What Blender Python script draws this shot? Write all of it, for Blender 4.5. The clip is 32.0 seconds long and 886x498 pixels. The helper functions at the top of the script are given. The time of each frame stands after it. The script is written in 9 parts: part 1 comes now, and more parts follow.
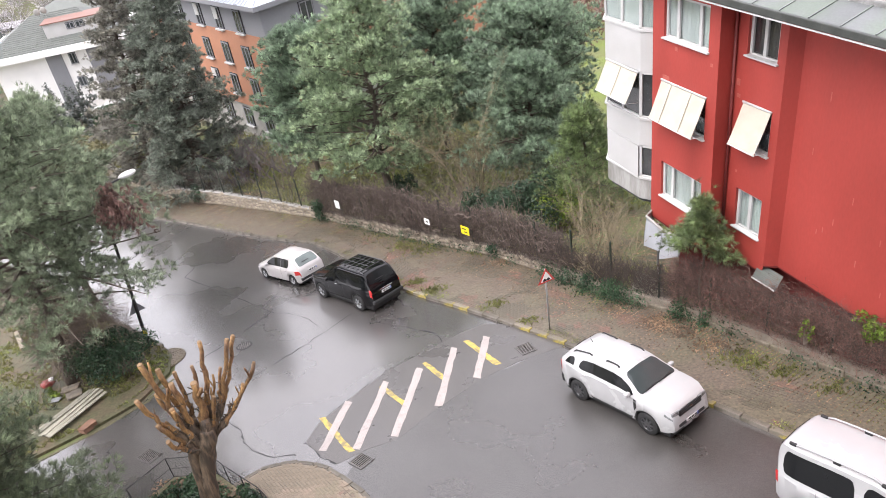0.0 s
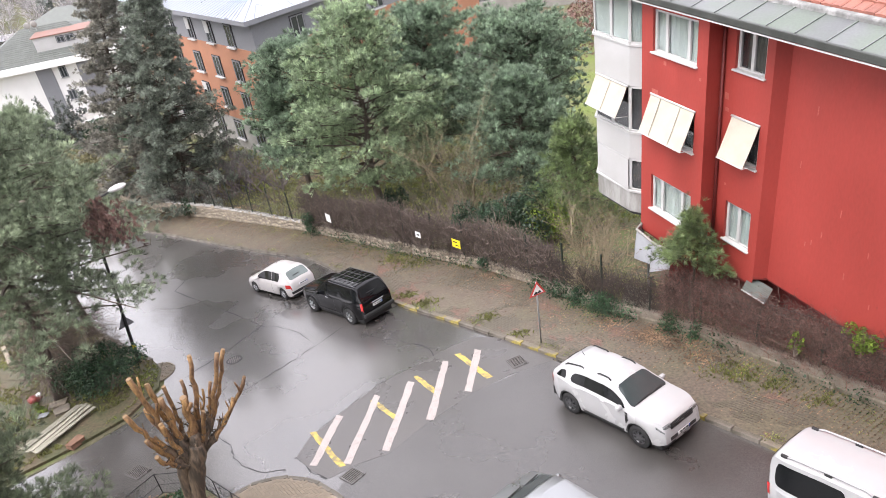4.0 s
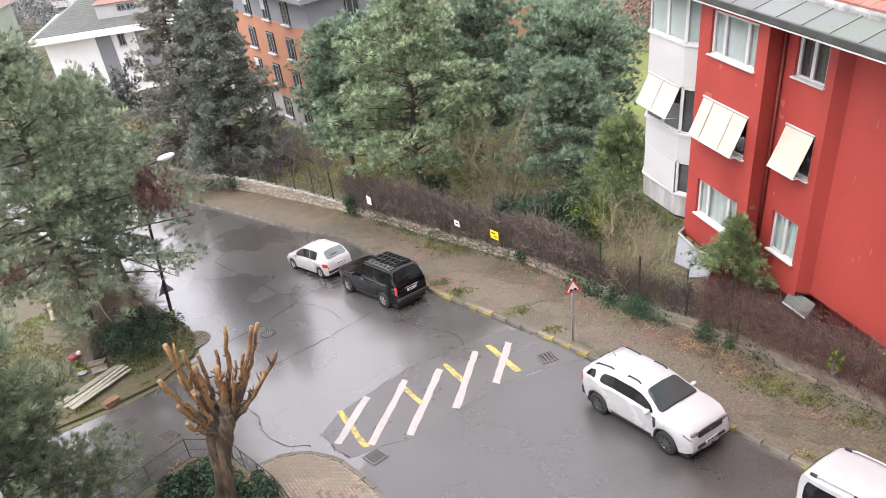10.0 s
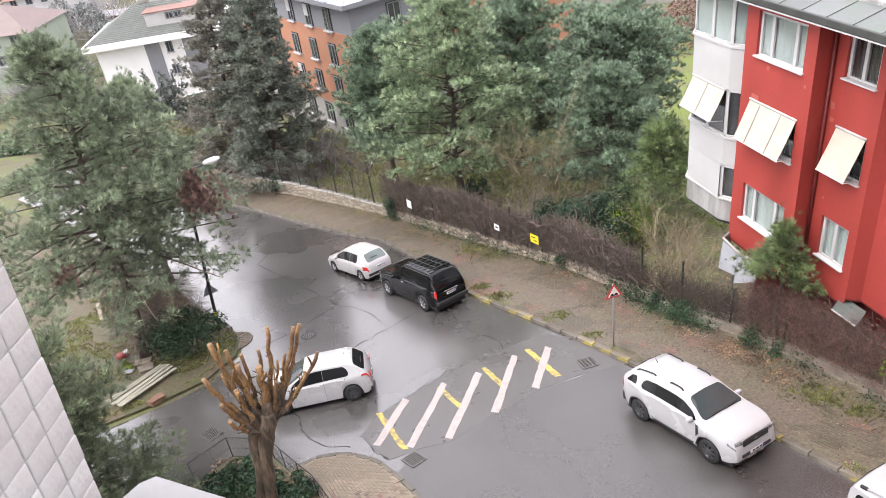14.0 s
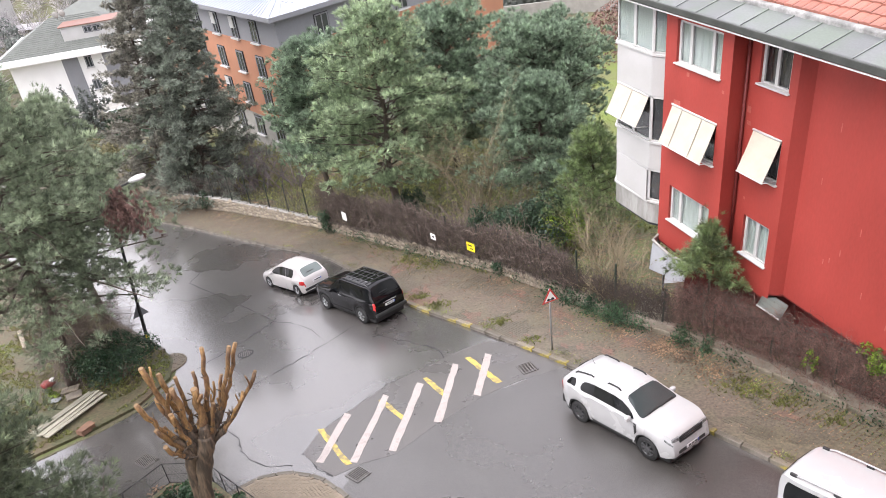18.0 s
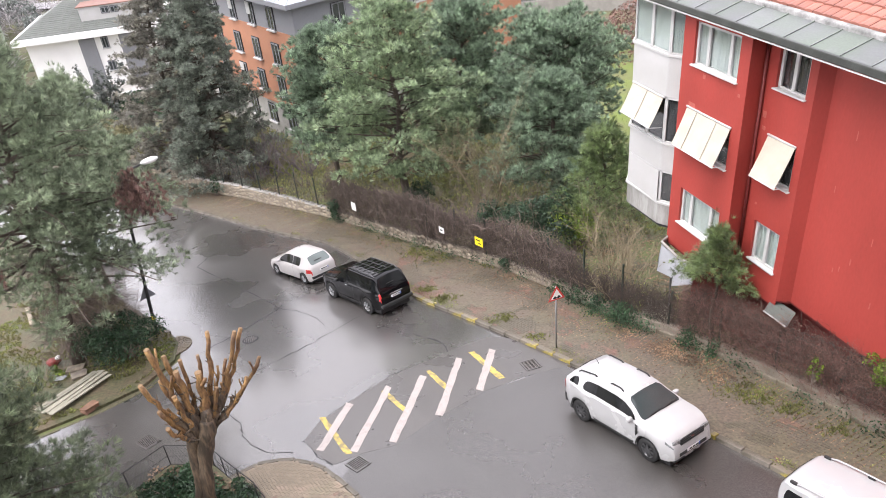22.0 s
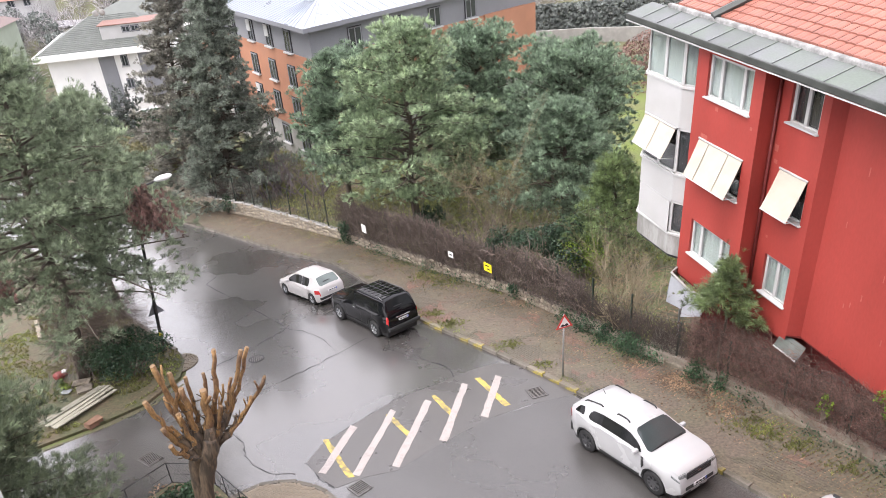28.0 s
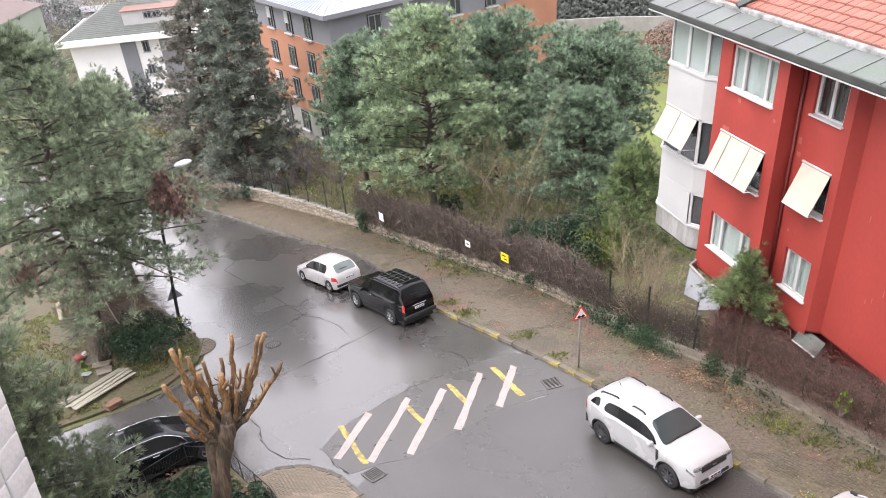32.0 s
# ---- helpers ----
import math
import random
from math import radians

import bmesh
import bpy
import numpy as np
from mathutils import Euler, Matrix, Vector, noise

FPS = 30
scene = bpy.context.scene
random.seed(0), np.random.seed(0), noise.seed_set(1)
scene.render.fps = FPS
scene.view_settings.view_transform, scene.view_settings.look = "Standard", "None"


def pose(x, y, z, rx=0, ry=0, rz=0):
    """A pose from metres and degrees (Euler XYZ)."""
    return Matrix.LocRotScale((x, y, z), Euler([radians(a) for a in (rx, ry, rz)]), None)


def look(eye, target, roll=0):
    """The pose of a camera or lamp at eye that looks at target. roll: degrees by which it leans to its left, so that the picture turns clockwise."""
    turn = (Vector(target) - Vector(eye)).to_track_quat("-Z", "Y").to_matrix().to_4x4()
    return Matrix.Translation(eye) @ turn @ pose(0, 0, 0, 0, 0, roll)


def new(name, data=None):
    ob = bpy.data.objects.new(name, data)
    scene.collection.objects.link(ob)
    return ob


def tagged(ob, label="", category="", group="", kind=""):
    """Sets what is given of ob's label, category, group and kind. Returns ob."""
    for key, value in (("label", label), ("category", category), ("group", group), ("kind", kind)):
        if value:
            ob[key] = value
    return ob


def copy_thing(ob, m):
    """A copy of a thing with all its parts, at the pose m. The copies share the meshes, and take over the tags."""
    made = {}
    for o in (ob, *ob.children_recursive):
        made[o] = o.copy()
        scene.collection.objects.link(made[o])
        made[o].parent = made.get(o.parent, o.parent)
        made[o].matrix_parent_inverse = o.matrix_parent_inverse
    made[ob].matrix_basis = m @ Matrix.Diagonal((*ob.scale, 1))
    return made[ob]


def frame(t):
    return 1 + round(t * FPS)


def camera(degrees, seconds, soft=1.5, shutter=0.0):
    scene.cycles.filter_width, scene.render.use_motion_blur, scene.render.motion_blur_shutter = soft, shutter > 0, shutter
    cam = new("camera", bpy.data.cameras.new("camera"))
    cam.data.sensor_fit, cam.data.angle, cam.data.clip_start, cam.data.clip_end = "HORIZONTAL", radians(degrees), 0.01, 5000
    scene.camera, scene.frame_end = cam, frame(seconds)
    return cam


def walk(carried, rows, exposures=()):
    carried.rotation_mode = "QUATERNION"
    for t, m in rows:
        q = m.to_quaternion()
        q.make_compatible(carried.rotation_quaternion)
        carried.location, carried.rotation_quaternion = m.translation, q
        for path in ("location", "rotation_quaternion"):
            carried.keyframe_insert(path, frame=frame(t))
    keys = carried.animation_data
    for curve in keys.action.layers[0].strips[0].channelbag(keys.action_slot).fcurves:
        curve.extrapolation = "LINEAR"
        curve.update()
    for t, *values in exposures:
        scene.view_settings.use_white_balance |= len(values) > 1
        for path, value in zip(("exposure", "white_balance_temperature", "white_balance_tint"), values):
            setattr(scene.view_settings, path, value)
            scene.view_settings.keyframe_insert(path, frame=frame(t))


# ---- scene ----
# Camera: hand-held at an upper window, 14.15 m above the slope's zero line
cam = camera(62.52, 32.0, soft=0.6)
PATH = [
    (0, 0.028, 0.011, 14.140, 57.083, 8.235, -2.126),
    (0.5, 0.028, 0.007, 14.144, 57.054, 8.397, -2.326),
    (1, 0.029, 0.003, 14.141, 57.237, 8.436, -2.706),
    (1.5, 0.022, -0.003, 14.135, 57.551, 8.304, -2.963),
    (2, 0.033, 0.007, 14.144, 57.869, 8.186, -3.040),
    (2.5, 0.041, 0.014, 14.138, 58.119, 8.094, -3.073),
    (4.5, 0.021, 0.004, 14.141, 58.045, 7.760, -2.369),
    (5, 0.018, 0.004, 14.153, 58.341, 7.717, -1.418),
    (5.5, 0.005, -0.011, 14.155, 58.922, 7.851, -0.183),
    (6, 0.000, -0.015, 14.156, 59.378, 8.019, 0.953),
    (6.5, 0.002, -0.011, 14.148, 59.732, 8.034, 1.780),
    (7, 0.021, -0.012, 14.128, 59.784, 7.761, 2.185),
    (7.5, 0.025, -0.002, 14.157, 59.465, 7.266, 2.065),
    (8, 0.014, 0.006, 14.157, 59.038, 6.556, 1.637),
    (8.5, 0.016, 0.013, 14.137, 58.624, 5.980, 1.282),
    (9, 0.003, 0.015, 14.149, 58.259, 5.737, 1.179),
    (9.5, 0.014, 0.007, 14.145, 57.992, 5.811, 1.468),
    (10, 0.020, 0.008, 14.151, 57.721, 6.077, 1.894),
    (10.5, 0.013, 0.016, 14.138, 57.431, 6.376, 2.277),
    (11, 0.001, 0.017, 14.155, 57.141, 6.625, 2.582),
    (11.5, 0.003, 0.014, 14.143, 57.077, 6.858, 2.876),
    (12, 0.001, 0.015, 14.151, 57.257, 7.098, 3.227),
    (12.5, -0.002, 0.005, 14.142, 57.683, 7.279, 3.738),
    (13, 0.001, -0.006, 14.144, 58.121, 7.406, 4.250),
    (13.5, -0.005, -0.029, 14.137, 58.467, 7.363, 4.738),
    (15.5, 0.002, -0.012, 14.138, 57.628, 7.442, 4.197),
    (16, 0.011, -0.015, 14.151, 57.359, 7.254, 3.152),
    (16.5, 0.013, -0.005, 14.153, 57.313, 7.008, 1.905),
    (17, -0.013, -0.004, 14.160, 57.573, 6.810, 0.762),
    (17.5, -0.003, -0.020, 14.150, 58.065, 6.641, -0.133),
    (18, 0.008, -0.005, 14.155, 58.501, 6.568, -0.606),
    (18.5, 0.017, -0.009, 14.166, 58.807, 6.504, -0.508),
    (19, 0.010, -0.008, 14.160, 59.066, 6.410, 0.205),
    (19.5, -0.003, -0.010, 14.154, 59.265, 6.357, 1.271),
    (20, -0.013, -0.007, 14.164, 59.433, 6.322, 2.089),
    (20.5, -0.010, -0.007, 14.165, 59.514, 6.164, 2.565),
    (21, -0.005, -0.013, 14.157, 59.331, 5.875, 2.430),
    (21.5, -0.007, -0.018, 14.151, 58.859, 5.480, 1.841),
    (22, -0.001, 0.001, 14.148, 58.176, 5.005, 1.076),
    (22.5, 0.002, 0.007, 14.155, 57.716, 4.622, 0.483),
    (23, 0.006, 0.017, 14.139, 57.607, 4.306, 0.383),
    (23.5, 0.008, 0.018, 14.157, 57.772, 4.269, 0.625),
    (24, 0.015, 0.023, 14.153, 58.110, 4.400, 1.046),
    (24.5, -0.011, -0.003, 14.139, 58.469, 4.545, 1.341),
    (25, -0.005, 0.004, 14.158, 58.667, 4.758, 1.499),
    (25.5, -0.009, 0.006, 14.144, 59.003, 4.764, 1.505),
    (26, 0.002, 0.008, 14.164, 59.356, 4.699, 1.518),
    (26.5, 0.001, -0.012, 14.154, 59.814, 4.393, 1.682),
    (28.5, 0.008, -0.013, 14.154, 60.221, 3.972, 2.592),
    (29, 0.018, -0.010, 14.153, 60.171, 3.944, 2.524),
    (29.5, 0.006, 0.004, 14.150, 60.114, 3.809, 2.477),
    (30, -0.007, 0.005, 14.148, 60.041, 3.604, 2.630),
    (30.5, -0.013, 0.008, 14.157, 59.907, 3.578, 2.977),
    (31, -0.030, -0.004, 14.169, 59.761, 3.687, 3.439),
    (31.5, -0.026, 0.005, 14.151, 59.611, 3.809, 3.818),
    (32, -0.016, -0.004, 14.143, 59.475, 3.937, 4.061),
]
walk(cam, [(t, pose(*p)) for t, *p in PATH])


# ---- overcast, rainy daylight ----
world = bpy.data.worlds.new("overcast_sky")
scene.world = world
world.use_nodes = True
wn, wl = world.node_tree.nodes, world.node_tree.links
wn.clear()
sky = wn.new("ShaderNodeTexSky")
sky.sky_type = 'NISHITA'
sky.sun_disc = False
sky.sun_elevation, sky.sun_rotation = radians(60), radians(239)
sky.air_density, sky.dust_density = 1.0, 4.0
grey = wn.new("ShaderNodeHueSaturation")
grey.inputs["Saturation"].default_value = 0.3
bg = wn.new("ShaderNodeBackground")
bg.inputs["Strength"].default_value = 0.15
wout = wn.new("ShaderNodeOutputWorld")
wl.new(sky.outputs[0], grey.inputs["Color"])
cloud = wn.new("ShaderNodeMix")      # an even cloud cover before the sky
cloud.data_type = 'RGBA'
cloud.inputs["Factor"].default_value = 0.6
cloud.inputs["B"].default_value = (7.6, 7.2, 7.85, 1)
wl.new(grey.outputs[0], cloud.inputs["A"])
wl.new(cloud.outputs["Result"], bg.inputs["Color"])
wl.new(bg.outputs[0], wout.inputs["Surface"])
sun_data = bpy.data.lights.new("sun", 'SUN')
sun_data.energy, sun_data.angle, sun_data.color = 1.15, radians(50), (1.0, 0.96, 0.95)
sun = new("sun", sun_data)
sun.matrix_basis = look((-30, 10, 52), (-4, 25.5, 0))
scene.view_settings.exposure = 1.48


# ---- ground form ----
SLOPE_X, SLOPE_Y = 0.055, -0.175


def gz(x, y):
    """Height of the hillside: an even slope that levels out in the valley and behind the buildings."""
    ye = y if y < 42 else 42 + 9 * (1 - math.exp(-(y - 42) / 9))
    ye = ye if ye > -6 else -6
    xe = max(-48.0, min(32.0, x))
    dip = max(0.0, min(1.0, (y - 62) / 16)) * max(0.0, min(1.0, (-28 - x) / 8))
    return SLOPE_X * xe + SLOPE_Y * ye - 2.3 * dip * dip * (3 - 2 * dip)


NORMAL = Vector((-SLOPE_X, -SLOPE_Y, 1)).normalized()


def on_slope(x, y, heading, lift=0.0):
    """Pose of a thing that stands square on the slope; heading in degrees from +x."""
    a = radians(heading)
    fwd = Vector((math.cos(a), math.sin(a), 0))
    fwd.z = SLOPE_X * fwd.x + SLOPE_Y * fwd.y
    fwd.normalize()
    side = NORMAL.cross(fwd).normalized()
    m = Matrix((fwd, side, NORMAL)).transposed().to_4x4()
    m.translation = Vector((x, y, gz(x, y) + lift))
    return m


# ---- small mesh helpers ----
def mesh_of(name, verts, faces, mat, smooth=False):
    me = bpy.data.meshes.new(name)
    me.from_pydata([tuple(v) for v in verts], [], faces)
    me.materials.append(mat)
    if smooth:
        me.polygons.foreach_set("use_smooth", [True] * len(me.polygons))
    me.update()
    return me


def bm_mesh(name, bm, mat, smooth=False):
    me = bpy.data.meshes.new(name)
    bmesh.ops.recalc_face_normals(bm, faces=bm.faces)
    bm.to_mesh(me)
    bm.free()
    me.materials.append(mat)
    if smooth:
        me.polygons.foreach_set("use_smooth", [True] * len(me.polygons))
    return me


def part(name, me, parent, label="", m=None, kind=""):
    """One mesh object under a thing or under a part."""
    ob = new(name, me)
    ob.parent = parent
    if m is not None:
        ob.matrix_basis = m
    return tagged(ob, label, kind=kind)


def thing(name, label, category, m=None, group="", kind="", me=None):
    ob = new(name, me)
    if m is not None:
        ob.matrix_basis = m
    return tagged(ob, label, category, group, kind)


def box_bm(sx, sy, sz, bevel=0.0, at=(0, 0, 0), bm=None, rot=None):
    """A box of full sizes, its middle at at."""
    bm = bm or bmesh.new()
    m = Matrix.Translation(at) @ (rot.to_4x4() if rot is not None else Matrix.Identity(4)) @ Matrix.Diagonal((sx, sy, sz, 1))
    r = bmesh.ops.create_cube(bm, size=1, matrix=m)
    if bevel:
        vs = set(r["verts"])
        es = [e for e in bm.edges if e.verts[0] in vs and e.verts[1] in vs]
        bmesh.ops.bevel(bm, geom=es, offset=bevel, segments=2, affect='EDGES', profile=0.5)
    return bm


def box_mesh(name, sx, sy, sz, mat, bevel=0.0, at=(0, 0, 0)):
    return bm_mesh(name, box_bm(sx, sy, sz, bevel, at), mat)


def prism(name, outline, z0, z1, mat, bevel=0.0):
    """An upright prism over a plan outline (counter-clockwise)."""
    n = len(outline)
    bm = bmesh.new()
    lo = [bm.verts.new((x, y, z0)) for x, y in outline]
    hi = [bm.verts.new((x, y, z1)) for x, y in outline]
    bm.faces.new(list(reversed(lo)))
    bm.faces.new(hi)
    for i in range(n):
        bm.faces.new((lo[i], lo[(i + 1) % n], hi[(i + 1) % n], hi[i]))
    if bevel:
        bmesh.ops.bevel(bm, geom=list(bm.edges), offset=bevel, segments=2, affect='EDGES')
    return bm_mesh(name, bm, mat)


def tube(verts, faces, pts, radii, sides=6, cap=True):
    """Adds a bent, tapering tube to a list of vertices and faces."""
    base = len(verts)
    n = len(pts)
    for i, p in enumerate(pts):
        p = Vector(p)
        d = Vector(pts[min(i + 1, n - 1)]) - Vector(pts[max(i - 1, 0)])
        if d.length < 1e-6:
            d = Vector((0, 0, 1))
        d.normalize()
        a = d.orthogonal().normalized() if i == 0 else (a - d * a.dot(d)).normalized()
        b = d.cross(a)
        for k in range(sides):
            w = 2 * math.pi * k / sides
            verts.append(p + (a * math.cos(w) + b * math.sin(w)) * radii[i])
    for i in range(n - 1):
        for k in range(sides):
            k2 = (k + 1) % sides
            faces.append((base + i * sides + k, base + i * sides + k2, base + (i + 1) * sides + k2, base + (i + 1) * sides + k))
    if cap:
        faces.append(tuple(base + (n - 1) * sides + k for k in range(sides)))
        faces.append(tuple(base + k for k in reversed(range(sides))))


def along(pts, step):
    """Points every step metres along a plan polyline, with the direction there."""
    out, left = [], 0.0
    for (x0, y0), (x1, y1) in zip(pts, pts[1:]):
        ln = math.hypot(x1 - x0, y1 - y0)
        d = left
        while d < ln:
            out.append((x0 + (x1 - x0) * d / ln, y0 + (y1 - y0) * d / ln, math.atan2(y1 - y0, x1 - x0)))
            d += step
        left = d - ln
    return out


def smooth_line(pts, n=6):
    """A rounded polyline through plan points."""
    out = []
    for i in range(len(pts) - 1):
        p0, p1, p2, p3 = (np.array(pts[max(0, min(len(pts) - 1, j))], float) for j in (i - 1, i, i + 1, i + 2))
        for k in range(n):
            t = k / n
            out.append(tuple(0.5 * ((2 * p1) + (p2 - p0) * t + (2 * p0 - 5 * p1 + 4 * p2 - p3) * t * t + (3 * p1 - p0 - 3 * p2 + p3) * t ** 3)))
    return out + [tuple(pts[-1])]


def offset_line(pts, d):
    """A plan polyline moved d metres to its left."""
    out = []
    for i, (x, y) in enumerate(pts):
        a, b = pts[max(0, i - 1)], pts[min(len(pts) - 1, i + 1)]
        tx, ty = b[0] - a[0], b[1] - a[1]
        ln = math.hypot(tx, ty)
        out.append((x - ty / ln * d, y + tx / ln * d))
    return out


def strip_mesh(name, left, right, mat, lift=0.0, thick=0.0, cols=1):
    """A sheet between two plan polylines of equal length that lies on the slope, with sides if it has a thickness."""
    n = len(left)
    verts, faces = [], []
    for (a, b) in zip(left, right):
        for c in range(cols + 1):
            u = c / cols
            x, y = a[0] + (b[0] - a[0]) * u, a[1] + (b[1] - a[1]) * u
            verts.append((x, y, gz(x, y) + lift))
    w = cols + 1
    for i in range(n - 1):
        for c in range(cols):
            faces.append((i * w + c, i * w + c + 1, (i + 1) * w + c + 1, (i + 1) * w + c))
    if thick:
        k = len(verts)
        verts += [(x, y, z - thick) for x, y, z in verts]
        for i in range(n - 1):
            faces.append((i * w, (i + 1) * w, k + (i + 1) * w, k + i * w))
            faces.append((i * w + cols, k + i * w + cols, k + (i + 1) * w + cols, (i + 1) * w + cols))
        faces.append(tuple(list(range(0, w)) + [k + c for c in reversed(range(w))]))
        e = (n - 1) * w
        faces.append(tuple([e + c for c in reversed(range(w))] + [k + e + c for c in range(w)]))
    return mesh_of(name, verts, faces, mat)


def poly_on_slope(name, outline, mat, lift, thick=0.0):
    """A flat shape on the slope over a plan outline, with its edge."""
    n = len(outline)
    verts = [(x, y, gz(x, y) + lift) for x, y in outline]
    faces = [tuple(range(n))]
    if thick:
        verts += [(x, y, gz(x, y) + lift - thick) for x, y in outline]
        faces += [(i, n + i, n + (i + 1) % n, (i + 1) % n) for i in range(n)]
    return mesh_of(name, verts, faces, mat)


def tri_mesh(name, co, mat, quads=False):
    """A mesh of loose triangles (n, 3, 3) or quads (n, 4, 3)."""
    co = np.asarray(co, dtype=np.float32)
    n, k = co.shape[0], co.shape[1]
    me = bpy.data.meshes.new(name)
    me.vertices.add(n * k)
    me.vertices.foreach_set("co", co.reshape(-1))
    me.loops.add(n * k)
    me.loops.foreach_set("vertex_index", np.arange(n * k, dtype=np.int32))
    me.polygons.add(n)
    me.polygons.foreach_set("loop_start", np.arange(0, n * k, k, dtype=np.int32))
    me.materials.append(mat)
    me.update(calc_edges=True)
    return me


def unit(a):
    return a / (np.linalg.norm(a, axis=-1, keepdims=True) + 1e-9)


def needles(centres, ways, rng, blades=8, length=0.2, width=0.02, spread=0.75):
    """Tufts of needles: thin blades that fan out round each tuft's way."""
    n = len(centres)
    c = np.repeat(centres, blades, 0)
    d = unit(np.repeat(ways, blades, 0) + rng.normal(0, spread, (n * blades, 3)))
    ln = length * rng.uniform(0.7, 1.25, (n * blades, 1))
    s = unit(np.cross(d, rng.normal(0, 1, (n * blades, 3)))) * width
    return np.stack([c - s, c + s, c + d * ln], 1)


def tuft_mesh(name, centres, ways, rng, mat, blades=8, length=0.2, width=0.02, spread=0.75):
    """Needle tufts as one mesh; the blades of a tuft share its foot, so that each tuft is one piece."""
    n = len(centres)
    foot = np.repeat(centres, blades, 0)
    d = unit(np.repeat(ways, blades, 0) + rng.normal(0, spread, (n * blades, 3)))
    ln = length * rng.uniform(0.7, 1.25, (n * blades, 1))
    s = unit(np.cross(d, rng.normal(0, 1, (n * blades, 3)))) * width
    co = np.concatenate([centres, foot + d * ln * 0.45 + s * 2, foot + d * ln]).astype(np.float32)
    k = np.arange(n * blades, dtype=np.int32)
    idx = np.stack([np.repeat(np.arange(n, dtype=np.int32), blades), n + k, n + n * blades + k], 1)
    me = bpy.data.meshes.new(name)
    me.vertices.add(len(co))
    me.vertices.foreach_set("co", co.reshape(-1))
    me.loops.add(idx.size)
    me.loops.foreach_set("vertex_index", idx.reshape(-1))
    me.polygons.add(len(idx))
    me.polygons.foreach_set("loop_start", np.arange(0, idx.size, 3, dtype=np.int32))
    me.materials.append(mat)
    me.update(calc_edges=True)
    return me


def leaves(centres, ways, rng, size=0.1, per=1, spread=0.6, jitter=0.0):
    """Loose leaf blades that face roughly outwards."""
    c = np.repeat(centres, per, 0) + rng.normal(0, jitter, (len(centres) * per, 3))
    n = unit(np.repeat(ways, per, 0) + rng.normal(0, spread, c.shape))
    a = unit(np.cross(n, rng.normal(0, 1, c.shape)))
    b = np.cross(n, a)
    s = size * rng.uniform(0.6, 1.3, (len(c), 1))
    return np.stack([c - a * s, c - b * s * 0.55, c + a * s, c + b * s * 0.55], 1)


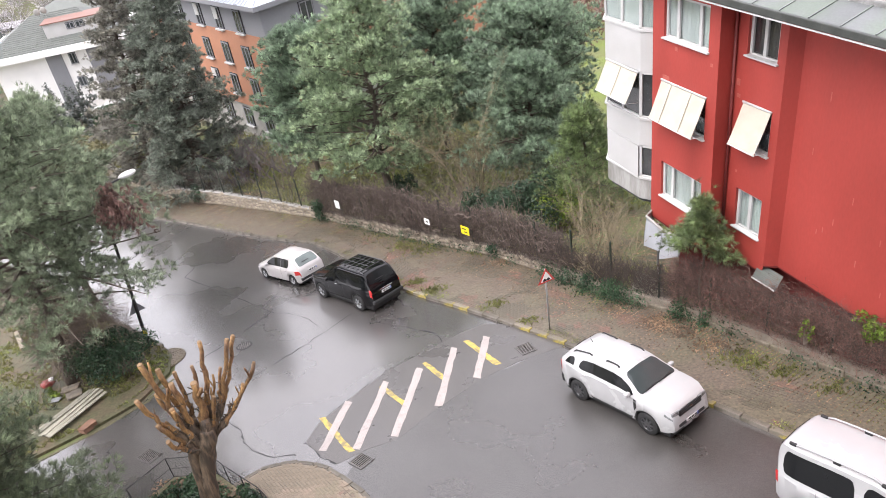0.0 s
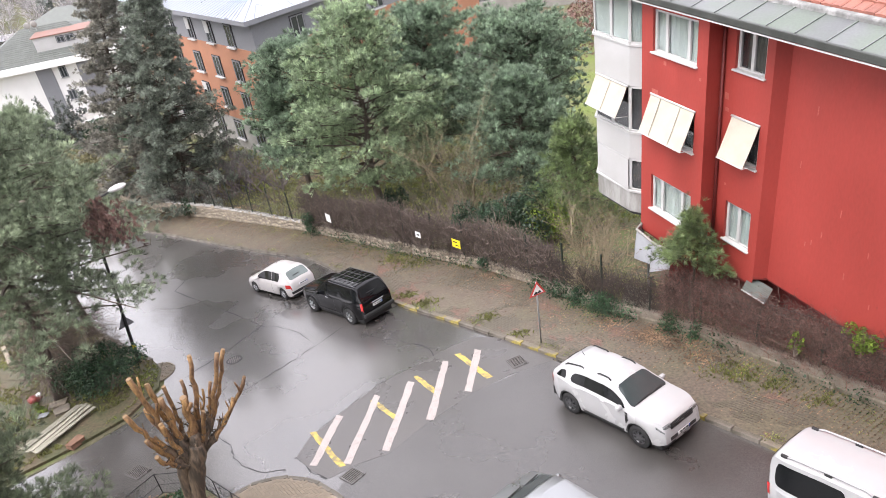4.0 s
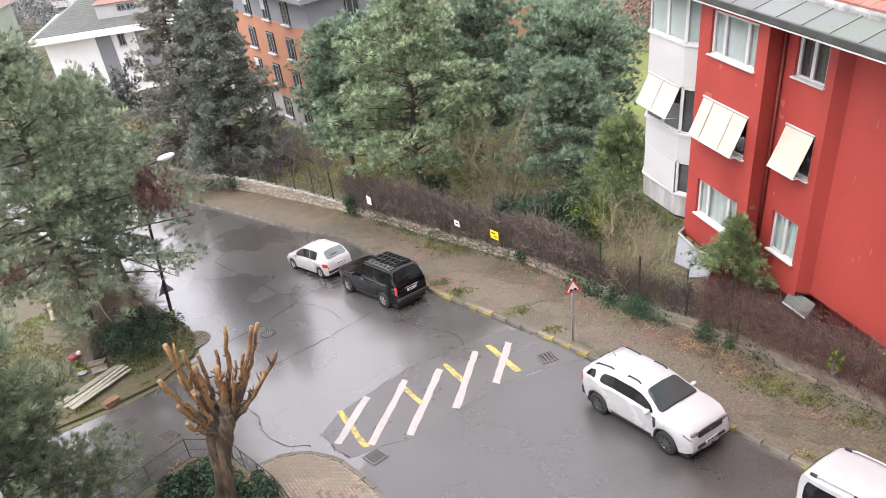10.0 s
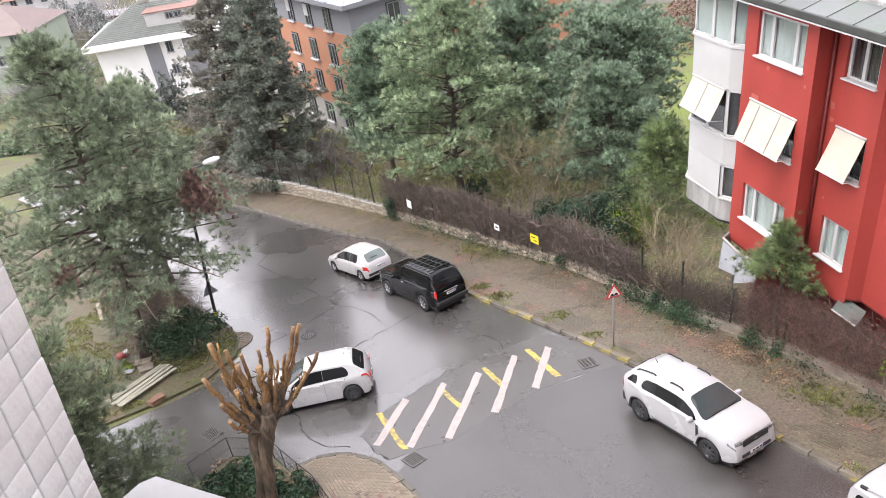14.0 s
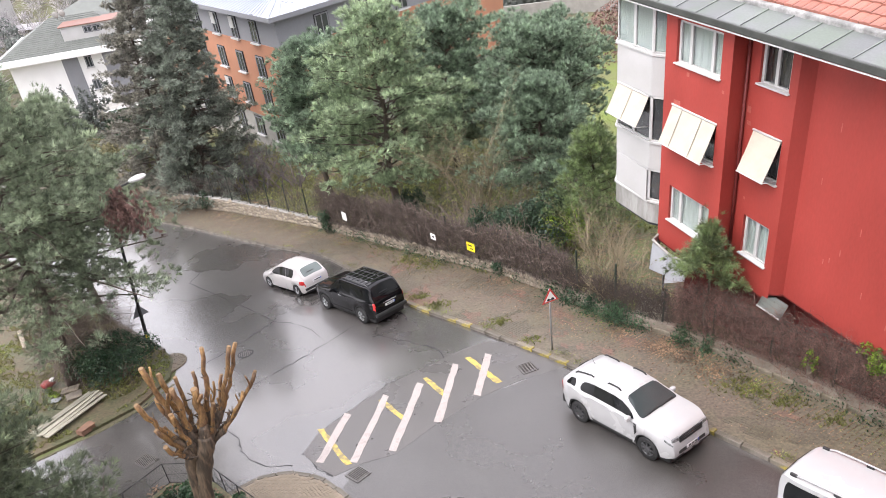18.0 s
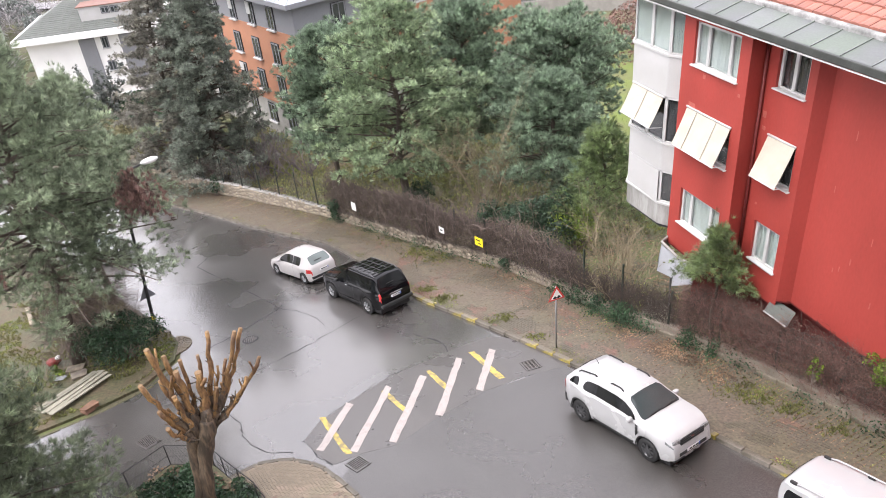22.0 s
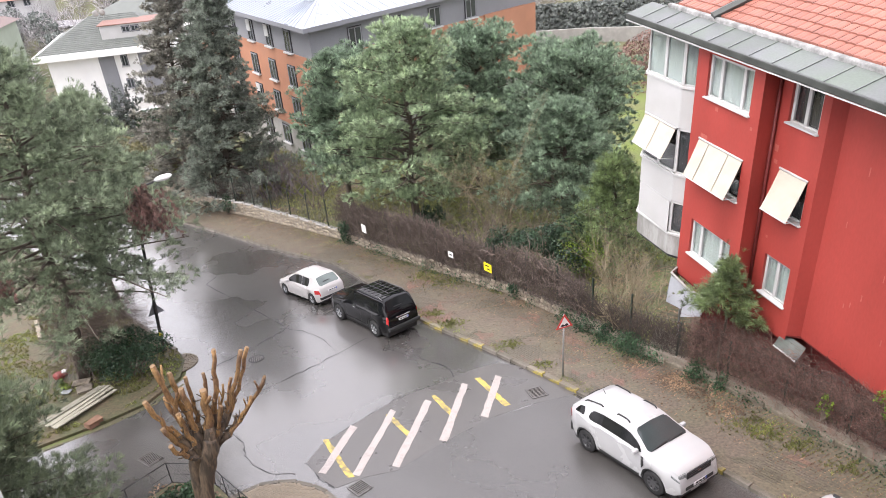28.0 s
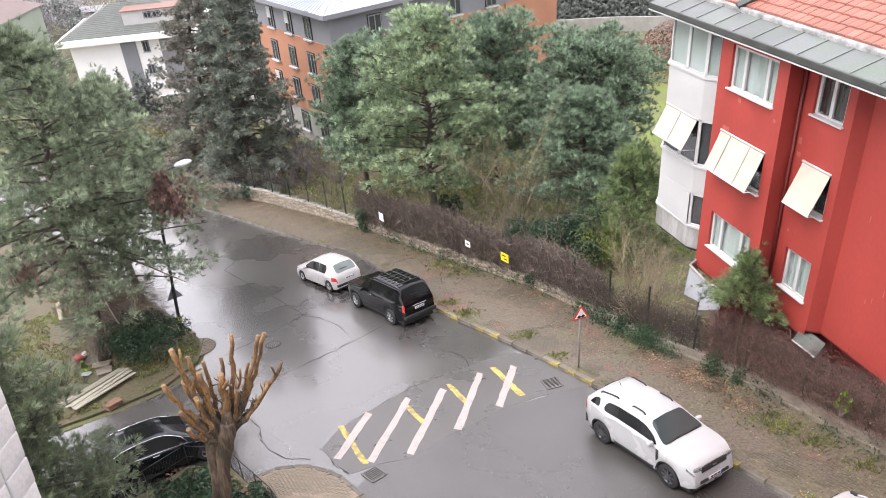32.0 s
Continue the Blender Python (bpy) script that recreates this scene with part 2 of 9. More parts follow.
# ---- materials ----
def material(name, base, rough=0.6, metal=0.0, var=0.25, scale=3.0, bump=0.2, fine=40.0, coat=0.0, second=None, rough_var=0.1, obj_rand=0.0, coords="Object", spec=0.5, stretch=(1, 1, 1), mixpos=(0.4, 0.65), coat_rough=0.08, sharp=(0.0, 1.0), piece_rand=None, coat_ior=1.5):
    """A surface with broad stains, fine grain and relief."""
    mat = bpy.data.materials.new(name)
    mat.use_nodes = True
    n, l = mat.node_tree.nodes, mat.node_tree.links
    p = n["Principled BSDF"]
    tc = n.new("ShaderNodeTexCoord")
    mp = n.new("ShaderNodeMapping")
    mp.inputs["Scale"].default_value = stretch
    l.new(tc.outputs[coords], mp.inputs["Vector"])
    big = n.new("ShaderNodeTexNoise")
    big.inputs["Scale"].default_value = scale
    big.inputs["Detail"].default_value = 6
    small = n.new("ShaderNodeTexNoise")
    small.inputs["Scale"].default_value = fine
    small.inputs["Detail"].default_value = 4
    for t in (big, small):
        l.new(mp.outputs[0], t.inputs["Vector"])
    ramp = n.new("ShaderNodeValToRGB")
    ramp.color_ramp.elements[0].position, ramp.color_ramp.elements[1].position = mixpos
    other = second or tuple(c * (1 - var) for c in base)
    ramp.color_ramp.elements[0].color = (*other, 1)
    ramp.color_ramp.elements[1].color = (*base, 1)
    l.new(big.outputs["Fac"], ramp.inputs["Fac"])
    mul = n.new("ShaderNodeMix")
    mul.data_type, mul.blend_type = 'RGBA', 'MULTIPLY'
    mul.inputs["Factor"].default_value = 1.0
    l.new(ramp.outputs["Color"], mul.inputs["A"])
    gr = n.new("ShaderNodeMapRange")
    gr.inputs["To Min"].default_value, gr.inputs["To Max"].default_value = 1 - var, 1 + var
    gr.inputs["From Min"].default_value, gr.inputs["From Max"].default_value = sharp
    l.new(small.outputs["Fac"], gr.inputs["Value"])
    last = gr.outputs["Result"]
    if obj_rand:
        oi = n.new("ShaderNodeObjectInfo")
        orr = n.new("ShaderNodeMapRange")
        by_thing = obj_rand if piece_rand is None else 0.0
        by_piece = obj_rand if piece_rand is None else piece_rand
        orr.inputs["To Min"].default_value, orr.inputs["To Max"].default_value = 1 - by_thing, 1 + by_thing
        l.new(oi.outputs["Random"], orr.inputs["Value"])
        geo = n.new("ShaderNodeNewGeometry")
        gr2 = n.new("ShaderNodeMapRange")
        gr2.inputs["To Min"].default_value, gr2.inputs["To Max"].default_value = 1 - by_piece, 1 + by_piece
        l.new(geo.outputs["Random Per Island"], gr2.inputs["Value"])
        m1 = n.new("ShaderNodeMath")
        m1.operation = 'MULTIPLY'
        l.new(orr.outputs["Result"], m1.inputs[0])
        l.new(gr2.outputs["Result"], m1.inputs[1])
        m2 = n.new("ShaderNodeMath")
        m2.operation = 'MULTIPLY'
        l.new(m1.outputs[0], m2.inputs[0])
        l.new(last, m2.inputs[1])
        last = m2.outputs[0]
    l.new(last, mul.inputs["B"])
    l.new(mul.outputs["Result"], p.inputs["Base Color"])
    rr = n.new("ShaderNodeMapRange")
    rr.inputs["From Min"].default_value, rr.inputs["From Max"].default_value = 0.3, 0.7
    rr.inputs["To Min"].default_value, rr.inputs["To Max"].default_value = max(0.02, rough - rough_var), min(1, rough + rough_var)
    l.new(big.outputs["Fac"], rr.inputs["Value"])
    l.new(rr.outputs["Result"], p.inputs["Roughness"])
    p.inputs["Metallic"].default_value = metal
    p.inputs["Specular IOR Level"].default_value = spec
    p.inputs["Coat Weight"].default_value = coat
    p.inputs["Coat Roughness"].default_value = coat_rough
    p.inputs["Coat IOR"].default_value = coat_ior
    if bump:
        b = n.new("ShaderNodeBump")
        b.inputs["Strength"].default_value = bump
        b.inputs["Distance"].default_value = 0.01
        l.new(small.outputs["Fac"], b.inputs["Height"])
        l.new(b.outputs["Normal"], p.inputs["Normal"])
    return mat


M_ASPHALT = material("wet_asphalt", (0.083, 0.077, 0.073), 0.3, var=0.8, scale=0.24, fine=32, bump=0.5, rough_var=0.12, mixpos=(0.36, 0.66), second=(0.054, 0.05, 0.048), spec=0.9, coat=0.9, coat_rough=0.13, coat_ior=1.75, sharp=(0.3, 0.7))
M_PATCH = material("dark_asphalt_patch", (0.088, 0.082, 0.078), 0.34, var=0.5, scale=0.6, fine=45, bump=0.3, rough_var=0.14, second=(0.072, 0.067, 0.064), spec=0.8, sharp=(0.3, 0.7))
M_GRIT = material("worn_pale_asphalt", (0.066, 0.062, 0.06), 0.36, coat=0.5, coat_rough=0.22, var=0.95, scale=0.35, fine=34, bump=0.8, rough_var=0.15, second=(0.046, 0.042, 0.039), spec=0.8, sharp=(0.3, 0.7))
M_CRACK = material("crack_filler", (0.028, 0.027, 0.028), 0.5, var=0.4, scale=6, bump=0.2)
M_WHITE_LINE = material("worn_white_road_paint", (0.34, 0.3, 0.285), 0.5, var=0.16, scale=6, fine=30, bump=0.3, mixpos=(0.3, 0.5), second=(0.275, 0.245, 0.235), sharp=(0.3, 0.7))
M_YELLOW_LINE = material("worn_yellow_road_paint", (0.44, 0.34, 0.085), 0.5, var=0.3, scale=5, fine=45, bump=0.3, second=(0.2, 0.165, 0.085), mixpos=(0.38, 0.56))
M_KERB = material("kerb_concrete", (0.175, 0.155, 0.135), 0.55, var=0.5, second=(0.085, 0.075, 0.058), scale=2.0, fine=50, bump=0.4, obj_rand=0.15)
M_KERB_YELLOW = material("worn_yellow_kerb_paint", (0.31, 0.25, 0.055), 0.55, var=0.4, scale=3.0, fine=30, bump=0.5, second=(0.155, 0.135, 0.105), obj_rand=0.25, mixpos=(0.48, 0.62))
M_EARTH = material("wet_earth", (0.1, 0.075, 0.047), 0.7, var=0.55, scale=1.0, fine=10, bump=0.8, second=(0.07, 0.072, 0.034), sharp=(0.25, 0.75))
M_LAWN = material("winter_grass_ground", (0.105, 0.122, 0.042), 0.85, var=0.45, scale=0.5, fine=12, bump=0.7, second=(0.092, 0.08, 0.05))
M_PAVER = material("red_grey_pavers", (0.24, 0.16, 0.13), 0.55, var=0.3, scale=0.8, fine=40, bump=0.4, second=(0.17, 0.15, 0.13), obj_rand=0.25)
M_STONE = material("pale_rubble_stone", (0.27, 0.228, 0.175), 0.75, var=0.35, scale=3, fine=30, bump=0.6, obj_rand=0.22, second=(0.17, 0.145, 0.11))
M_MORTAR = material("stone_wall_core", (0.25, 0.215, 0.175), 0.8, var=0.3, scale=2, fine=30, bump=0.5)
M_CONCRETE = material("weathered_concrete", (0.33, 0.32, 0.3), 0.65, var=0.2, scale=1.5, fine=30, bump=0.3)
M_RED = material("red_painted_plaster", (0.35, 0.046, 0.036), 0.6, var=0.12, scale=0.9, fine=16, bump=0.3, second=(0.275, 0.037, 0.029), mixpos=(0.3, 0.72), stretch=(1, 1, 0.4))
M_PINKPATCH = material("faded_red_paint", (0.43, 0.11, 0.085), 0.65, var=0.2, scale=8, bump=0.1)
# wall red at about half strength, shade of recesses and overhangs put in
M_RED_DIMMED = material("dimmed_red_plaster", (0.16, 0.022, 0.02), 0.6, var=0.15, scale=1.2, fine=60, bump=0.2)
M_WHITEWALL = material("white_painted_plaster", (0.45, 0.448, 0.446), 0.6, var=0.08, scale=0.8, fine=30, bump=0.15, second=(0.41, 0.407, 0.4))
M_STAINEDWALL = material("rain_stained_white_plaster", (0.36, 0.355, 0.345), 0.65, var=0.2, scale=2.5, fine=25, bump=0.2, second=(0.22, 0.215, 0.2), stretch=(1, 1, 0.25))
M_VILLAWHITE = material("fresh_white_render", (0.78, 0.775, 0.77), 0.6, var=0.05, scale=0.6, fine=20, bump=0.1)
M_UPVC = material("white_window_plastic", (0.49, 0.49, 0.486), 0.35, var=0.04, scale=2, bump=0.0)
M_AWNING = material("cream_awning_cloth", (0.45, 0.415, 0.345), 0.7, var=0.07, scale=2.5, fine=60, bump=0.15, second=(0.40, 0.365, 0.3))
M_METALROOF = material("weathered_metal_roof", (0.12, 0.142, 0.12), 0.45, metal=0.0, var=0.2, obj_rand=0.16, scale=0.8, fine=20, bump=0.1, second=(0.122, 0.129, 0.13))
M_FLASHING = material("pale_mortar_flashing", (0.34, 0.335, 0.33), 0.7, var=0.35, scale=3, fine=14, bump=0.5, second=(0.17, 0.17, 0.165))
M_GUTTER = material("dark_gutter", (0.06, 0.065, 0.06), 0.45, var=0.3, scale=2, bump=0.2)
M_ROOFTILE = material("red_clay_roof_tile", (0.31, 0.12, 0.088), 0.5, var=0.25, scale=2.0, fine=40, bump=0.3, obj_rand=0.16)
M_ROOFBASE = material("roof_underlay", (0.07, 0.028, 0.022), 0.7, scale=2, bump=0.2)
M_BARK = material("pine_bark", (0.105, 0.082, 0.065), 0.85, var=0.4, scale=4, fine=25, bump=0.8, stretch=(1, 1, 0.3))
M_CUTWOOD = material("lopped_orange_wood", (0.265, 0.155, 0.06), 0.7, var=0.55, scale=4, fine=22, bump=0.6, stretch=(1, 1, 0.35), second=(0.13, 0.072, 0.038), obj_rand=0.2, sharp=(0.25, 0.75))
M_STUMPBARK = material("grey_brown_bark", (0.13, 0.094, 0.064), 0.75, var=0.6, scale=9, fine=18, bump=1.0, stretch=(1, 1, 0.16), second=(0.055, 0.042, 0.032), mixpos=(0.42, 0.6))
M_CUTEND = material("fresh_cut_wood", (0.21, 0.13, 0.065), 0.7, var=0.2, scale=20, bump=0.2)
M_TWIG = material("bare_twigs", (0.20, 0.155, 0.13), 0.8, var=0.3, scale=6, bump=0.3)
M_PALETWIG = material("yellow_brown_twigs", (0.27, 0.22, 0.145), 0.8, var=0.3, scale=6, bump=0.3)
M_PURPLETWIG = material("purple_grey_branches", (0.15, 0.125, 0.13), 0.8, var=0.3, scale=5, bump=0.3)
M_VINE = material("dry_vine", (0.098, 0.074, 0.064), 0.85, var=0.35, scale=3, bump=0.3, obj_rand=0.3)
M_REDVINE = material("reddish_dry_vine", (0.215, 0.122, 0.1), 0.85, var=0.35, scale=3, bump=0.3, obj_rand=0.3)


def leaf_material(name, base, second, rough=0.55, patchy=0.42, spec=0.4):
    mat = material(name, base, rough, var=patchy, scale=0.9, fine=2.6, bump=0.0, second=second, obj_rand=0.3, piece_rand=0.5, spec=spec, sharp=(0.32, 0.68))
    n, l = mat.node_tree.nodes, mat.node_tree.links
    p = n["Principled BSDF"]
    tr = n.new("ShaderNodeBsdfTranslucent")
    mix = n.new("ShaderNodeMixShader")
    mix.inputs[0].default_value = 0.4
    l.new(p.inputs["Base Color"].links[0].from_socket, tr.inputs["Color"])
    l.new(p.outputs[0], mix.inputs[1])
    l.new(tr.outputs[0], mix.inputs[2])
    l.new(mix.outputs[0], n["Material Output"].inputs["Surface"])
    return mat


M_NEEDLE = leaf_material("pine_needles", (0.37, 0.455, 0.285), (0.24, 0.31, 0.195), 0.5, 0.38, 0.45)
M_NEEDLE_NEAR = leaf_material("olive_green_needles", (0.3, 0.355, 0.24), (0.19, 0.23, 0.155), 0.5, 0.5, 0.4)
M_NEEDLE_BLUE = leaf_material("grey_green_needles", (0.275, 0.36, 0.25), (0.18, 0.24, 0.17), 0.5, 0.38, 0.45)
M_NEEDLE_DARK = leaf_material("dark_fir_needles", (0.255, 0.29, 0.24), (0.17, 0.195, 0.16), 0.5, 0.3, 0.5)
M_NEEDLE_FRESH = leaf_material("fresh_pine_needles", (0.22, 0.29, 0.12), (0.13, 0.18, 0.08), 0.38, 0.42, 1.0)
M_NEEDLE_OLIVE = leaf_material("olive_pine_needles", (0.25, 0.3, 0.185), (0.155, 0.19, 0.12), 0.45, 0.42, 0.7)
M_NEEDLE_GREY = leaf_material("grey_brown_fir_needles", (0.29, 0.28, 0.235), (0.18, 0.175, 0.15))
M_WEED = leaf_material("fresh_weeds", (0.20, 0.23, 0.075), (0.15, 0.155, 0.06))
M_GRATE = material("worn_iron_bars", (0.2, 0.185, 0.175), 0.45, metal=0.2, var=0.3, scale=8, bump=0.2)
M_NEEDLE_BROWN = leaf_material("dead_brown_needles", (0.27, 0.16, 0.14), (0.17, 0.105, 0.09))
M_IVY = leaf_material("ivy_leaves", (0.065, 0.115, 0.06), (0.038, 0.072, 0.04), 0.35)
M_SHRUB = leaf_material("dark_evergreen_leaves", (0.06, 0.10, 0.055), (0.035, 0.062, 0.038), 0.38)
M_FRESH = leaf_material("fresh_yellow_green_leaves", (0.22, 0.30, 0.04), (0.12, 0.18, 0.03), 0.5)
M_OLIVE = leaf_material("olive_scrub_leaves", (0.21, 0.20, 0.10), (0.14, 0.13, 0.075))
M_GRASS = leaf_material("grass_blades", (0.27, 0.31, 0.10), (0.22, 0.21, 0.09))
M_KERBGRASS = leaf_material("fresh_grass", (0.25, 0.27, 0.09), (0.17, 0.175, 0.07))
M_LITTER = leaf_material("dead_leaves", (0.26, 0.175, 0.115), (0.17, 0.12, 0.085))

M_STEEL = material("galvanised_steel", (0.42, 0.43, 0.44), 0.4, metal=0.8, var=0.1, scale=5, bump=0.05)
M_IRON = material("dark_iron", (0.04, 0.04, 0.042), 0.5, metal=0.4, var=0.3, scale=6, bump=0.2)
M_GREENPOST = material("dark_green_post_paint", (0.02, 0.035, 0.025), 0.45, var=0.2, scale=4, bump=0.1)
M_SIGNWHITE = material("sign_white", (0.75, 0.75, 0.74), 0.4, var=0.04, bump=0)
M_SIGNRED = material("sign_red", (0.55, 0.05, 0.045), 0.4, var=0.08, bump=0)
M_SIGNYELLOW = material("sign_yellow", (0.75, 0.62, 0.02), 0.45, var=0.06, bump=0)
M_BLACK = material("matt_black", (0.012, 0.012, 0.013), 0.55, var=0.2, bump=0)
M_RUBBER = material("tyre_rubber", (0.018, 0.018, 0.019), 0.7, var=0.2, bump=0.1)
M_TRIM = material("black_plastic_trim", (0.02, 0.02, 0.021), 0.5, var=0.15, bump=0.1)
M_RIM = material("alloy_rim", (0.45, 0.46, 0.47), 0.3, metal=0.85, var=0.1, bump=0)
M_RIM_DARK = material("dark_alloy_rim", (0.12, 0.12, 0.125), 0.35, metal=0.7, var=0.1, bump=0)
M_CHROME = material("chrome", (0.75, 0.76, 0.77), 0.12, metal=1.0, var=0.03, bump=0)
M_TAIL = material("red_lamp_plastic", (0.45, 0.02, 0.02), 0.15, var=0.1, bump=0, coat=0.5)
M_TAIL_ORANGE = material("amber_lamp_plastic", (0.75, 0.17, 0.03), 0.15, var=0.1, bump=0, coat=0.5)
M_HEAD = material("clear_headlight", (0.36, 0.375, 0.38), 0.1, metal=0.3, var=0.5, scale=9, bump=0, coat=0.6)
M_PLATE = material("number_plate", (0.7, 0.71, 0.72), 0.35, var=0.03, bump=0)
M_CARGLASS = material("tinted_car_glass", (0.009, 0.010, 0.011), 0.06, var=0.1, bump=0, spec=0.3)
# pale base colour carries the sky's reflection in the car glass
M_SCREEN_SHEEN = material("painted_sky_sheen_glass", (0.13, 0.16, 0.155), 0.05, var=0.3, scale=0.9, bump=0, coat=0.6, rough_var=0.02)
M_SCREEN = material("windscreen_glass", (0.045, 0.056, 0.057), 0.05, var=0.15, scale=0.8, bump=0, spec=0.5, coat=0.2, rough_var=0.02)


def car_paint(name, base, metal=0.0, rough=0.25):
    return material(name, base, rough, metal=metal, var=0.04, scale=1.5, fine=300, bump=0.0, coat=0.35, rough_var=0.05)


M_CARWHITE = car_paint("white_car_paint", (0.40, 0.40, 0.405))
M_CARWHITE_OLD = car_paint("aged_white_car_paint", (0.46, 0.44, 0.435), rough=0.35)
M_CARBLACK = material("black_car_paint", (0.003, 0.003, 0.004), 0.05, var=0.05, scale=1.5, bump=0, spec=0.42, rough_var=0.02)
M_CARSILVER = car_paint("silver_car_paint", (0.33, 0.34, 0.35), metal=0.75, rough=0.3)
M_CARDARK = car_paint("deep_blue_black_paint", (0.008, 0.010, 0.014), rough=0.15)


def glass_material(name, tint, rough=0.03):
    mat = bpy.data.materials.new(name)
    mat.use_nodes = True
    p = mat.node_tree.nodes["Principled BSDF"]
    p.inputs["Base Color"].default_value = (*tint, 1)
    p.inputs["Roughness"].default_value = rough
    p.inputs["Transmission Weight"].default_value = 1.0
    p.inputs["IOR"].default_value = 1.45
    return mat


M_GLASS = glass_material("window_glass", (0.92, 0.95, 0.95))
M_CURTAIN = material("pale_curtain", (0.40, 0.45, 0.43), 0.8, var=0.15, scale=3, fine=30, bump=0.3, stretch=(8, 8, 0.2))
# near black: the darkness of unlit rooms and recesses put into a colour
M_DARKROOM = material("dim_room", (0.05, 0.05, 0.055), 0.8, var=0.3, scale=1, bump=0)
M_ORANGE = material("orange_render", (0.40, 0.19, 0.115), 0.7, var=0.1, scale=0.5, fine=12, bump=0.2, second=(0.35, 0.165, 0.1))
M_GREYWALL = material("grey_cladding", (0.215, 0.22, 0.24), 0.6, var=0.1, scale=0.5, fine=10, bump=0.15)
M_PALEMETAL = material("pale_standing_seam", (0.36, 0.39, 0.44), 0.35, metal=0.3, var=0.08, scale=0.4, fine=10, bump=0.05)
M_GREYTILE = material("grey_green_roof_tile", (0.138, 0.15, 0.138), 0.6, var=0.2, scale=1, fine=15, bump=0.3, obj_rand=0.12)
M_REDROOF_FAR = material("far_red_roof", (0.24, 0.13, 0.105), 0.6, var=0.2, scale=0.7, fine=8, bump=0.2)
M_PALEGREEN = material("pale_green_render", (0.36, 0.41, 0.33), 0.7, var=0.12, scale=0.5, fine=10, bump=0.1)
M_ROOF_BROWN = material("faded_brown_roof", (0.2, 0.15, 0.14), 0.6, var=0.2, scale=0.7, fine=8, bump=0.2)
M_MOSAIC = material("white_mosaic_tile", (0.66, 0.655, 0.64), 0.35, var=0.08, scale=14, fine=90, bump=0.25, obj_rand=0.07)
M_GROUT = material("tile_grout", (0.66, 0.645, 0.62), 0.8, var=0.1, scale=20, bump=0.2)
M_PLASTIC_SHEET = material("pale_corrugated_sheet", (0.34, 0.35, 0.375), 0.4, var=0.15, scale=2, bump=0.05)
M_PLANK = material("weathered_planks", (0.29, 0.275, 0.22), 0.75, var=0.2, scale=3, fine=20, bump=0.4, stretch=(0.3, 3, 1), obj_rand=0.15)
M_RUST = material("rust_stone", (0.22, 0.12, 0.08), 0.8, var=0.3, scale=5, bump=0.4)
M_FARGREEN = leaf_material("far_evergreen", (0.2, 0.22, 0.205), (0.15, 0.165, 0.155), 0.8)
# leafless grey is raised: the valley's haze is put into the base colour
M_FARBARE_HAZED = leaf_material("far_leafless_hazed", (0.42, 0.4, 0.41), (0.33, 0.315, 0.32), 0.8)


# ---- ground, road, kerbs, pavements ----
KERB = smooth_line([(-44, 62), (-32, 53.6), (-24, 47.0), (-19.1, 43.2), (-13.9, 38.6), (-10.7, 36.0), (-8.9, 34.6), (-6.3, 31.0), (-3.45, 26.7), (-0.65, 23.65), (2.55, 20.0), (6.15, 15.2), (7.4, 13.5), (12, 7.2), (20, -4), (30, -17)], 5)
WALL_LINE = [(-44, 68.5), (-33, 58.8), (-25.1, 51.9), (-20.7, 47.7), (-17.6, 45.8), (-13.2, 42.3), (-9.1, 38.6), (-6.1, 35.4), (-3.1, 32.3), (0.6, 28.6), (3.35, 25.0), (4.95, 22.6), (6.75, 20.6), (8.3, 18.4), (9.95, 15.7), (13, 10.7), (20, -1), (32, -18)]
NEAR_EDGE = [(-46, 54), (-36, 46), (-29, 39.5), (-22.5, 33.5), (-17.2, 28.3), (-14.7, 25.9), (-13.5, 24.5), (-13.1, 23.1), (-13.7, 21.1), (-14.8, 19.9), (-15.8, 19.1), (-18, 17.4), (-24, 13), (-34, 6)]
SIDE_NEAR = [(-30, -1), (-20, 7), (-14, 12.0), (-11.5, 14.8), (-10.7, 16.15), (-9.1, 15.95)]
ISLAND_ARC = smooth_line([(-8.45, 15.3), (-7.65, 15.85), (-6.73, 15.95), (-5.73, 15.6), (-5.08, 15.06), (-4.45, 14.38), (-3.93, 13.7), (-2.4, 11.3), (0.5, 7), (6, 0), (16, -14)], 4)


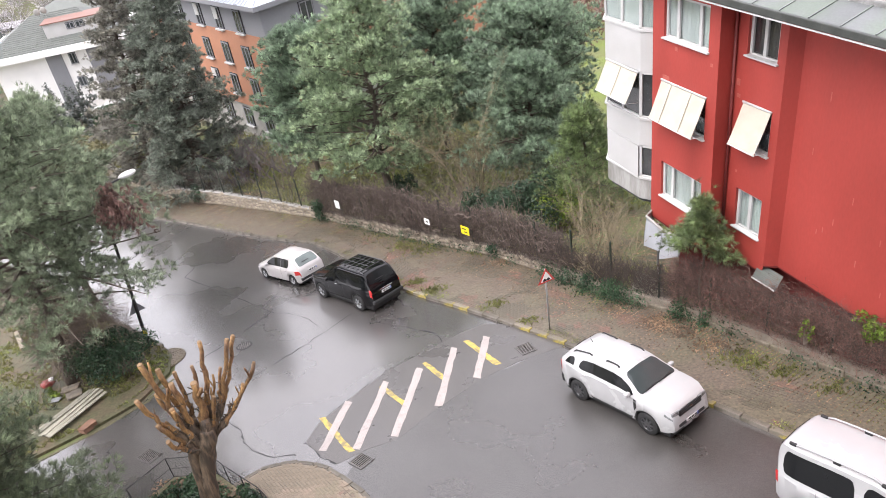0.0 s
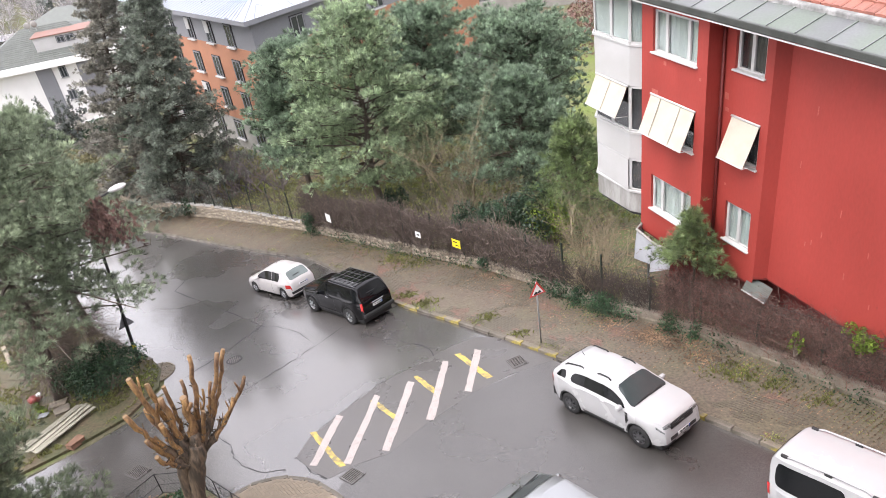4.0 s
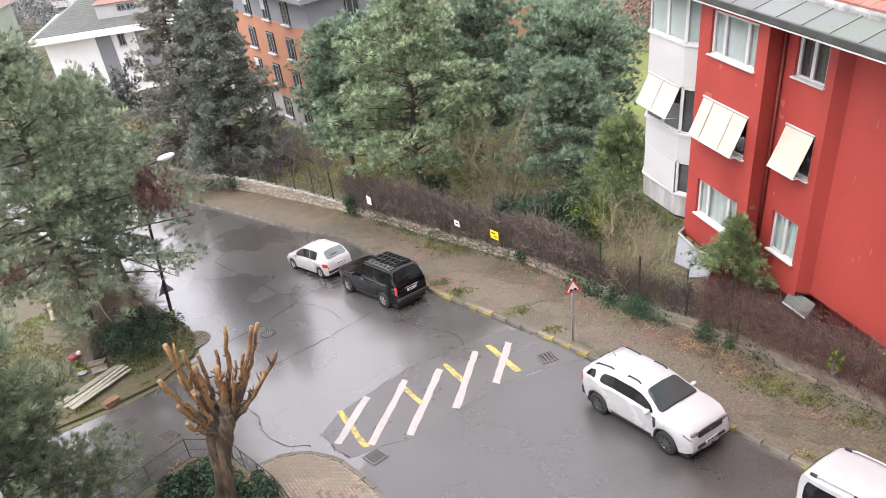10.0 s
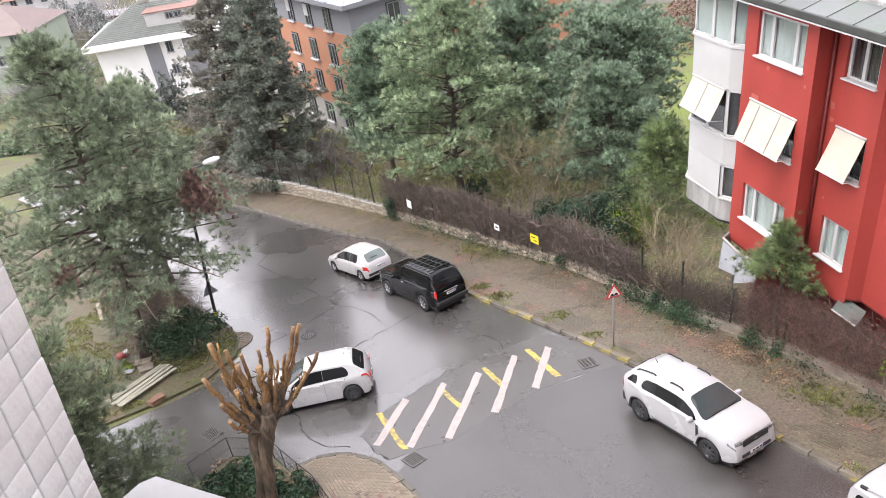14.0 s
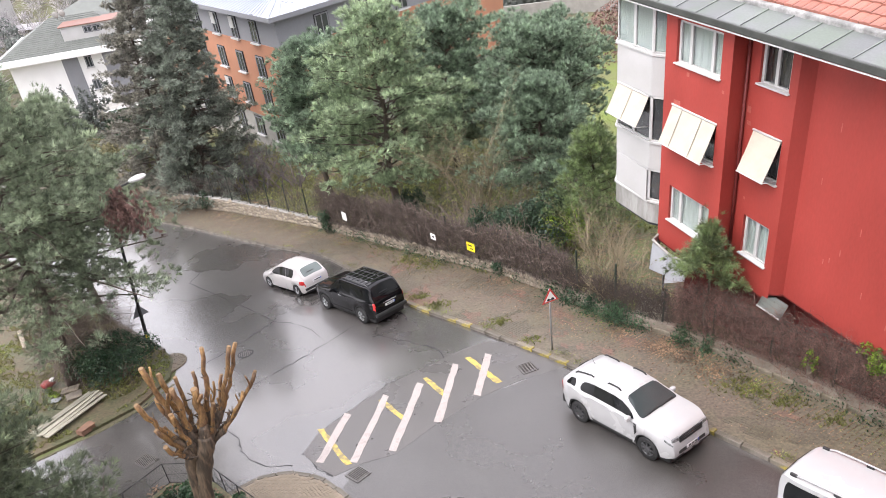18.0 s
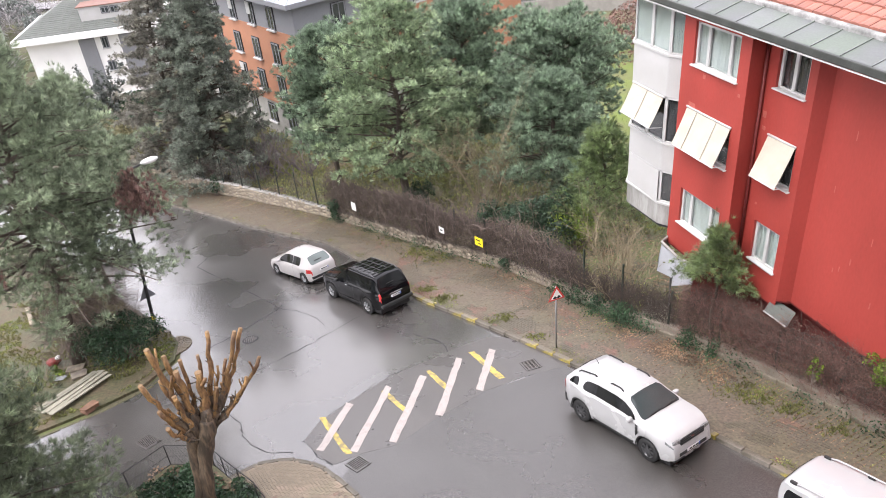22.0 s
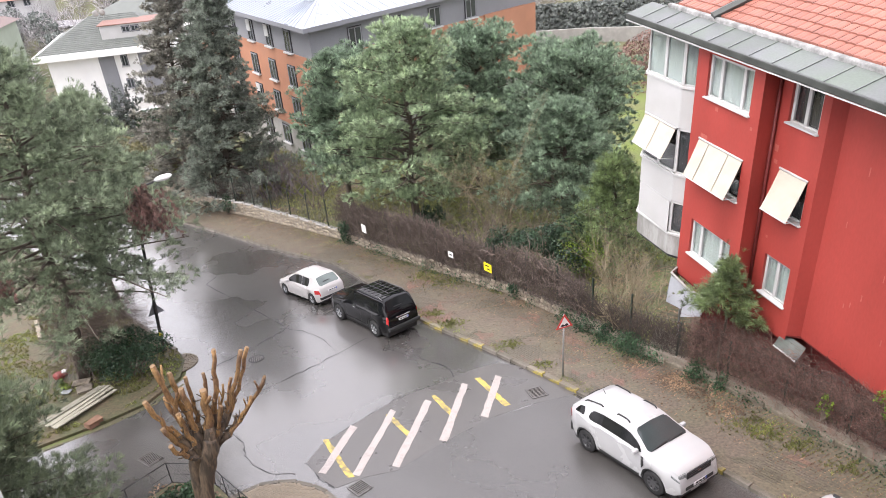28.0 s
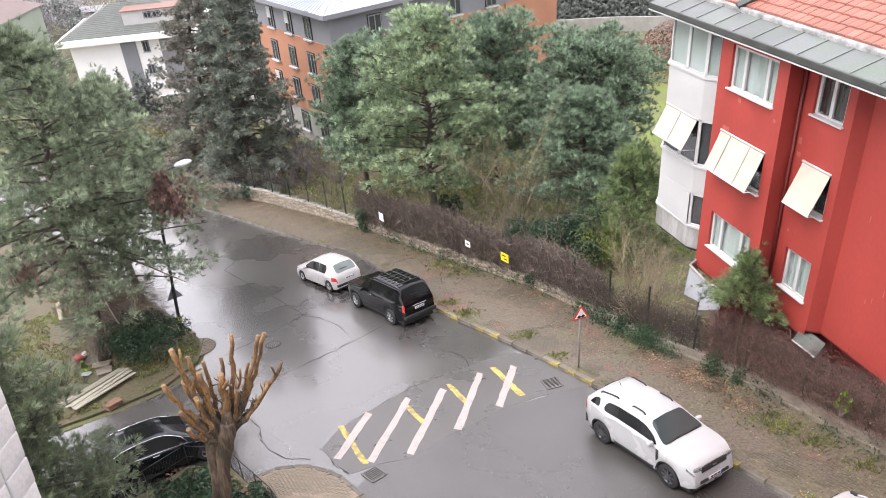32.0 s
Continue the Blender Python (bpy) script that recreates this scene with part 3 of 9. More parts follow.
def build_ground():
    xs = [-400, -250, -160, -110] + [-80 + 4 * i for i in range(41)] + [100, 150, 240, 400]
    ys = [-60, -30] + [-12 + 4 * i for i in range(26)] + [100, 120, 150, 200, 280, 420]
    verts, faces = [], []
    for y in ys:
        for x in xs:
            r = noise.noise((x * 0.13, y * 0.13, 0)) * (0.0 if -30 < x < 20 and y < 48 else 0.5)
            verts.append((x, y, gz(x, y) - 0.06 + r - (0.25 if r else 0)))
    w = len(xs)
    for j in range(len(ys) - 1):
        for i in range(w - 1):
            faces.append((j * w + i, j * w + i + 1, (j + 1) * w + i + 1, (j + 1) * w + i))
    tagged(new("ground", mesh_of("ground", verts, faces, M_LAWN)), "wet hillside ground with winter grass and bare earth", "ground", kind="structure")

    # road: ring of strips between the two edges, then the mouth of the side road
    outline = [p for p in KERB] + [(16, -14)] + list(reversed(ISLAND_ARC)) + [(-9.1, 15.95)] + list(reversed(SIDE_NEAR))[1:] + list(reversed(NEAR_EDGE))
    verts = [(x, y, gz(x, y)) for x, y in outline]
    bm = bmesh.new()
    f = bm.faces.new([bm.verts.new(v) for v in verts])
    bmesh.ops.triangulate(bm, faces=[f])
    road = tagged(new("road", bm_mesh("road", bm, M_ASPHALT)), "wet grey asphalt street with cracks and patches", "road", kind="structure")
    if road.data.polygons[0].normal.z < 0:
        road.data.flip_normals()
    # pavement on the far side, between kerb and wall
    k = offset_line(KERB, -0.0)
    wl = []
    for x, y in KERB:
        best = min(along(WALL_LINE, 0.25), key=lambda q: (q[0] - x) ** 2 + (q[1] - y) ** 2)
        wl.append((best[0], best[1]))
    inner = [(x + (a - x) * 0.04, y + (b - y) * 0.04) for (x, y), (a, b) in zip(KERB, wl)]
    tagged(new("pavement", strip_mesh("pavement", inner, wl, M_PAVE_GROUND, lift=0.105, thick=0.3, cols=6)), "wet brick pavement strewn with earth and leaves", "pavement", kind="structure")


M_PAVE_GROUND = material("muddy_brick_pavement", (0.118, 0.094, 0.073), 0.6, var=0.4, scale=0.8, fine=11, bump=0.6, second=(0.115, 0.10, 0.07), mixpos=(0.38, 0.62), sharp=(0.25, 0.75))


def kerb_stones(name, line, inward, label, yellow=lambda i, x, y: False, length=0.85, height=0.13, wide=0.2, mat=None):
    root = tagged(new(name), label, "kerb", kind="structure")
    plain = box_mesh("kerb_stone", length - 0.02, wide, height + 0.2, mat or M_KERB, 0.018, (0, 0, (height - 0.2) / 2))
    paint = box_mesh("painted_kerb_stone", length - 0.02, wide, height + 0.2, M_KERB_YELLOW, 0.018, (0, 0, (height - 0.2) / 2))
    rnd = random.Random(4)
    for i, (x, y, a) in enumerate(along(offset_line(line, inward), length)):
        if not (-40 < x < 14 and y > 4):
            continue
        m = on_slope(x, y, math.degrees(a) + rnd.uniform(-1.2, 1.2), rnd.uniform(-0.012, 0.012))
        part("kerb_stone", paint if yellow(i, x, y) else plain, root, m=m)
    return root


build_ground()
kerb_stones("kerb_far", KERB, 0.08, "worn concrete kerb with faded yellow painted stones", lambda i, x, y: i > 38 and x > -5.5 and ((i % 9) in (0, 1, 2, 4, 5) if y > 17.2 else abs(y - 13.65) < 0.36 or abs(y - 15.6) < 0.3))
kerb_stones("kerb_corner", [p for p in ISLAND_ARC], -0.08, "low concrete kerb around the paved corner", height=0.08, length=0.6, wide=0.15)
kerb_stones("kerb_near", [(-29, 39.5), (-22.5, 33.5), (-17.2, 28.3), (-14.7, 25.9)], -0.08, "wet concrete kerb along the garden", height=0.1)
kerb_stones("kerb_side", [(-13.15, 22.3), (-13.7, 21.1), (-14.8, 19.9), (-15.8, 19.1), (-18, 17.4), (-24, 13)], 0.08, "sunken stone kerb of the garden", height=0.02, length=0.7, wide=0.14, mat=M_EARTH)
# paved corner and planter ground
corner = ISLAND_ARC[:] + [(10, -14), (-4, 4), (-5.6, 12.2), (-7.0, 13.95), (-8.45, 15.3)]
tagged(new("pavement_corner", poly_on_slope("pavement_corner", corner, M_MORTAR, 0.05, 0.2)), "street corner paved with small red bricks", "pavement", kind="structure")
planter = [(-8.5, 15.3), (-9.1, 15.85), (-10.6, 16.08), (-11.35, 15.0), (-13.8, 12.0), (-13, 4), (-4.2, 4), (-5.65, 12.2), (-7.05, 13.95)]
tagged(new("planter_bed", poly_on_slope("planter_bed", planter, M_EARTH, 0.12, 0.3)), "planter bed of dark earth and dead leaves", "planting bed", kind="structure")
garden = [(-17.5, 28.6), (-14.9, 26.1), (-13.7, 24.6), (-13.3, 23.1), (-13.9, 21.2), (-15.0, 20.1), (-16.0, 19.3), (-18.2, 17.7), (-24, 13.3), (-34, 6.3), (-60, 8), (-60, 50), (-36, 45.8), (-29, 39.8), (-22.8, 33.8)]
tagged(new("garden_ground", poly_on_slope("garden_ground", garden, M_EARTH, 0.06, 0.2)), "bare wet garden earth with thin grass", "garden", kind="structure")


# ---- road markings and fittings ----
def marking(name, corners, mat, label, category):
    return thing(name, label, category, me=poly_on_slope(name, corners, mat, 0.007, 0.006))


def ragged(a, b, c, d, rnd, n=12):
    """A quadrilateral whose long sides are slightly worn."""
    a, b, c, d = (Vector(p) for p in (a, b, c, d))
    a, b, c, d = a.lerp(d, 0.07), b.lerp(c, 0.07), c.lerp(b, 0.07), d.lerp(a, 0.07)
    left = [a.lerp(b, i / n) for i in range(n + 1)]
    right = [d.lerp(c, i / n) for i in range(n + 1)]
    j = lambda p: (p.x + rnd.uniform(-0.02, 0.02), p.y + rnd.uniform(-0.02, 0.02))
    return [j(p) for p in left] + [j(p) for p in reversed(right)]


rnd = random.Random(7)
lane = [(-4.4, 15.9), (-3.3, 16.2), (-2.0, 17.5), (-0.4, 18.75), (0.9, 19.3), (2.3, 20.1), (5.95, 15.25), (7.2, 13.55), (11.8, 7.25), (19.6, -4.0), (15.5, -12.0), (6.5, -0.2), (0.6, 6.95), (-2.3, 11.2), (-3.8, 13.6), (-4.35, 14.3), (-4.8, 14.9)]
tagged(new("road_lane", poly_on_slope("road_lane", lane, M_GRIT, 0.0045, 0.003)), "paler coarse-grained resurfaced asphalt lane", "road", kind="structure")
patch = marking("asphalt_patch", [(-6.4, 16.85), (-5.75, 16.0), (-5.15, 15.5), (-4.3, 15.95), (-3.3, 16.2), (-2.0, 17.5), (-0.4, 18.75), (0.9, 19.4), (2.62, 19.9), (2.2, 20.5), (0.8, 22.1), (-0.1, 22.5), (-1.1, 22.1), (-2.3, 21.3), (-3.9, 20.3), (-5.0, 19.1), (-6.1, 17.8)], M_PATCH, "dark smooth asphalt patch under the crossing", "road patch")
tagged(patch, kind="structure")
for a, b, c, d in (((-5.32, 18.87), (-5.9, 16.33), (-5.6, 16.19), (-5.03, 18.68)), ((-4.0, 19.7), (-4.78, 16.12), (-4.47, 15.98), (-3.75, 19.5)), ((-2.8, 20.2), (-3.55, 16.45), (-3.25, 16.32), (-2.5, 20.0)), ((-1.48, 21.19), (-2.12, 17.66), (-1.82, 17.52), (-1.22, 21.0)), ((-0.24, 21.59), (-0.77, 18.9), (-0.48, 18.75), (0.06, 21.36))):
    ob = marking("crossing_stripe", ragged(a, b, c, d, rnd), M_WHITE_LINE, "worn white crossing stripe painted on the asphalt", "road marking")
    tagged(ob, group="crossing stripes")
    ob.location.z = 0.006
for a, b, c, d in (((-6.17, 18.07), (-4.9, 15.93), (-4.66, 16.0), (-5.92, 18.06)), ((-1.02, 21.45), (0.06, 19.4), (0.32, 19.48), (-0.76, 21.48)), ((-4.15, 19.35), (-3.2, 17.9), (-3.0, 18.0), (-3.95, 19.4)), ((-2.6, 20.4), (-1.75, 18.9), (-1.55, 19.0), (-2.4, 20.45))):
    ob = marking("yellow_line", ragged(a, b, c, d, rnd), M_YELLOW_LINE, "faded yellow line crossing the white stripes", "road marking")
    ob.location.z = 0.003


# sheenless black that paints the darkness below the drain bars
M_VOID = material("drain_darkness_black", (0.004, 0.004, 0.004), 0.95, var=0.2, bump=0, spec=0.0)


def drain_grate(corners):
    """An iron street drain: a frame, bars and a near-black sheet below with the hole's darkness in its colour."""
    c = [Vector((x, y, gz(x, y))) for x, y in corners]
    mid = sum(c, Vector()) / 4
    ux = (c[1] - c[0]).normalized()
    uy = NORMAL.cross(ux).normalized()
    w, h = (c[1] - c[0]).length, (c[3] - c[0]).length
    m = Matrix((ux, uy, NORMAL)).transposed().to_4x4()
    m.translation = mid
    g = thing("drain_grate", "black iron street drain grate set in wet asphalt", "drain", m, group="street drains")
    part("shaft", box_mesh("shaft", w, h, 0.012, M_VOID, 0, (0, 0, 0.008)), g)
    bm = bmesh.new()
    for sx, sy, px, py in ((w, 0.05, 0, h / 2), (w, 0.05, 0, -h / 2), (0.05, h, w / 2, 0), (0.05, h, -w / 2, 0)):
        box_bm(sx + 0.02, sy, 0.03, 0, (px, py, 0.018), bm)
    part("frame", bm_mesh("frame", bm, M_PATCH), g)
    bar = box_mesh("bar", 0.03, h - 0.04, 0.02, M_GRATE, 0, (0, 0, 0.02))
    n = int(w / 0.075)
    for i in range(1, n):
        part("bar", bar, g, m=pose(-w / 2 + w * i / n, 0, 0))
    return g


drain_grate([(-4.74, 15.44), (-4.33, 15.05), (-4.03, 15.38), (-4.5, 15.9)])
drain_grate([(0.88, 20.32), (1.1, 19.74), (1.64, 19.95), (1.38, 20.6)])
drain_grate([(-12.49, 17.54), (-11.88, 17.13), (-11.6, 17.62), (-12.25, 18.02)])
for x, y, r in ((-10.4, 24.3, 0.34),):
    mh = thing("manhole_cover", "round iron manhole cover flush with the road", "manhole", on_slope(x, y, 20), group="manhole covers")
    bm = bmesh.new()
    bmesh.ops.create_cone(bm, cap_ends=True, segments=28, radius1=r, radius2=r, depth=0.02, matrix=Matrix.Translation((0, 0, 0.004)))
    part("lid", bm_mesh("lid", bm, M_IRON), mh)
    bm = bmesh.new()
    for i in range(-3, 4):
        for j in range(-3, 4):
            if i * i + j * j < 11:
                box_bm(0.05, 0.05, 0.008, 0, (i * r / 4.2, j * r / 4.2, 0.017), bm)
    part("stud_pattern", bm_mesh("stud_pattern", bm, M_GRATE), mh, kind="stuff")


def crack(pts, width, mat=None, label="dark crack filled with bitumen across the asphalt"):
    line = smooth_line(pts, 5)
    rr = random.Random(int(pts[0][0] * 100))
    line = [(x + rr.uniform(-0.07, 0.07), y + rr.uniform(-0.07, 0.07)) for x, y in line]
    ws = [width * rr.uniform(0.1, 0.95) for _ in line]
    a = [offset_line(line, w)[i] for i, w in enumerate(ws)]
    b = [offset_line(line, -w)[i] for i, w in enumerate(ws)]
    return thing("road_crack", label, "road crack", me=strip_mesh("road_crack", a, b, mat or M_CRACK, lift=0.004))


crack([(-16.1, 33.5), (-13.0, 30.4), (-9.84, 27.14)], 0.05)
crack([(-9.84, 27.14), (-11.07, 25.14), (-12.3, 23.6)], 0.05)
crack([(-16.1, 33.5), (-15.6, 36), (-13.5, 36.2)], 0.045)
crack([(-9.84, 27.14), (-8.3, 26.2), (-7.2, 24.9)], 0.025)
crack([(-5.8, 25.5), (-7.2, 23.8), (-8.52, 22.43), (-9.6, 21.4)], 0.03)
crack([(-10.11, 19.33), (-9.0, 18.2), (-8.5, 17.2), (-7.66, 16.5), (-6.6, 16.3)], 0.045)
crack([(-6.4, 16.85), (-5.75, 16.0), (-5.15, 15.5)], 0.05)
crack([(-5.19, 24.59), (-3.4, 23.4), (-2.0, 22.3), (-1.75, 21.23)], 0.04)
crack([(-6.1, 17.8), (-5.0, 19.1), (-3.9, 20.3), (-2.3, 21.3)], 0.018)
crack([(-3.3, 16.2), (-2.0, 17.5), (-0.4, 18.75), (0.9, 19.4), (3.0, 17.9)], 0.012)


# ---- rubble wall, fence and creepers along the pavement ----
M_MUDSTONE = material("muddy_edging_stone", (0.2, 0.17, 0.138), 0.7, var=0.4, scale=2.2, fine=18, bump=0.7, obj_rand=0.25, second=(0.10, 0.085, 0.06))


def build_wall():
    line = [p for p in along(WALL_LINE, 0.5)]
    pts = [(x, y) for x, y, a in line if -30 < x < 16]

    def height(x):
        return interp_h([(-30, 1.3), (-20, 1.0), (-14, 0.8), (-9, 0.55), (-5, 0.6), (0, 0.5), (6, 0.42), (16, 0.5)], x)
    back = offset_line(pts, 0.3)
    verts, faces = [], []
    for (x, y), (bx, by) in zip(pts, back):
        h = height(x)
        for px, py, z in ((x, y, -0.3), (x, y, h), (bx, by, h), (bx, by, -0.3)):
            verts.append((px, py, gz(px, py) + 0.1 + z))
    for i in range(len(pts) - 1):
        for k in range(3):
            faces.append((i * 4 + k, i * 4 + k + 1, i * 4 + k + 5, i * 4 + k + 4))
    faces += [(0, 1, 2, 3), tuple(len(verts) - 4 + k for k in (3, 2, 1, 0))]
    wall = tagged(new("wall_rubble", mesh_of("wall_rubble", verts, faces, M_MORTAR)), "low pale rubble-stone wall carrying a fence", "wall", kind="structure")
    # coping slabs
    slab = box_mesh("coping_slab", 0.98, 0.36, 0.07, M_CONCRETE, 0.012, (0, 0, 0.035))
    mid = offset_line(pts, 0.15)
    for x, y, a in along(mid, 1.0):
        if x < -8.5:
            m = on_slope(x, y, math.degrees(a), 0.1 + height(x))
            part("coping_slab", slab, wall, m=m)
    # stones, each its own lump
    rnd = random.Random(3)
    shapes = []
    for k in range(8):
        bm = bmesh.new()
        bmesh.ops.create_icosphere(bm, subdivisions=1, radius=0.5)
        for v in bm.verts:
            v.co *= rnd.uniform(0.82, 1.12)
            for ax in range(3):
                v.co[ax] = max(-0.42, min(0.42, v.co[ax]))
        shapes.append(bm_mesh("stone", bm, M_STONE))
    singles = 0
    rv, rf = [], []
    block = box_mesh("edging_block", 0.78, 0.14, 0.26, M_MUDSTONE, 0.04, (0, 0, 0.1))
    for x, y, a in along(pts, 0.8):
        if 3.4 < x < 11.0:
            part("edging_block", block, wall, m=on_slope(x, y, math.degrees(a) + rnd.uniform(-2, 2), 0.06 + rnd.uniform(-0.04, 0.04)) @ pose(0, -0.03, 0))
    for x, y, a in along(pts, 0.34):
        if 3.0 < x < 11.2:
            continue
        h = height(x)
        z = 0.0
        while z < h - 0.1:
            sz = rnd.uniform(0.16, 0.36)
            ln = rnd.uniform(0.26, 0.5)
            m = on_slope(x, y, math.degrees(a), 0.1 + z + sz / 2) @ pose(rnd.uniform(-0.08, 0.08), -0.01, 0, 0, rnd.uniform(-14, 14), 0) @ Matrix.Diagonal((ln, 0.085, sz * 1.05, 1))
            me = rnd.choice(shapes)
            if -20 < x < -2 and singles < 300:
                ob = part("stone", me, wall, m=m)
                singles += 1
            else:
                k = len(rv)
                rv += [m @ v.co for v in me.vertices]
                rf += [tuple(i + k for i in p.vertices) for p in me.polygons]
            z += sz
    part("stones", mesh_of("stones", rv, rf, M_STONE), wall, kind="stuff")
    return height


def interp_h(table, x):
    return float(np.interp(x, [p[0] for p in table], [p[1] for p in table]))


def build_fence(height):
    fence = thing("fence", "rusty iron fence on the wall, overgrown with dry creepers", "fence")
    mid = offset_line(WALL_LINE, 0.16)
    bm_post = box_mesh("post", 0.06, 0.06, 2.0, M_GREENPOST, 0.006, (0, 0, 1.0))
    low_post = box_mesh("post", 0.06, 0.06, 1.45, M_GREENPOST, 0.006, (0, 0, 0.725))
    for x, y, a in along(mid, 2.1):
        if -24 < x < 14:
            m = pose(x, y, gz(x, y) + 0.1 + height(x), random.Random(int(x * 9)).uniform(-2, 2), random.Random(int(y * 9)).uniform(-2, 2), math.degrees(a))
            part("post", bm_post if x < 5 else low_post, fence, m=m)
    pts = [(x, y) for x, y, a in along(mid, 1.05) if -24 < x < 14]
    for k in range(7):
        v, f = [], []
        tube(v, f, [(x, y, gz(x, y) + 0.1 + height(x) + 0.12 + 0.26 * k) for x, y in pts], [0.006] * len(pts), 3)
        part("wire", mesh_of("wire", v, f, M_IRON), fence)
    v, f = [], []
    for x, y, a in along(mid, 0.3):
        if -24 < x < 14:
            z = gz(x, y) + 0.1 + height(x)
            for s in (1, -1):
                tube(v, f, [(x, y, z), (x + s * 0.55 * math.cos(a), y + s * 0.55 * math.sin(a), z + 1.6)], [0.005, 0.005], 3, False)
    part("wire_netting", mesh_of("wire_netting", v, f, M_IRON), fence, kind="stuff")


def creeper(name, x0, x1, count, mat, label, height, top=1.75, droop=0.25, seed=1, thick=0.14, rad=0.011, low=0.1, step=(0.05, 0.13), dry=0):
    """A tangle of dry stems on the fence, with dead leaves caught in it."""
    rnd, rng = random.Random(seed), np.random.default_rng(seed)
    line = [q for q in along(offset_line(WALL_LINE, 0.12), 0.1) if x0 < q[0] < x1]
    v, f, spots = [], [], []
    for _ in range(count):
        i = rnd.randrange(len(line))
        x, y, a = line[i]
        crest = top - 0.055 * max(0.0, min(9.0, x + 6)) + 0.18 * math.sin(x * 1.1) + 0.2 * noise.noise((x * 2.3, y * 2.3, seed))
        z = gz(x, y) + 0.1 + height(x) + low + rnd.random() ** 0.8 * (crest - low)
        d = rnd.choice((1, -1))
        ang = rnd.uniform(-2.2, 1.6)
        pts = []
        o = rnd.uniform(-thick * 1.6, thick)
        st = rnd.uniform(*step)
        for k in range(6):
            pts.append((x + math.sin(a) * o, y - math.cos(a) * o, z))
            x += math.cos(a) * d * st * math.cos(ang)
            y += math.sin(a) * d * st * math.cos(ang)
            z += st * math.sin(ang) + SLOPE_Y * math.sin(a) * d * st * 0.6
            ang += rnd.uniform(-1.1, 1.1) - droop * 0.35
            o += rnd.uniform(-0.06, 0.06)
        spots.append(pts[rnd.randint(1, 5)])
        r = rad * (rnd.uniform(0.45, 1.0) if rnd.random() < 0.975 else 2.0)
        tube(v, f, pts, [r * (1 - 0.1 * k) for k in range(6)], 3, False)
    ob = thing(name, label, "creeper", kind="stuff")
    part("stem_tangle", mesh_of("stem_tangle", v, f, mat), ob, kind="stuff")
    if dry:
        P = np.array(spots)
        P = P[rng.integers(0, len(P), dry)] + rng.normal(0, 0.05, (dry, 3))
        part("dry_leaves", tri_mesh("dry_leaves", leaves(P, np.tile((0.3, -0.5, 0.6), (dry, 1)), rng, 0.03, 1, 0.9), M_DRYLEAF), ob, kind="stuff")
    return ob


M_DRYLEAF = leaf_material("dry_creeper_leaves", (0.20, 0.135, 0.105), (0.12, 0.085, 0.07))
wall_height = build_wall()
build_fence(wall_height)
creeper("dry_creeper", -9.5, 3.6, 17000, M_VINE, "dense brown tangle of leafless creeper on the fence", wall_height, 2.15, seed=2, rad=0.008, low=-0.15, thick=0.22, dry=5000)
creeper("woody_creeper", -9.0, 3.4, 1700, M_TWIG, "grey woody stems twisting through the creeper", wall_height, 2.2, 0.1, seed=12, rad=0.015, low=-0.1, thick=0.24, step=(0.1, 0.26))
creeper("woody_creeper", 6.6, 14, 420, M_REDVINE, "reddish woody stems hanging in the creeper", wall_height, 2.09, 0.5, seed=13, rad=0.011, low=0.0, thick=0.3, step=(0.1, 0.24))
creeper("thin_creeper", -22, -9.0, 1100, M_VINE, "sparse leafless creeper on the fence", wall_height, 1.7, seed=4, rad=0.009)
creeper("thin_creeper", 2.8, 7.0, 4600, M_VINE, "thin leafless creeper on wire netting", wall_height, 1.75, 0.4, seed=7, rad=0.006, dry=500)
creeper("red_creeper", 6.6, 14, 12000, M_REDVINE, "reddish leafless creeper hanging over the fence", wall_height, 2.24, 0.6, seed=5, rad=0.0058, low=-0.15, thick=0.24, dry=5000)
creeper("hanging_creeper", 6.8, 14, 4600, M_VINE, "brown hanging stems over the fence top", wall_height, 2.34, 1.2, seed=6, low=0.4, rad=0.0055, thick=0.3, step=(0.06, 0.16), dry=1500)
creeper("creeper_trunk", -3.6, -2.6, 160, M_VINE, "thick creeper trunk climbing over the wall", wall_height, 1.2, -0.6, seed=9, low=-0.5, rad=0.03, thick=0.14)


# ---- the red apartment building ----
FX, FY = Vector((-0.35, 0.937, 0)).normalized(), Vector((-0.937, -0.35, 0)).normalized()
F0 = Vector((8.38, 20.13, 0))


def fpt(s, o, z):
    """A place on the facade: s metres along it (away), o metres out from it, at height z."""
    return F0 + FX * s + FY * o + Vector((0, 0, z))


FACADE = Matrix((FX, FY, Vector((0, 0, 1)))).transposed().to_4x4()
FACADE.translation = F0


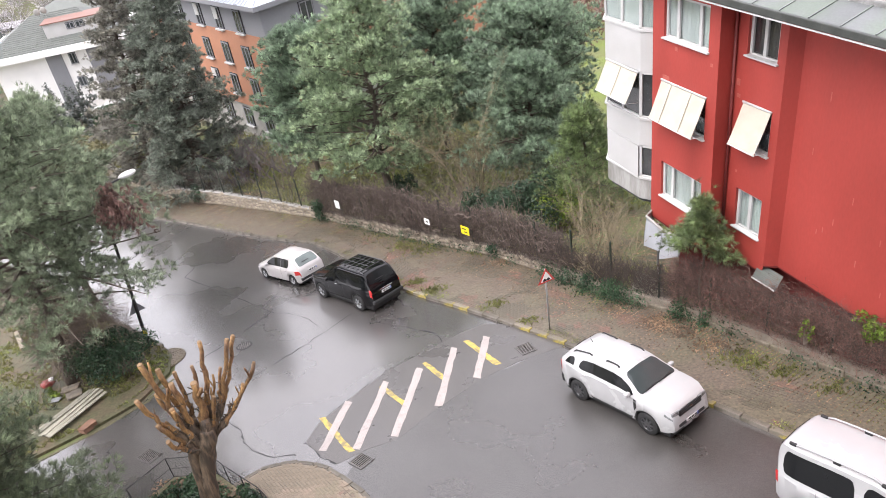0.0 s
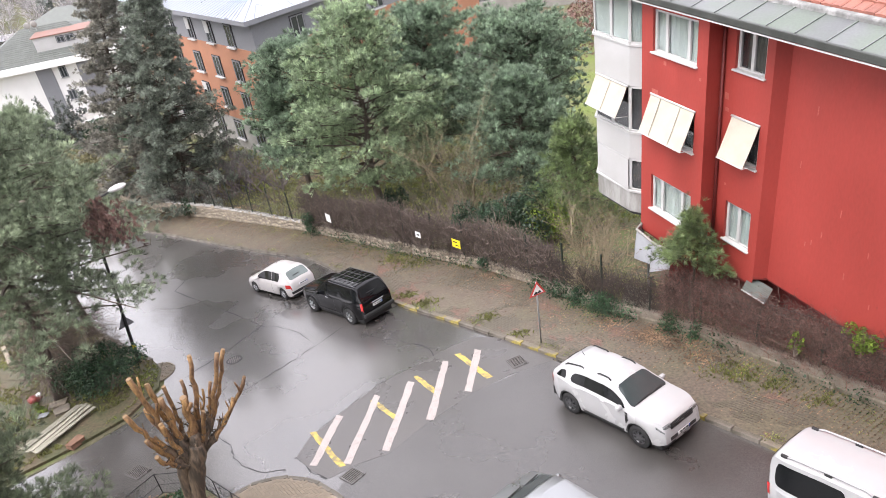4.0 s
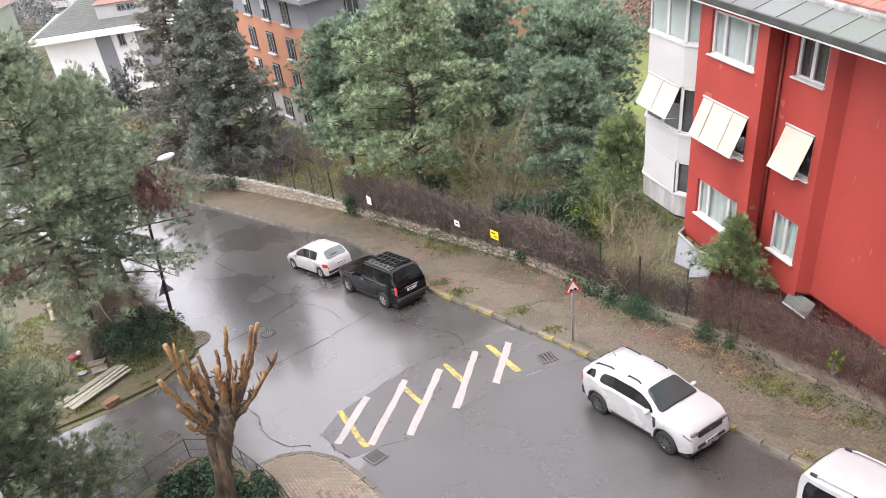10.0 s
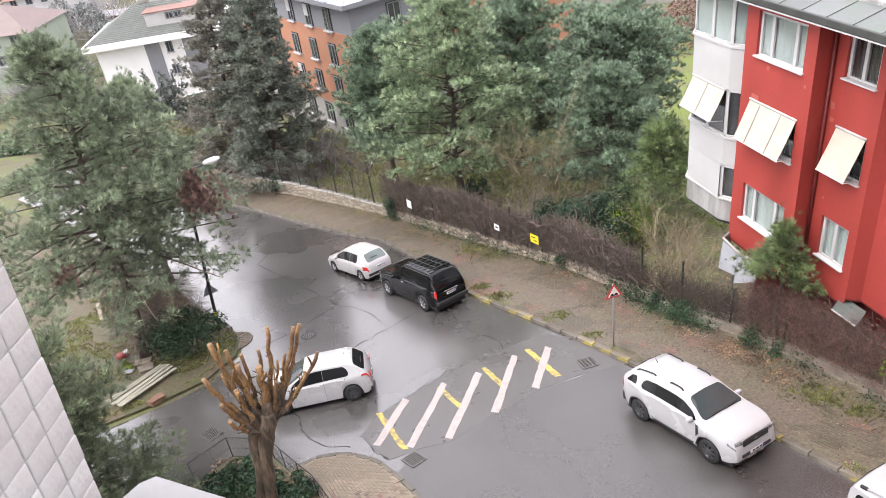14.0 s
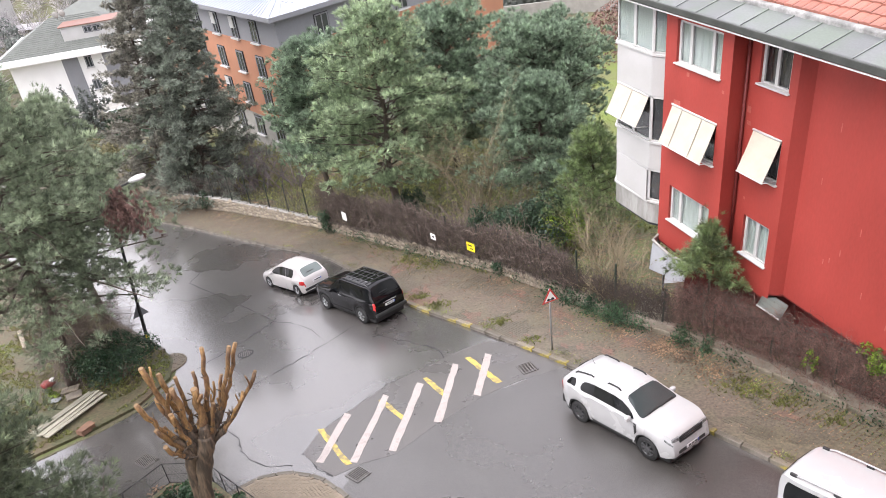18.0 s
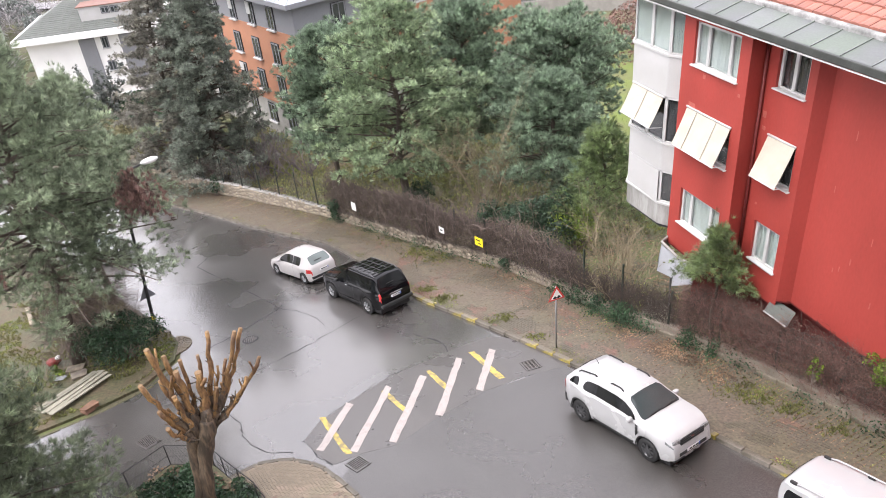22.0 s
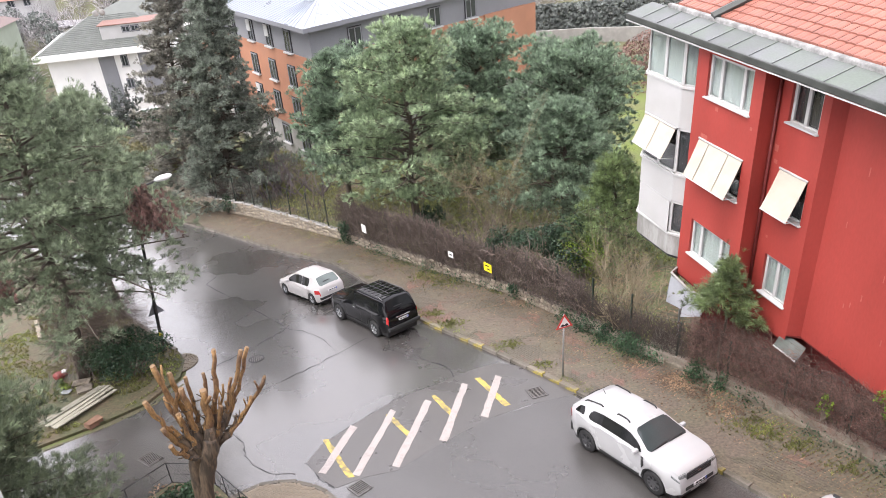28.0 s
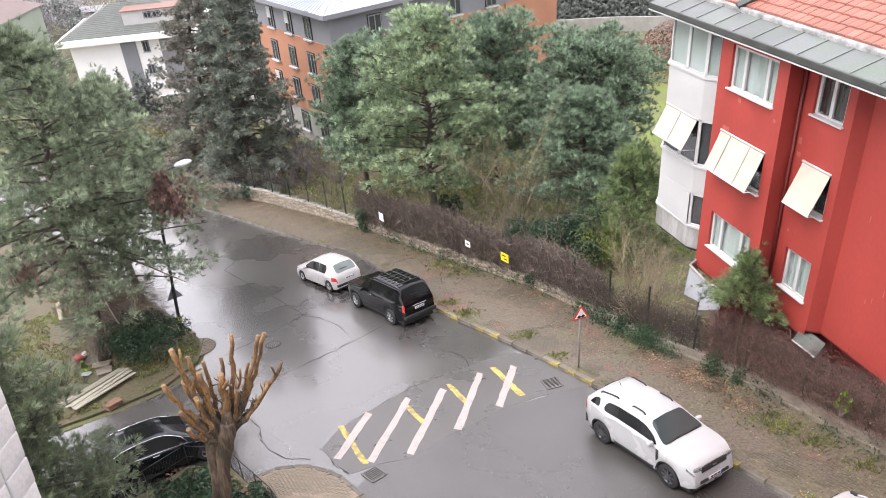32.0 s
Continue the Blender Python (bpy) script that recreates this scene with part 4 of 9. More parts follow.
def red_building():
    b = thing("apartment_building", "red plastered apartment house with white windows and clay tile roof", "building", FACADE)
    # plan of the outer wall, bay by bay: (along, out)
    plan = [(-14.0, -0.35), (-1.68, -0.35), (-1.44, 0.0), (0.48, 0.0), (0.42, 0.62), (3.51, 0.62), (3.51, -9.0), (-14.0, -9.0)]
    me = wall_with_windows(plan)
    part("wall", me, b, "red painted plaster")
    # recessed plinth storey, the overhang's shade put into its dark red
    inset = [(-14.0, -0.9), (-2.0, -0.9), (3.0, -0.3), (3.0, -9.0), (-14.0, -9.0)]
    part("plinth", prism("plinth", inset, -6.5, -0.12, M_RED_DIMMED), b, "plinth storey in dimmed wall red")
    # soffits share the dimmed red, their shade is in the colour
    part("soffit", prism("soffit", [(-1.4, -0.01), (0.48, -0.01), (0.42, 0.61), (3.5, 0.61), (3.5, -9.0), (-1.4, -9.0)], -0.52, -0.43, M_RED_DIMMED), b)
    part("soffit", prism("soffit", [(-14.0, -0.36), (-1.7, -0.36), (-1.41, -0.01), (-1.41, -9.0), (-14.0, -9.0)], -0.24, -0.16, M_RED_DIMMED), b)
    # downpipe in the groove
    v, f = [], []
    tube(v, f, [(0.4, 0.07, 7.9), (0.4, 0.07, -0.3)], [0.05, 0.05], 8)
    part("downpipe", mesh_of("downpipe", v, f, M_RED_DIMMED, True), b)
    # repaired spots and pale drip marks in the paint
    for q, o, z, w, h in ((2.8, 0.62, 5.04, 0.34, 0.16), (2.33, 0.62, 6.1, 0.13, 0.13), (0.24, 0.0, 5.46, 0.15, 0.2), (0.2, 0.0, 5.05, 0.15, 0.12), (0.7, 0.62, 6.0, 0.1, 0.1), (0.05, 0.0, 2.6, 0.08, 0.08),
                          (-2.73, -0.35, 5.8, 0.03, 0.26), (-3.4, -0.35, 2.3, 0.035, 0.2), (-3.1, -0.35, 1.9, 0.03, 0.16), (-2.9, -0.35, 1.75, 0.03, 0.15), (-3.9, -0.35, 3.2, 0.03, 0.22), (-4.3, -0.35, 1.4, 0.03, 0.2), (-4.9, -0.35, 2.4, 0.03, 0.18), (-2.4, -0.35, 4.1, 0.025, 0.2), (-5.6, -0.35, 3.6, 0.03, 0.25), (-5.2, -0.35, 0.9, 0.03, 0.16)):
        part("paint_patch", box_mesh("paint_patch", w, 0.006, h, M_PINKPATCH, 0, (q, o + 0.002, z)), b, "paler repaired spot in the red paint")
    windows(b)
    roof(b)
    return b


# openings: (face, from, to, sill, head); a face is an edge of the plan
OPEN = [(2, -1.15, 0.0, 6.30, 7.75), (2, -1.15, 0.0, 3.5, 4.9), (2, -1.12, -0.02, 0.62, 2.05),
        (4, 0.87, 2.95, 6.30, 7.7), (4, 0.87, 2.95, 3.5, 4.9), (4, 0.87, 2.95, 0.62, 2.0)]


def wall_with_windows(plan):
    """The wall as faces along the plan, with openings cut through the faces that carry windows."""
    bm = bmesh.new()
    z0, z1 = -0.45, 8.2

    def quad(p, q, a, b_, lo, hi):
        P = lambda t, z: bm.verts.new((p[0] + (q[0] - p[0]) * t, p[1] + (q[1] - p[1]) * t, z))
        bm.faces.new((P(a, lo), P(b_, lo), P(b_, hi), P(a, hi)))
    n = len(plan)
    for i in range(n):
        p, q = plan[i], plan[(i + 1) % n]
        cuts = sorted([(lo, hi, a, c) for face, a, c, lo, hi in OPEN if face == i])
        if not cuts:
            quad(p, q, 0, 1, -0.18 if i < 2 else z0, z1)
            continue
        t = lambda s: (s - p[0]) / (q[0] - p[0])
        z = z0
        for lo, hi, a, c in cuts:
            quad(p, q, 0, 1, z, lo)
            quad(p, q, 0, t(a), lo, hi)
            quad(p, q, t(c), 1, lo, hi)
            y = p[1]
            d = 0.22
            for (s0, za), (s1, zb) in (((a, lo), (c, lo)), ((c, lo), (c, hi)), ((c, hi), (a, hi)), ((a, hi), (a, lo))):
                bm.faces.new([bm.verts.new(v) for v in ((s0, y, za), (s1, y, zb), (s1, y - d, zb), (s0, y - d, za))])
            z = hi
        quad(p, q, 0, 1, z, z1)
    bmesh.ops.remove_doubles(bm, verts=bm.verts, dist=0.001)
    return bm_mesh("wall", bm, M_RED)


def window_unit(parent, s0, s1, lo, hi, out, bars, blind=None, open_sash=False, sill=True, facing=1):
    """A white plastic window in its opening: frame, mullions, panes, a drape or near-black sheet behind and a sill."""
    w, h = s1 - s0, hi - lo
    win = new("window")
    win.parent = parent
    win.location = ((s0 + s1) / 2, out, lo)
    bm = bmesh.new()
    t = 0.1
    box_bm(w, 0.07, t, 0.008, (0, -0.12, t / 2), bm)
    box_bm(w, 0.07, t, 0.008, (0, -0.12, h - t / 2), bm)
    for x in (-w / 2 + t / 2, w / 2 - t / 2):
        box_bm(t, 0.07, h, 0.008, (x, -0.12, h / 2), bm)
    part("frame", bm_mesh("frame", bm, M_UPVC), win)
    edges = [-w / 2 + t] + [-w / 2 + w * b for b in bars] + [w / 2 - t]
    for x in edges[1:-1]:
        part("mullion", box_mesh("mullion", 0.115, 0.08, h - 2 * t + 0.01, M_UPVC, 0.008, (0, 0, 0)), win, m=pose(x, -0.118, h / 2))
    for a, c in zip(edges, edges[1:]):
        part("pane", box_mesh("pane", c - a - 0.04, 0.008, h - 2 * t, M_GLASS, 0, (0, 0, 0)), win, m=pose((a + c) / 2, -0.135, h / 2)).visible_shadow = False
    # with M_DARKROOM this sheet is near black, the room's darkness as colour
    bm = bmesh.new()
    k = 24
    for i in range(k):
        u0, u1 = -w / 2 + w * i / k, -w / 2 + w * (i + 1) / k
        y0, y1 = -0.2 + 0.02 * math.sin(i * 1.7), -0.2 + 0.02 * math.sin((i + 1) * 1.7)
        bm.faces.new([bm.verts.new(v) for v in ((u0, y0, 0.02), (u1, y1, 0.02), (u1, y1, h - 0.02), (u0, y0, h - 0.02))])
    part("curtain", bm_mesh("curtain", bm, blind or M_CURTAIN), win)
    if sill:
        part("sill", box_mesh("sill", w + 0.1, 0.22, 0.05, M_UPVC, 0.012, (0, -0.02, 0.028)), win)
    return win


def awning(parent, s0, s1, top, drop, out, panels, reach=0.5):
    """A cream drop-arm awning: cloth panels on a tilted frame with two arms."""
    aw = new("awning")
    aw.parent = parent
    aw.location = ((s0 + s1) / 2, out, top)
    w = s1 - s0
    ang = math.atan2(reach, drop)
    ln = math.hypot(drop, reach)
    xs = [-w / 2 + w * p for p in [0] + panels + [1]]
    for a, c in zip(xs, xs[1:]):
        bm = bmesh.new()
        n, m_ = 3, 8
        g = [[bm.verts.new((a + 0.006 + (c - a - 0.012) * i / n, reach * j / m_ + 0.02, -drop * j / m_ - 0.035 * math.sin(math.pi * j / m_))) for i in range(n + 1)] for j in range(m_ + 1)]
        for j in range(m_):
            for i in range(n):
                bm.faces.new((g[j][i], g[j][i + 1], g[j + 1][i + 1], g[j + 1][i]))
        ex = bmesh.ops.extrude_face_region(bm, geom=list(bm.faces))
        bmesh.ops.translate(bm, verts=[v for v in ex["geom"] if isinstance(v, bmesh.types.BMVert)], vec=(0, -0.008, -0.008))
        part("cloth_panel", bm_mesh("cloth_panel", bm, M_AWNING), aw)
        if a > -w / 2 + 0.01:
            part("cloth_seam", box_mesh("cloth_seam", 0.018, ln, 0.01, M_PLANK, 0), aw, m=pose(a, reach / 2 + 0.035, -drop / 2 - 0.008, -math.degrees(math.atan2(drop, reach))))
    v, f = [], []
    tube(v, f, [(-w / 2 - 0.02, 0.02, 0.02), (w / 2 + 0.02, 0.02, 0.02)], [0.035, 0.035], 8)
    part("roller", mesh_of("roller", v, f, M_UPVC, True), aw)
    v, f = [], []
    tube(v, f, [(-w / 2, reach + 0.02, -drop - 0.01), (w / 2, reach + 0.02, -drop - 0.01)], [0.022, 0.022], 6)
    part("front_bar", mesh_of("front_bar", v, f, M_UPVC, True), aw)
    for x in (-w / 2 + 0.02, w / 2 - 0.02):
        v, f = [], []
        tube(v, f, [(x, 0.0, -drop - 0.1), (x, reach, -drop - 0.01)], [0.014, 0.014], 6)
        part("arm", mesh_of("arm", v, f, M_UPVC, True), aw)


def windows(b):
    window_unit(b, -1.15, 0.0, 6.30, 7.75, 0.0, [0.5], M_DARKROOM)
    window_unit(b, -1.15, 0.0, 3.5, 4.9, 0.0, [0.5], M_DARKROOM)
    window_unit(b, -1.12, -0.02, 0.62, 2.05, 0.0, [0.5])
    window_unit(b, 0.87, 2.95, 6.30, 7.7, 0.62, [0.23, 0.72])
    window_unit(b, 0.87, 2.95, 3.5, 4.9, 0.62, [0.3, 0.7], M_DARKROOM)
    window_unit(b, 0.87, 2.95, 0.62, 2.0, 0.62, [0.25, 0.75])
    awning(b, -1.14, -0.04, 4.92, 1.18, 0.0, [])
    awning(b, 0.85, 3.0, 4.92, 1.18, 0.62, [0.3, 0.75])


def roof(b):
    # metal eaves skirt: seam panels sloping out to the gutter
    e0, e1 = -14.0, 7.2
    zi, zo, oi, oo = 8.46, 8.2, 0.05, 1.0
    n = 23
    for i in range(n):
        a, c = e0 + (e1 - e0) * i / n, e0 + (e1 - e0) * (i + 1) / n
        me = mesh_of("eaves_panel", [(a + 0.01, oo, zo), (c - 0.01, oo, zo), (c - 0.01, oi, zi), (a + 0.01, oi, zi), (a + 0.01, oo, zo - 0.04), (c - 0.01, oo, zo - 0.04), (c - 0.01, oi, zi - 0.04), (a + 0.01, oi, zi - 0.04)],
                     [(0, 1, 2, 3), (7, 6, 5, 4), (0, 4, 5, 1), (1, 5, 6, 2), (2, 6, 7, 3), (3, 7, 4, 0)], M_METALROOF)
        part("eaves_panel", me, b)
        seam = box_mesh("seam", 0.03, math.hypot(oo - oi, zi - zo), 0.022, M_METALROOF, 0, (0, 0, 0))
        part("seam", seam, b, m=pose(a, (oo + oi) / 2, (zi + zo) / 2 + 0.015, math.degrees(math.atan2(zo - zi, oo - oi))))
    part("gutter", box_mesh("gutter", e1 - e0, 0.1, 0.2, M_GUTTER, 0.02, ((e0 + e1) / 2, oo + 0.03, zo - 0.1)), b, "dark weathered gutter")
    part("eaves_trim", box_mesh("eaves_trim", e1 - e0, 0.03, 0.035, M_UPVC, 0, ((e0 + e1) / 2, oo + 0.06, zo - 0.23)), b, "white trim line")
    # underside in the dimmed red, eaves shade included in the colour
    part("eaves_underside", box_mesh("eaves_underside", e1 - e0, oo + 0.9, 0.05, M_RED_DIMMED, 0, ((e0 + e1) / 2, (oo - 0.9) / 2 - 0.05, 7.98)), b)
    part("roof_step", box_mesh("roof_step", e1 - e0 - 1.0, 0.2, 0.19, M_FLASHING, 0.05, ((e0 + e1 - 1.0) / 2, oi - 0.05, zi + 0.03)), b, "pale weathered flashing between metal and tiles")
    v, f = [], []
    tube(v, f, [(3.72, 0.1, zi + 0.13), (3.38, -1.0, zi + 0.64), (2.9, -2.6, zi + 1.36), (1.6, -6.8, zi + 3.2)], [0.15] * 4, 6)
    part("valley_gutter", mesh_of("valley_gutter", v, f, M_GUTTER), b, "dark valley gutter between two roof slopes")
    # clay tiles
    rise = math.tan(radians(24))
    deep = 8.2
    base = mesh_of("roof_deck", [(e0, oi - 0.1, zi + 0.1), (e1 - 1.2, oi - 0.1, zi + 0.1), (e1 - 4.0, oi - deep, zi + 0.1 + deep * rise), (e0, oi - deep, zi + 0.1 + deep * rise), (e0, oi - deep - 6, zi), (e1 - 1, oi - deep - 6, zi)],
                   [(0, 1, 2, 3), (3, 2, 5, 4), (1, 5, 2)], M_ROOFBASE)
    part("roof_deck", base, b)
    # each tile: a shallow S-shaped pan with its lower lip proud
    tw, tl = 0.3, 0.36
    prof = [(0.006, 0.0), (0.05, 0.016), (0.2, 0.018), (0.25, 0.004), (0.294, 0.0)]
    sl = math.atan(rise)
    vs, fs = [], []
    for j, (k, lift) in enumerate(((0, 0.045), (tl + 0.04, 0.0))):
        for x, z in prof:
            vs.append((x, -k * math.cos(sl), k * math.sin(sl) + z + lift))
    m_ = len(prof)
    for x, z in prof:
        vs.append((x, 0, z * 0.2 - 0.01))
    for i in range(m_ - 1):
        fs.append((i, i + 1, m_ + i + 1, m_ + i))
        fs.append((2 * m_ + i, 2 * m_ + i + 1, i + 1, i))
    tile = mesh_of("roof_tile", vs, fs, M_ROOFTILE)
    rows = int(deep / (tl * math.cos(sl)))
    rnd = random.Random(11)
    rest_v, rest_f = [], []
    singles = 0
    for r in range(rows):
        y = oi - 0.12 - r * tl * math.cos(sl)
        z = zi + 0.12 + r * tl * math.sin(sl)
        x1 = e1 - 1.3 - 2.8 * r / rows
        x = e0
        while x < x1 - tw:
            if -3.6 < x < 5.5 and r < 10 and singles < 300:
                part("roof_tile", tile, b, m=pose(x, y, z + rnd.uniform(-0.006, 0.006), 0, rnd.uniform(-1, 1), rnd.uniform(-1.2, 1.2)))
                singles += 1
            else:
                k = len(rest_v)
                dz = rnd.uniform(-0.006, 0.006)
                rest_v += [(vx + x, vy + y, vz + z + dz) for vx, vy, vz in vs]
                rest_f += [tuple(i + k for i in q) for q in fs]
            x += tw
    part("roof_tiles", mesh_of("roof_tiles", rest_v, rest_f, M_ROOFTILE), b, kind="stuff")


def white_bay(b):
    """The white faceted bay at the far corner: parapets, window bands and awnings."""
    plan = [(3.53, 0.1), (4.3, 0.55), (6.3, 0.62), (6.9, 0.1), (6.9, -2.0), (3.53, -2.0)]
    inner = [(3.6, 0.0), (4.34, 0.43), (6.25, 0.5), (6.8, 0.02), (6.8, -2.0), (3.6, -2.0)]
    # core in the near-black room colour, standing for the unlit interior
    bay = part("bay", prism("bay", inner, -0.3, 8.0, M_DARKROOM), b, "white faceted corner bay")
    for lo, hi in ((4.8, 6.2), (2.05, 3.05), (-0.15, 0.7)):
        part("parapet", prism("parapet", plan, lo, hi, M_WHITEWALL if lo > 0 else M_STAINEDWALL, 0.02), bay)
        out2 = [(x + (0.05 if x > 6 else 0.0), y + (0.05 if y > 0.0 else 0.0)) for x, y in plan]
        part("sill", prism("sill", out2, hi, hi + 0.08, M_UPVC, 0.01), bay)
    for lo, hi in ((6.28, 7.95), (3.13, 4.8), (0.78, 2.05)):
        for (x0, y0), (x1, y1), n in ((plan[0], plan[1], 1), (plan[1], plan[2], 2), (plan[2], plan[3], 1)):
            ln = math.hypot(x1 - x0, y1 - y0)
            a = math.degrees(math.atan2(y1 - y0, x1 - x0))
            for i in range(n):
                w0 = new("bay_window")
                w0.parent = bay
                w0.matrix_basis = pose(x0 + (x1 - x0) * (i + 0.5) / n, y0 + (y1 - y0) * (i + 0.5) / n, lo, 0, 0, a)
                w, h = ln / n, hi - lo
                bm = bmesh.new()
                for sx, sz, px, pz in ((w, 0.07, 0, 0.035), (w, 0.07, 0, h - 0.035), (0.07, h, -w / 2 + 0.035, h / 2), (0.07, h, w / 2 - 0.035, h / 2)):
                    box_bm(sx, 0.06, sz, 0, (px, -0.04, pz), bm)
                part("frame", bm_mesh("frame", bm, M_UPVC), w0)
                part("pane", box_mesh("pane", w - 0.13, 0.008, h - 0.13, M_GLASS, 0, (0, -0.05, h / 2)), w0).visible_shadow = False
                if lo > 6:
                    part("curtain", box_mesh("curtain", w - 0.1, 0.01, h - 0.1, M_CURTAIN, 0, (0, -0.085, h / 2)), w0)
    part("shutter", box_mesh("shutter", 1.95, 0.02, 1.25, M_WHITEWALL, 0.004, (5.3, 0.6, 1.4)), bay, "closed white roller blind")
    awning(b, 4.35, 6.25, 4.78, 1.0, 0.6, [0.5], 0.5)


RED = red_building()
white_bay(RED)


# ---- houses in the distance ----
def frame_at(origin, along_dir):
    """Pose whose x runs along a facade and whose y points out of it to the viewer's side."""
    fx = Vector((along_dir[0], along_dir[1], 0)).normalized()
    fy = Vector((-fx.y, fx.x, 0))
    if fy.dot(Vector((-origin[0], -origin[1], 0))) < 0:
        fx = -fx
        fy = -fy
    m = Matrix((fx, fy, Vector((0, 0, 1)))).transposed().to_4x4()
    m.translation = origin
    return m


def far_window(parent, x, z, w, h, y=0.0, shutter=0.0, sill=True):
    win = new("window")
    win.parent = parent
    win.location = (x, y, z)
    # the dark of the recess is given by the box's colour
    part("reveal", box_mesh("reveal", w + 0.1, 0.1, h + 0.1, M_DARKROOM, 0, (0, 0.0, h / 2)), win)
    bm = bmesh.new()
    for sx, sz, px, pz in ((w, 0.09, 0, 0.045), (w, 0.09, 0, h - 0.045), (0.09, h, -w / 2 + 0.045, h / 2), (0.09, h, w / 2 - 0.045, h / 2), (0.08, h, 0, h / 2)):
        box_bm(sx, 0.06, sz, 0, (px, 0.06, pz), bm)
    part("frame", bm_mesh("frame", bm, M_GREYWALL), win)
    for s in (-1, 1):
        part("pane", box_mesh("pane", w / 2 - 0.12, 0.02, h - 0.16, M_FARGLASS, 0, (s * w / 4, 0.055, h / 2)), win)
    if shutter:
        part("roller_blind", box_mesh("roller_blind", w * 0.62, 0.05, h * shutter, M_UPVC, 0, (-w * 0.15, 0.1, h - h * shutter / 2)), win)
    if sill:
        part("sill", box_mesh("sill", w + 0.25, 0.26, 0.12, M_UPVC, 0.01, (0, 0.12, -0.06)), win)
    return win


M_FARGLASS = material("far_window_glass", (0.05, 0.06, 0.065), 0.08, var=0.3, scale=0.6, bump=0, coat=0.5)


def orange_house():
    c = Vector((-13.11, 54.44, 0))
    fx = Vector((0.67, -0.745, 0)).normalized()      # towards the near corner
    fy = Vector((-0.745, -0.67, 0)).normalized()
    m = Matrix((fx, fy, Vector((0, 0, 1)))).transposed().to_4x4()
    m.translation = c
    b = thing("apartment_block", "orange and grey apartment block with pale metal roof", "building", m)
    L, D = 22.0, 24.0

    def storey(name, z0, z1, mat, out):
        part(name, prism(name, [(-L, out), (-0.35 + out, out), (-0.35 + out, -D), (-L, -D)], z0, z1, mat), b)
    storey("upper_wall", -0.2, 2.05, M_GREYWALL, 0.0)
    storey("middle_wall", -6.6, -0.2, M_ORANGE, 0.05)
    storey("base_wall", -12.0, -6.6, M_CONCRETE, -0.25)
    part("corner_cladding", box_mesh("corner_cladding", 0.25, 5.0, 6.3, M_ORANGE, 0, (-0.2, -20.0, -3.3)), b)
    for i, x in enumerate((-3.85, -7.1, -10.35, -13.9, -17.2)):
        far_window(b, x, -0.15, 1.05, 1.75, 0.02, 0.55 if i in (1, 2, 3) else 0.0)
        far_window(b, x - 0.1, -2.95, 1.1, 1.7, 0.07)
        far_window(b, x - 0.25, -5.65, 1.1, 1.7, 0.07, 0.4 if i == 2 else 0)
        far_window(b, x - 0.3, -8.7, 1.2, 1.6, -0.22)
    # low hipped roof of standing seams
    e, r = 0.9, 2.6
    ov, ot = 2.05, 2.4
    pts = [(-L, e), (e - 0.35, e), (e - 0.35, -D), (-L, -D)]
    part("roof_edge", prism("roof_edge", pts, ov, ot, M_GREYWALL), b)
    inner = [(-L, -4.0), (-4.6, -4.0), (-4.6, -D), (-L, -D)]
    v = [(x, y, ot) for x, y in pts] + [(x, y, ot + 1.25) for x, y in inner]
    part("roof", mesh_of("roof", v, [(0, 1, 5, 4), (1, 2, 6, 5), (4, 5, 6, 7)], M_PALEMETAL), b, "pale blue standing-seam metal roof")
    part("roof_top", prism("roof_top", [(-L, -4.2), (-4.8, -4.2), (-4.8, -D), (-L, -D)], ot + 1.2, ot + 1.75, M_PLANK, 0.05), b, "brown flat upper roof")
    n = 44
    for i in range(n):
        x = -L + (L - 0.2) * i / n
        x2 = min(x, -4.6) if x > -4.6 else x
        ln = math.sqrt((x2 - x) ** 2 + (e + 4.0) ** 2 + 1.25 ** 2)
        vv, ff = [], []
        tube(vv, ff, [(x, e, ot + 0.03), (x2, -4.0, ot + 1.28)], [0.03, 0.03], 4, False)
        part("seam", mesh_of("seam", vv, ff, M_PALEMETAL), b)
    for i in range(26):
        y = e - (D - 1) * i / 26
        y2 = min(y, -4.0)
        vv, ff = [], []
        tube(vv, ff, [(e - 0.35, y, ot + 0.03), (-4.6, y2, ot + 1.28)], [0.03, 0.03], 4, False)
        part("seam", mesh_of("seam", vv, ff, M_PALEMETAL), b)
    # windows of the other side
    for y in (-4, -8, -12, -16):
        w0 = far_window(b, 0, -0.1, 1.2, 1.6)
        w0.matrix_basis = pose(-0.33, y, -0.1, 0, 0, -90)
    return b


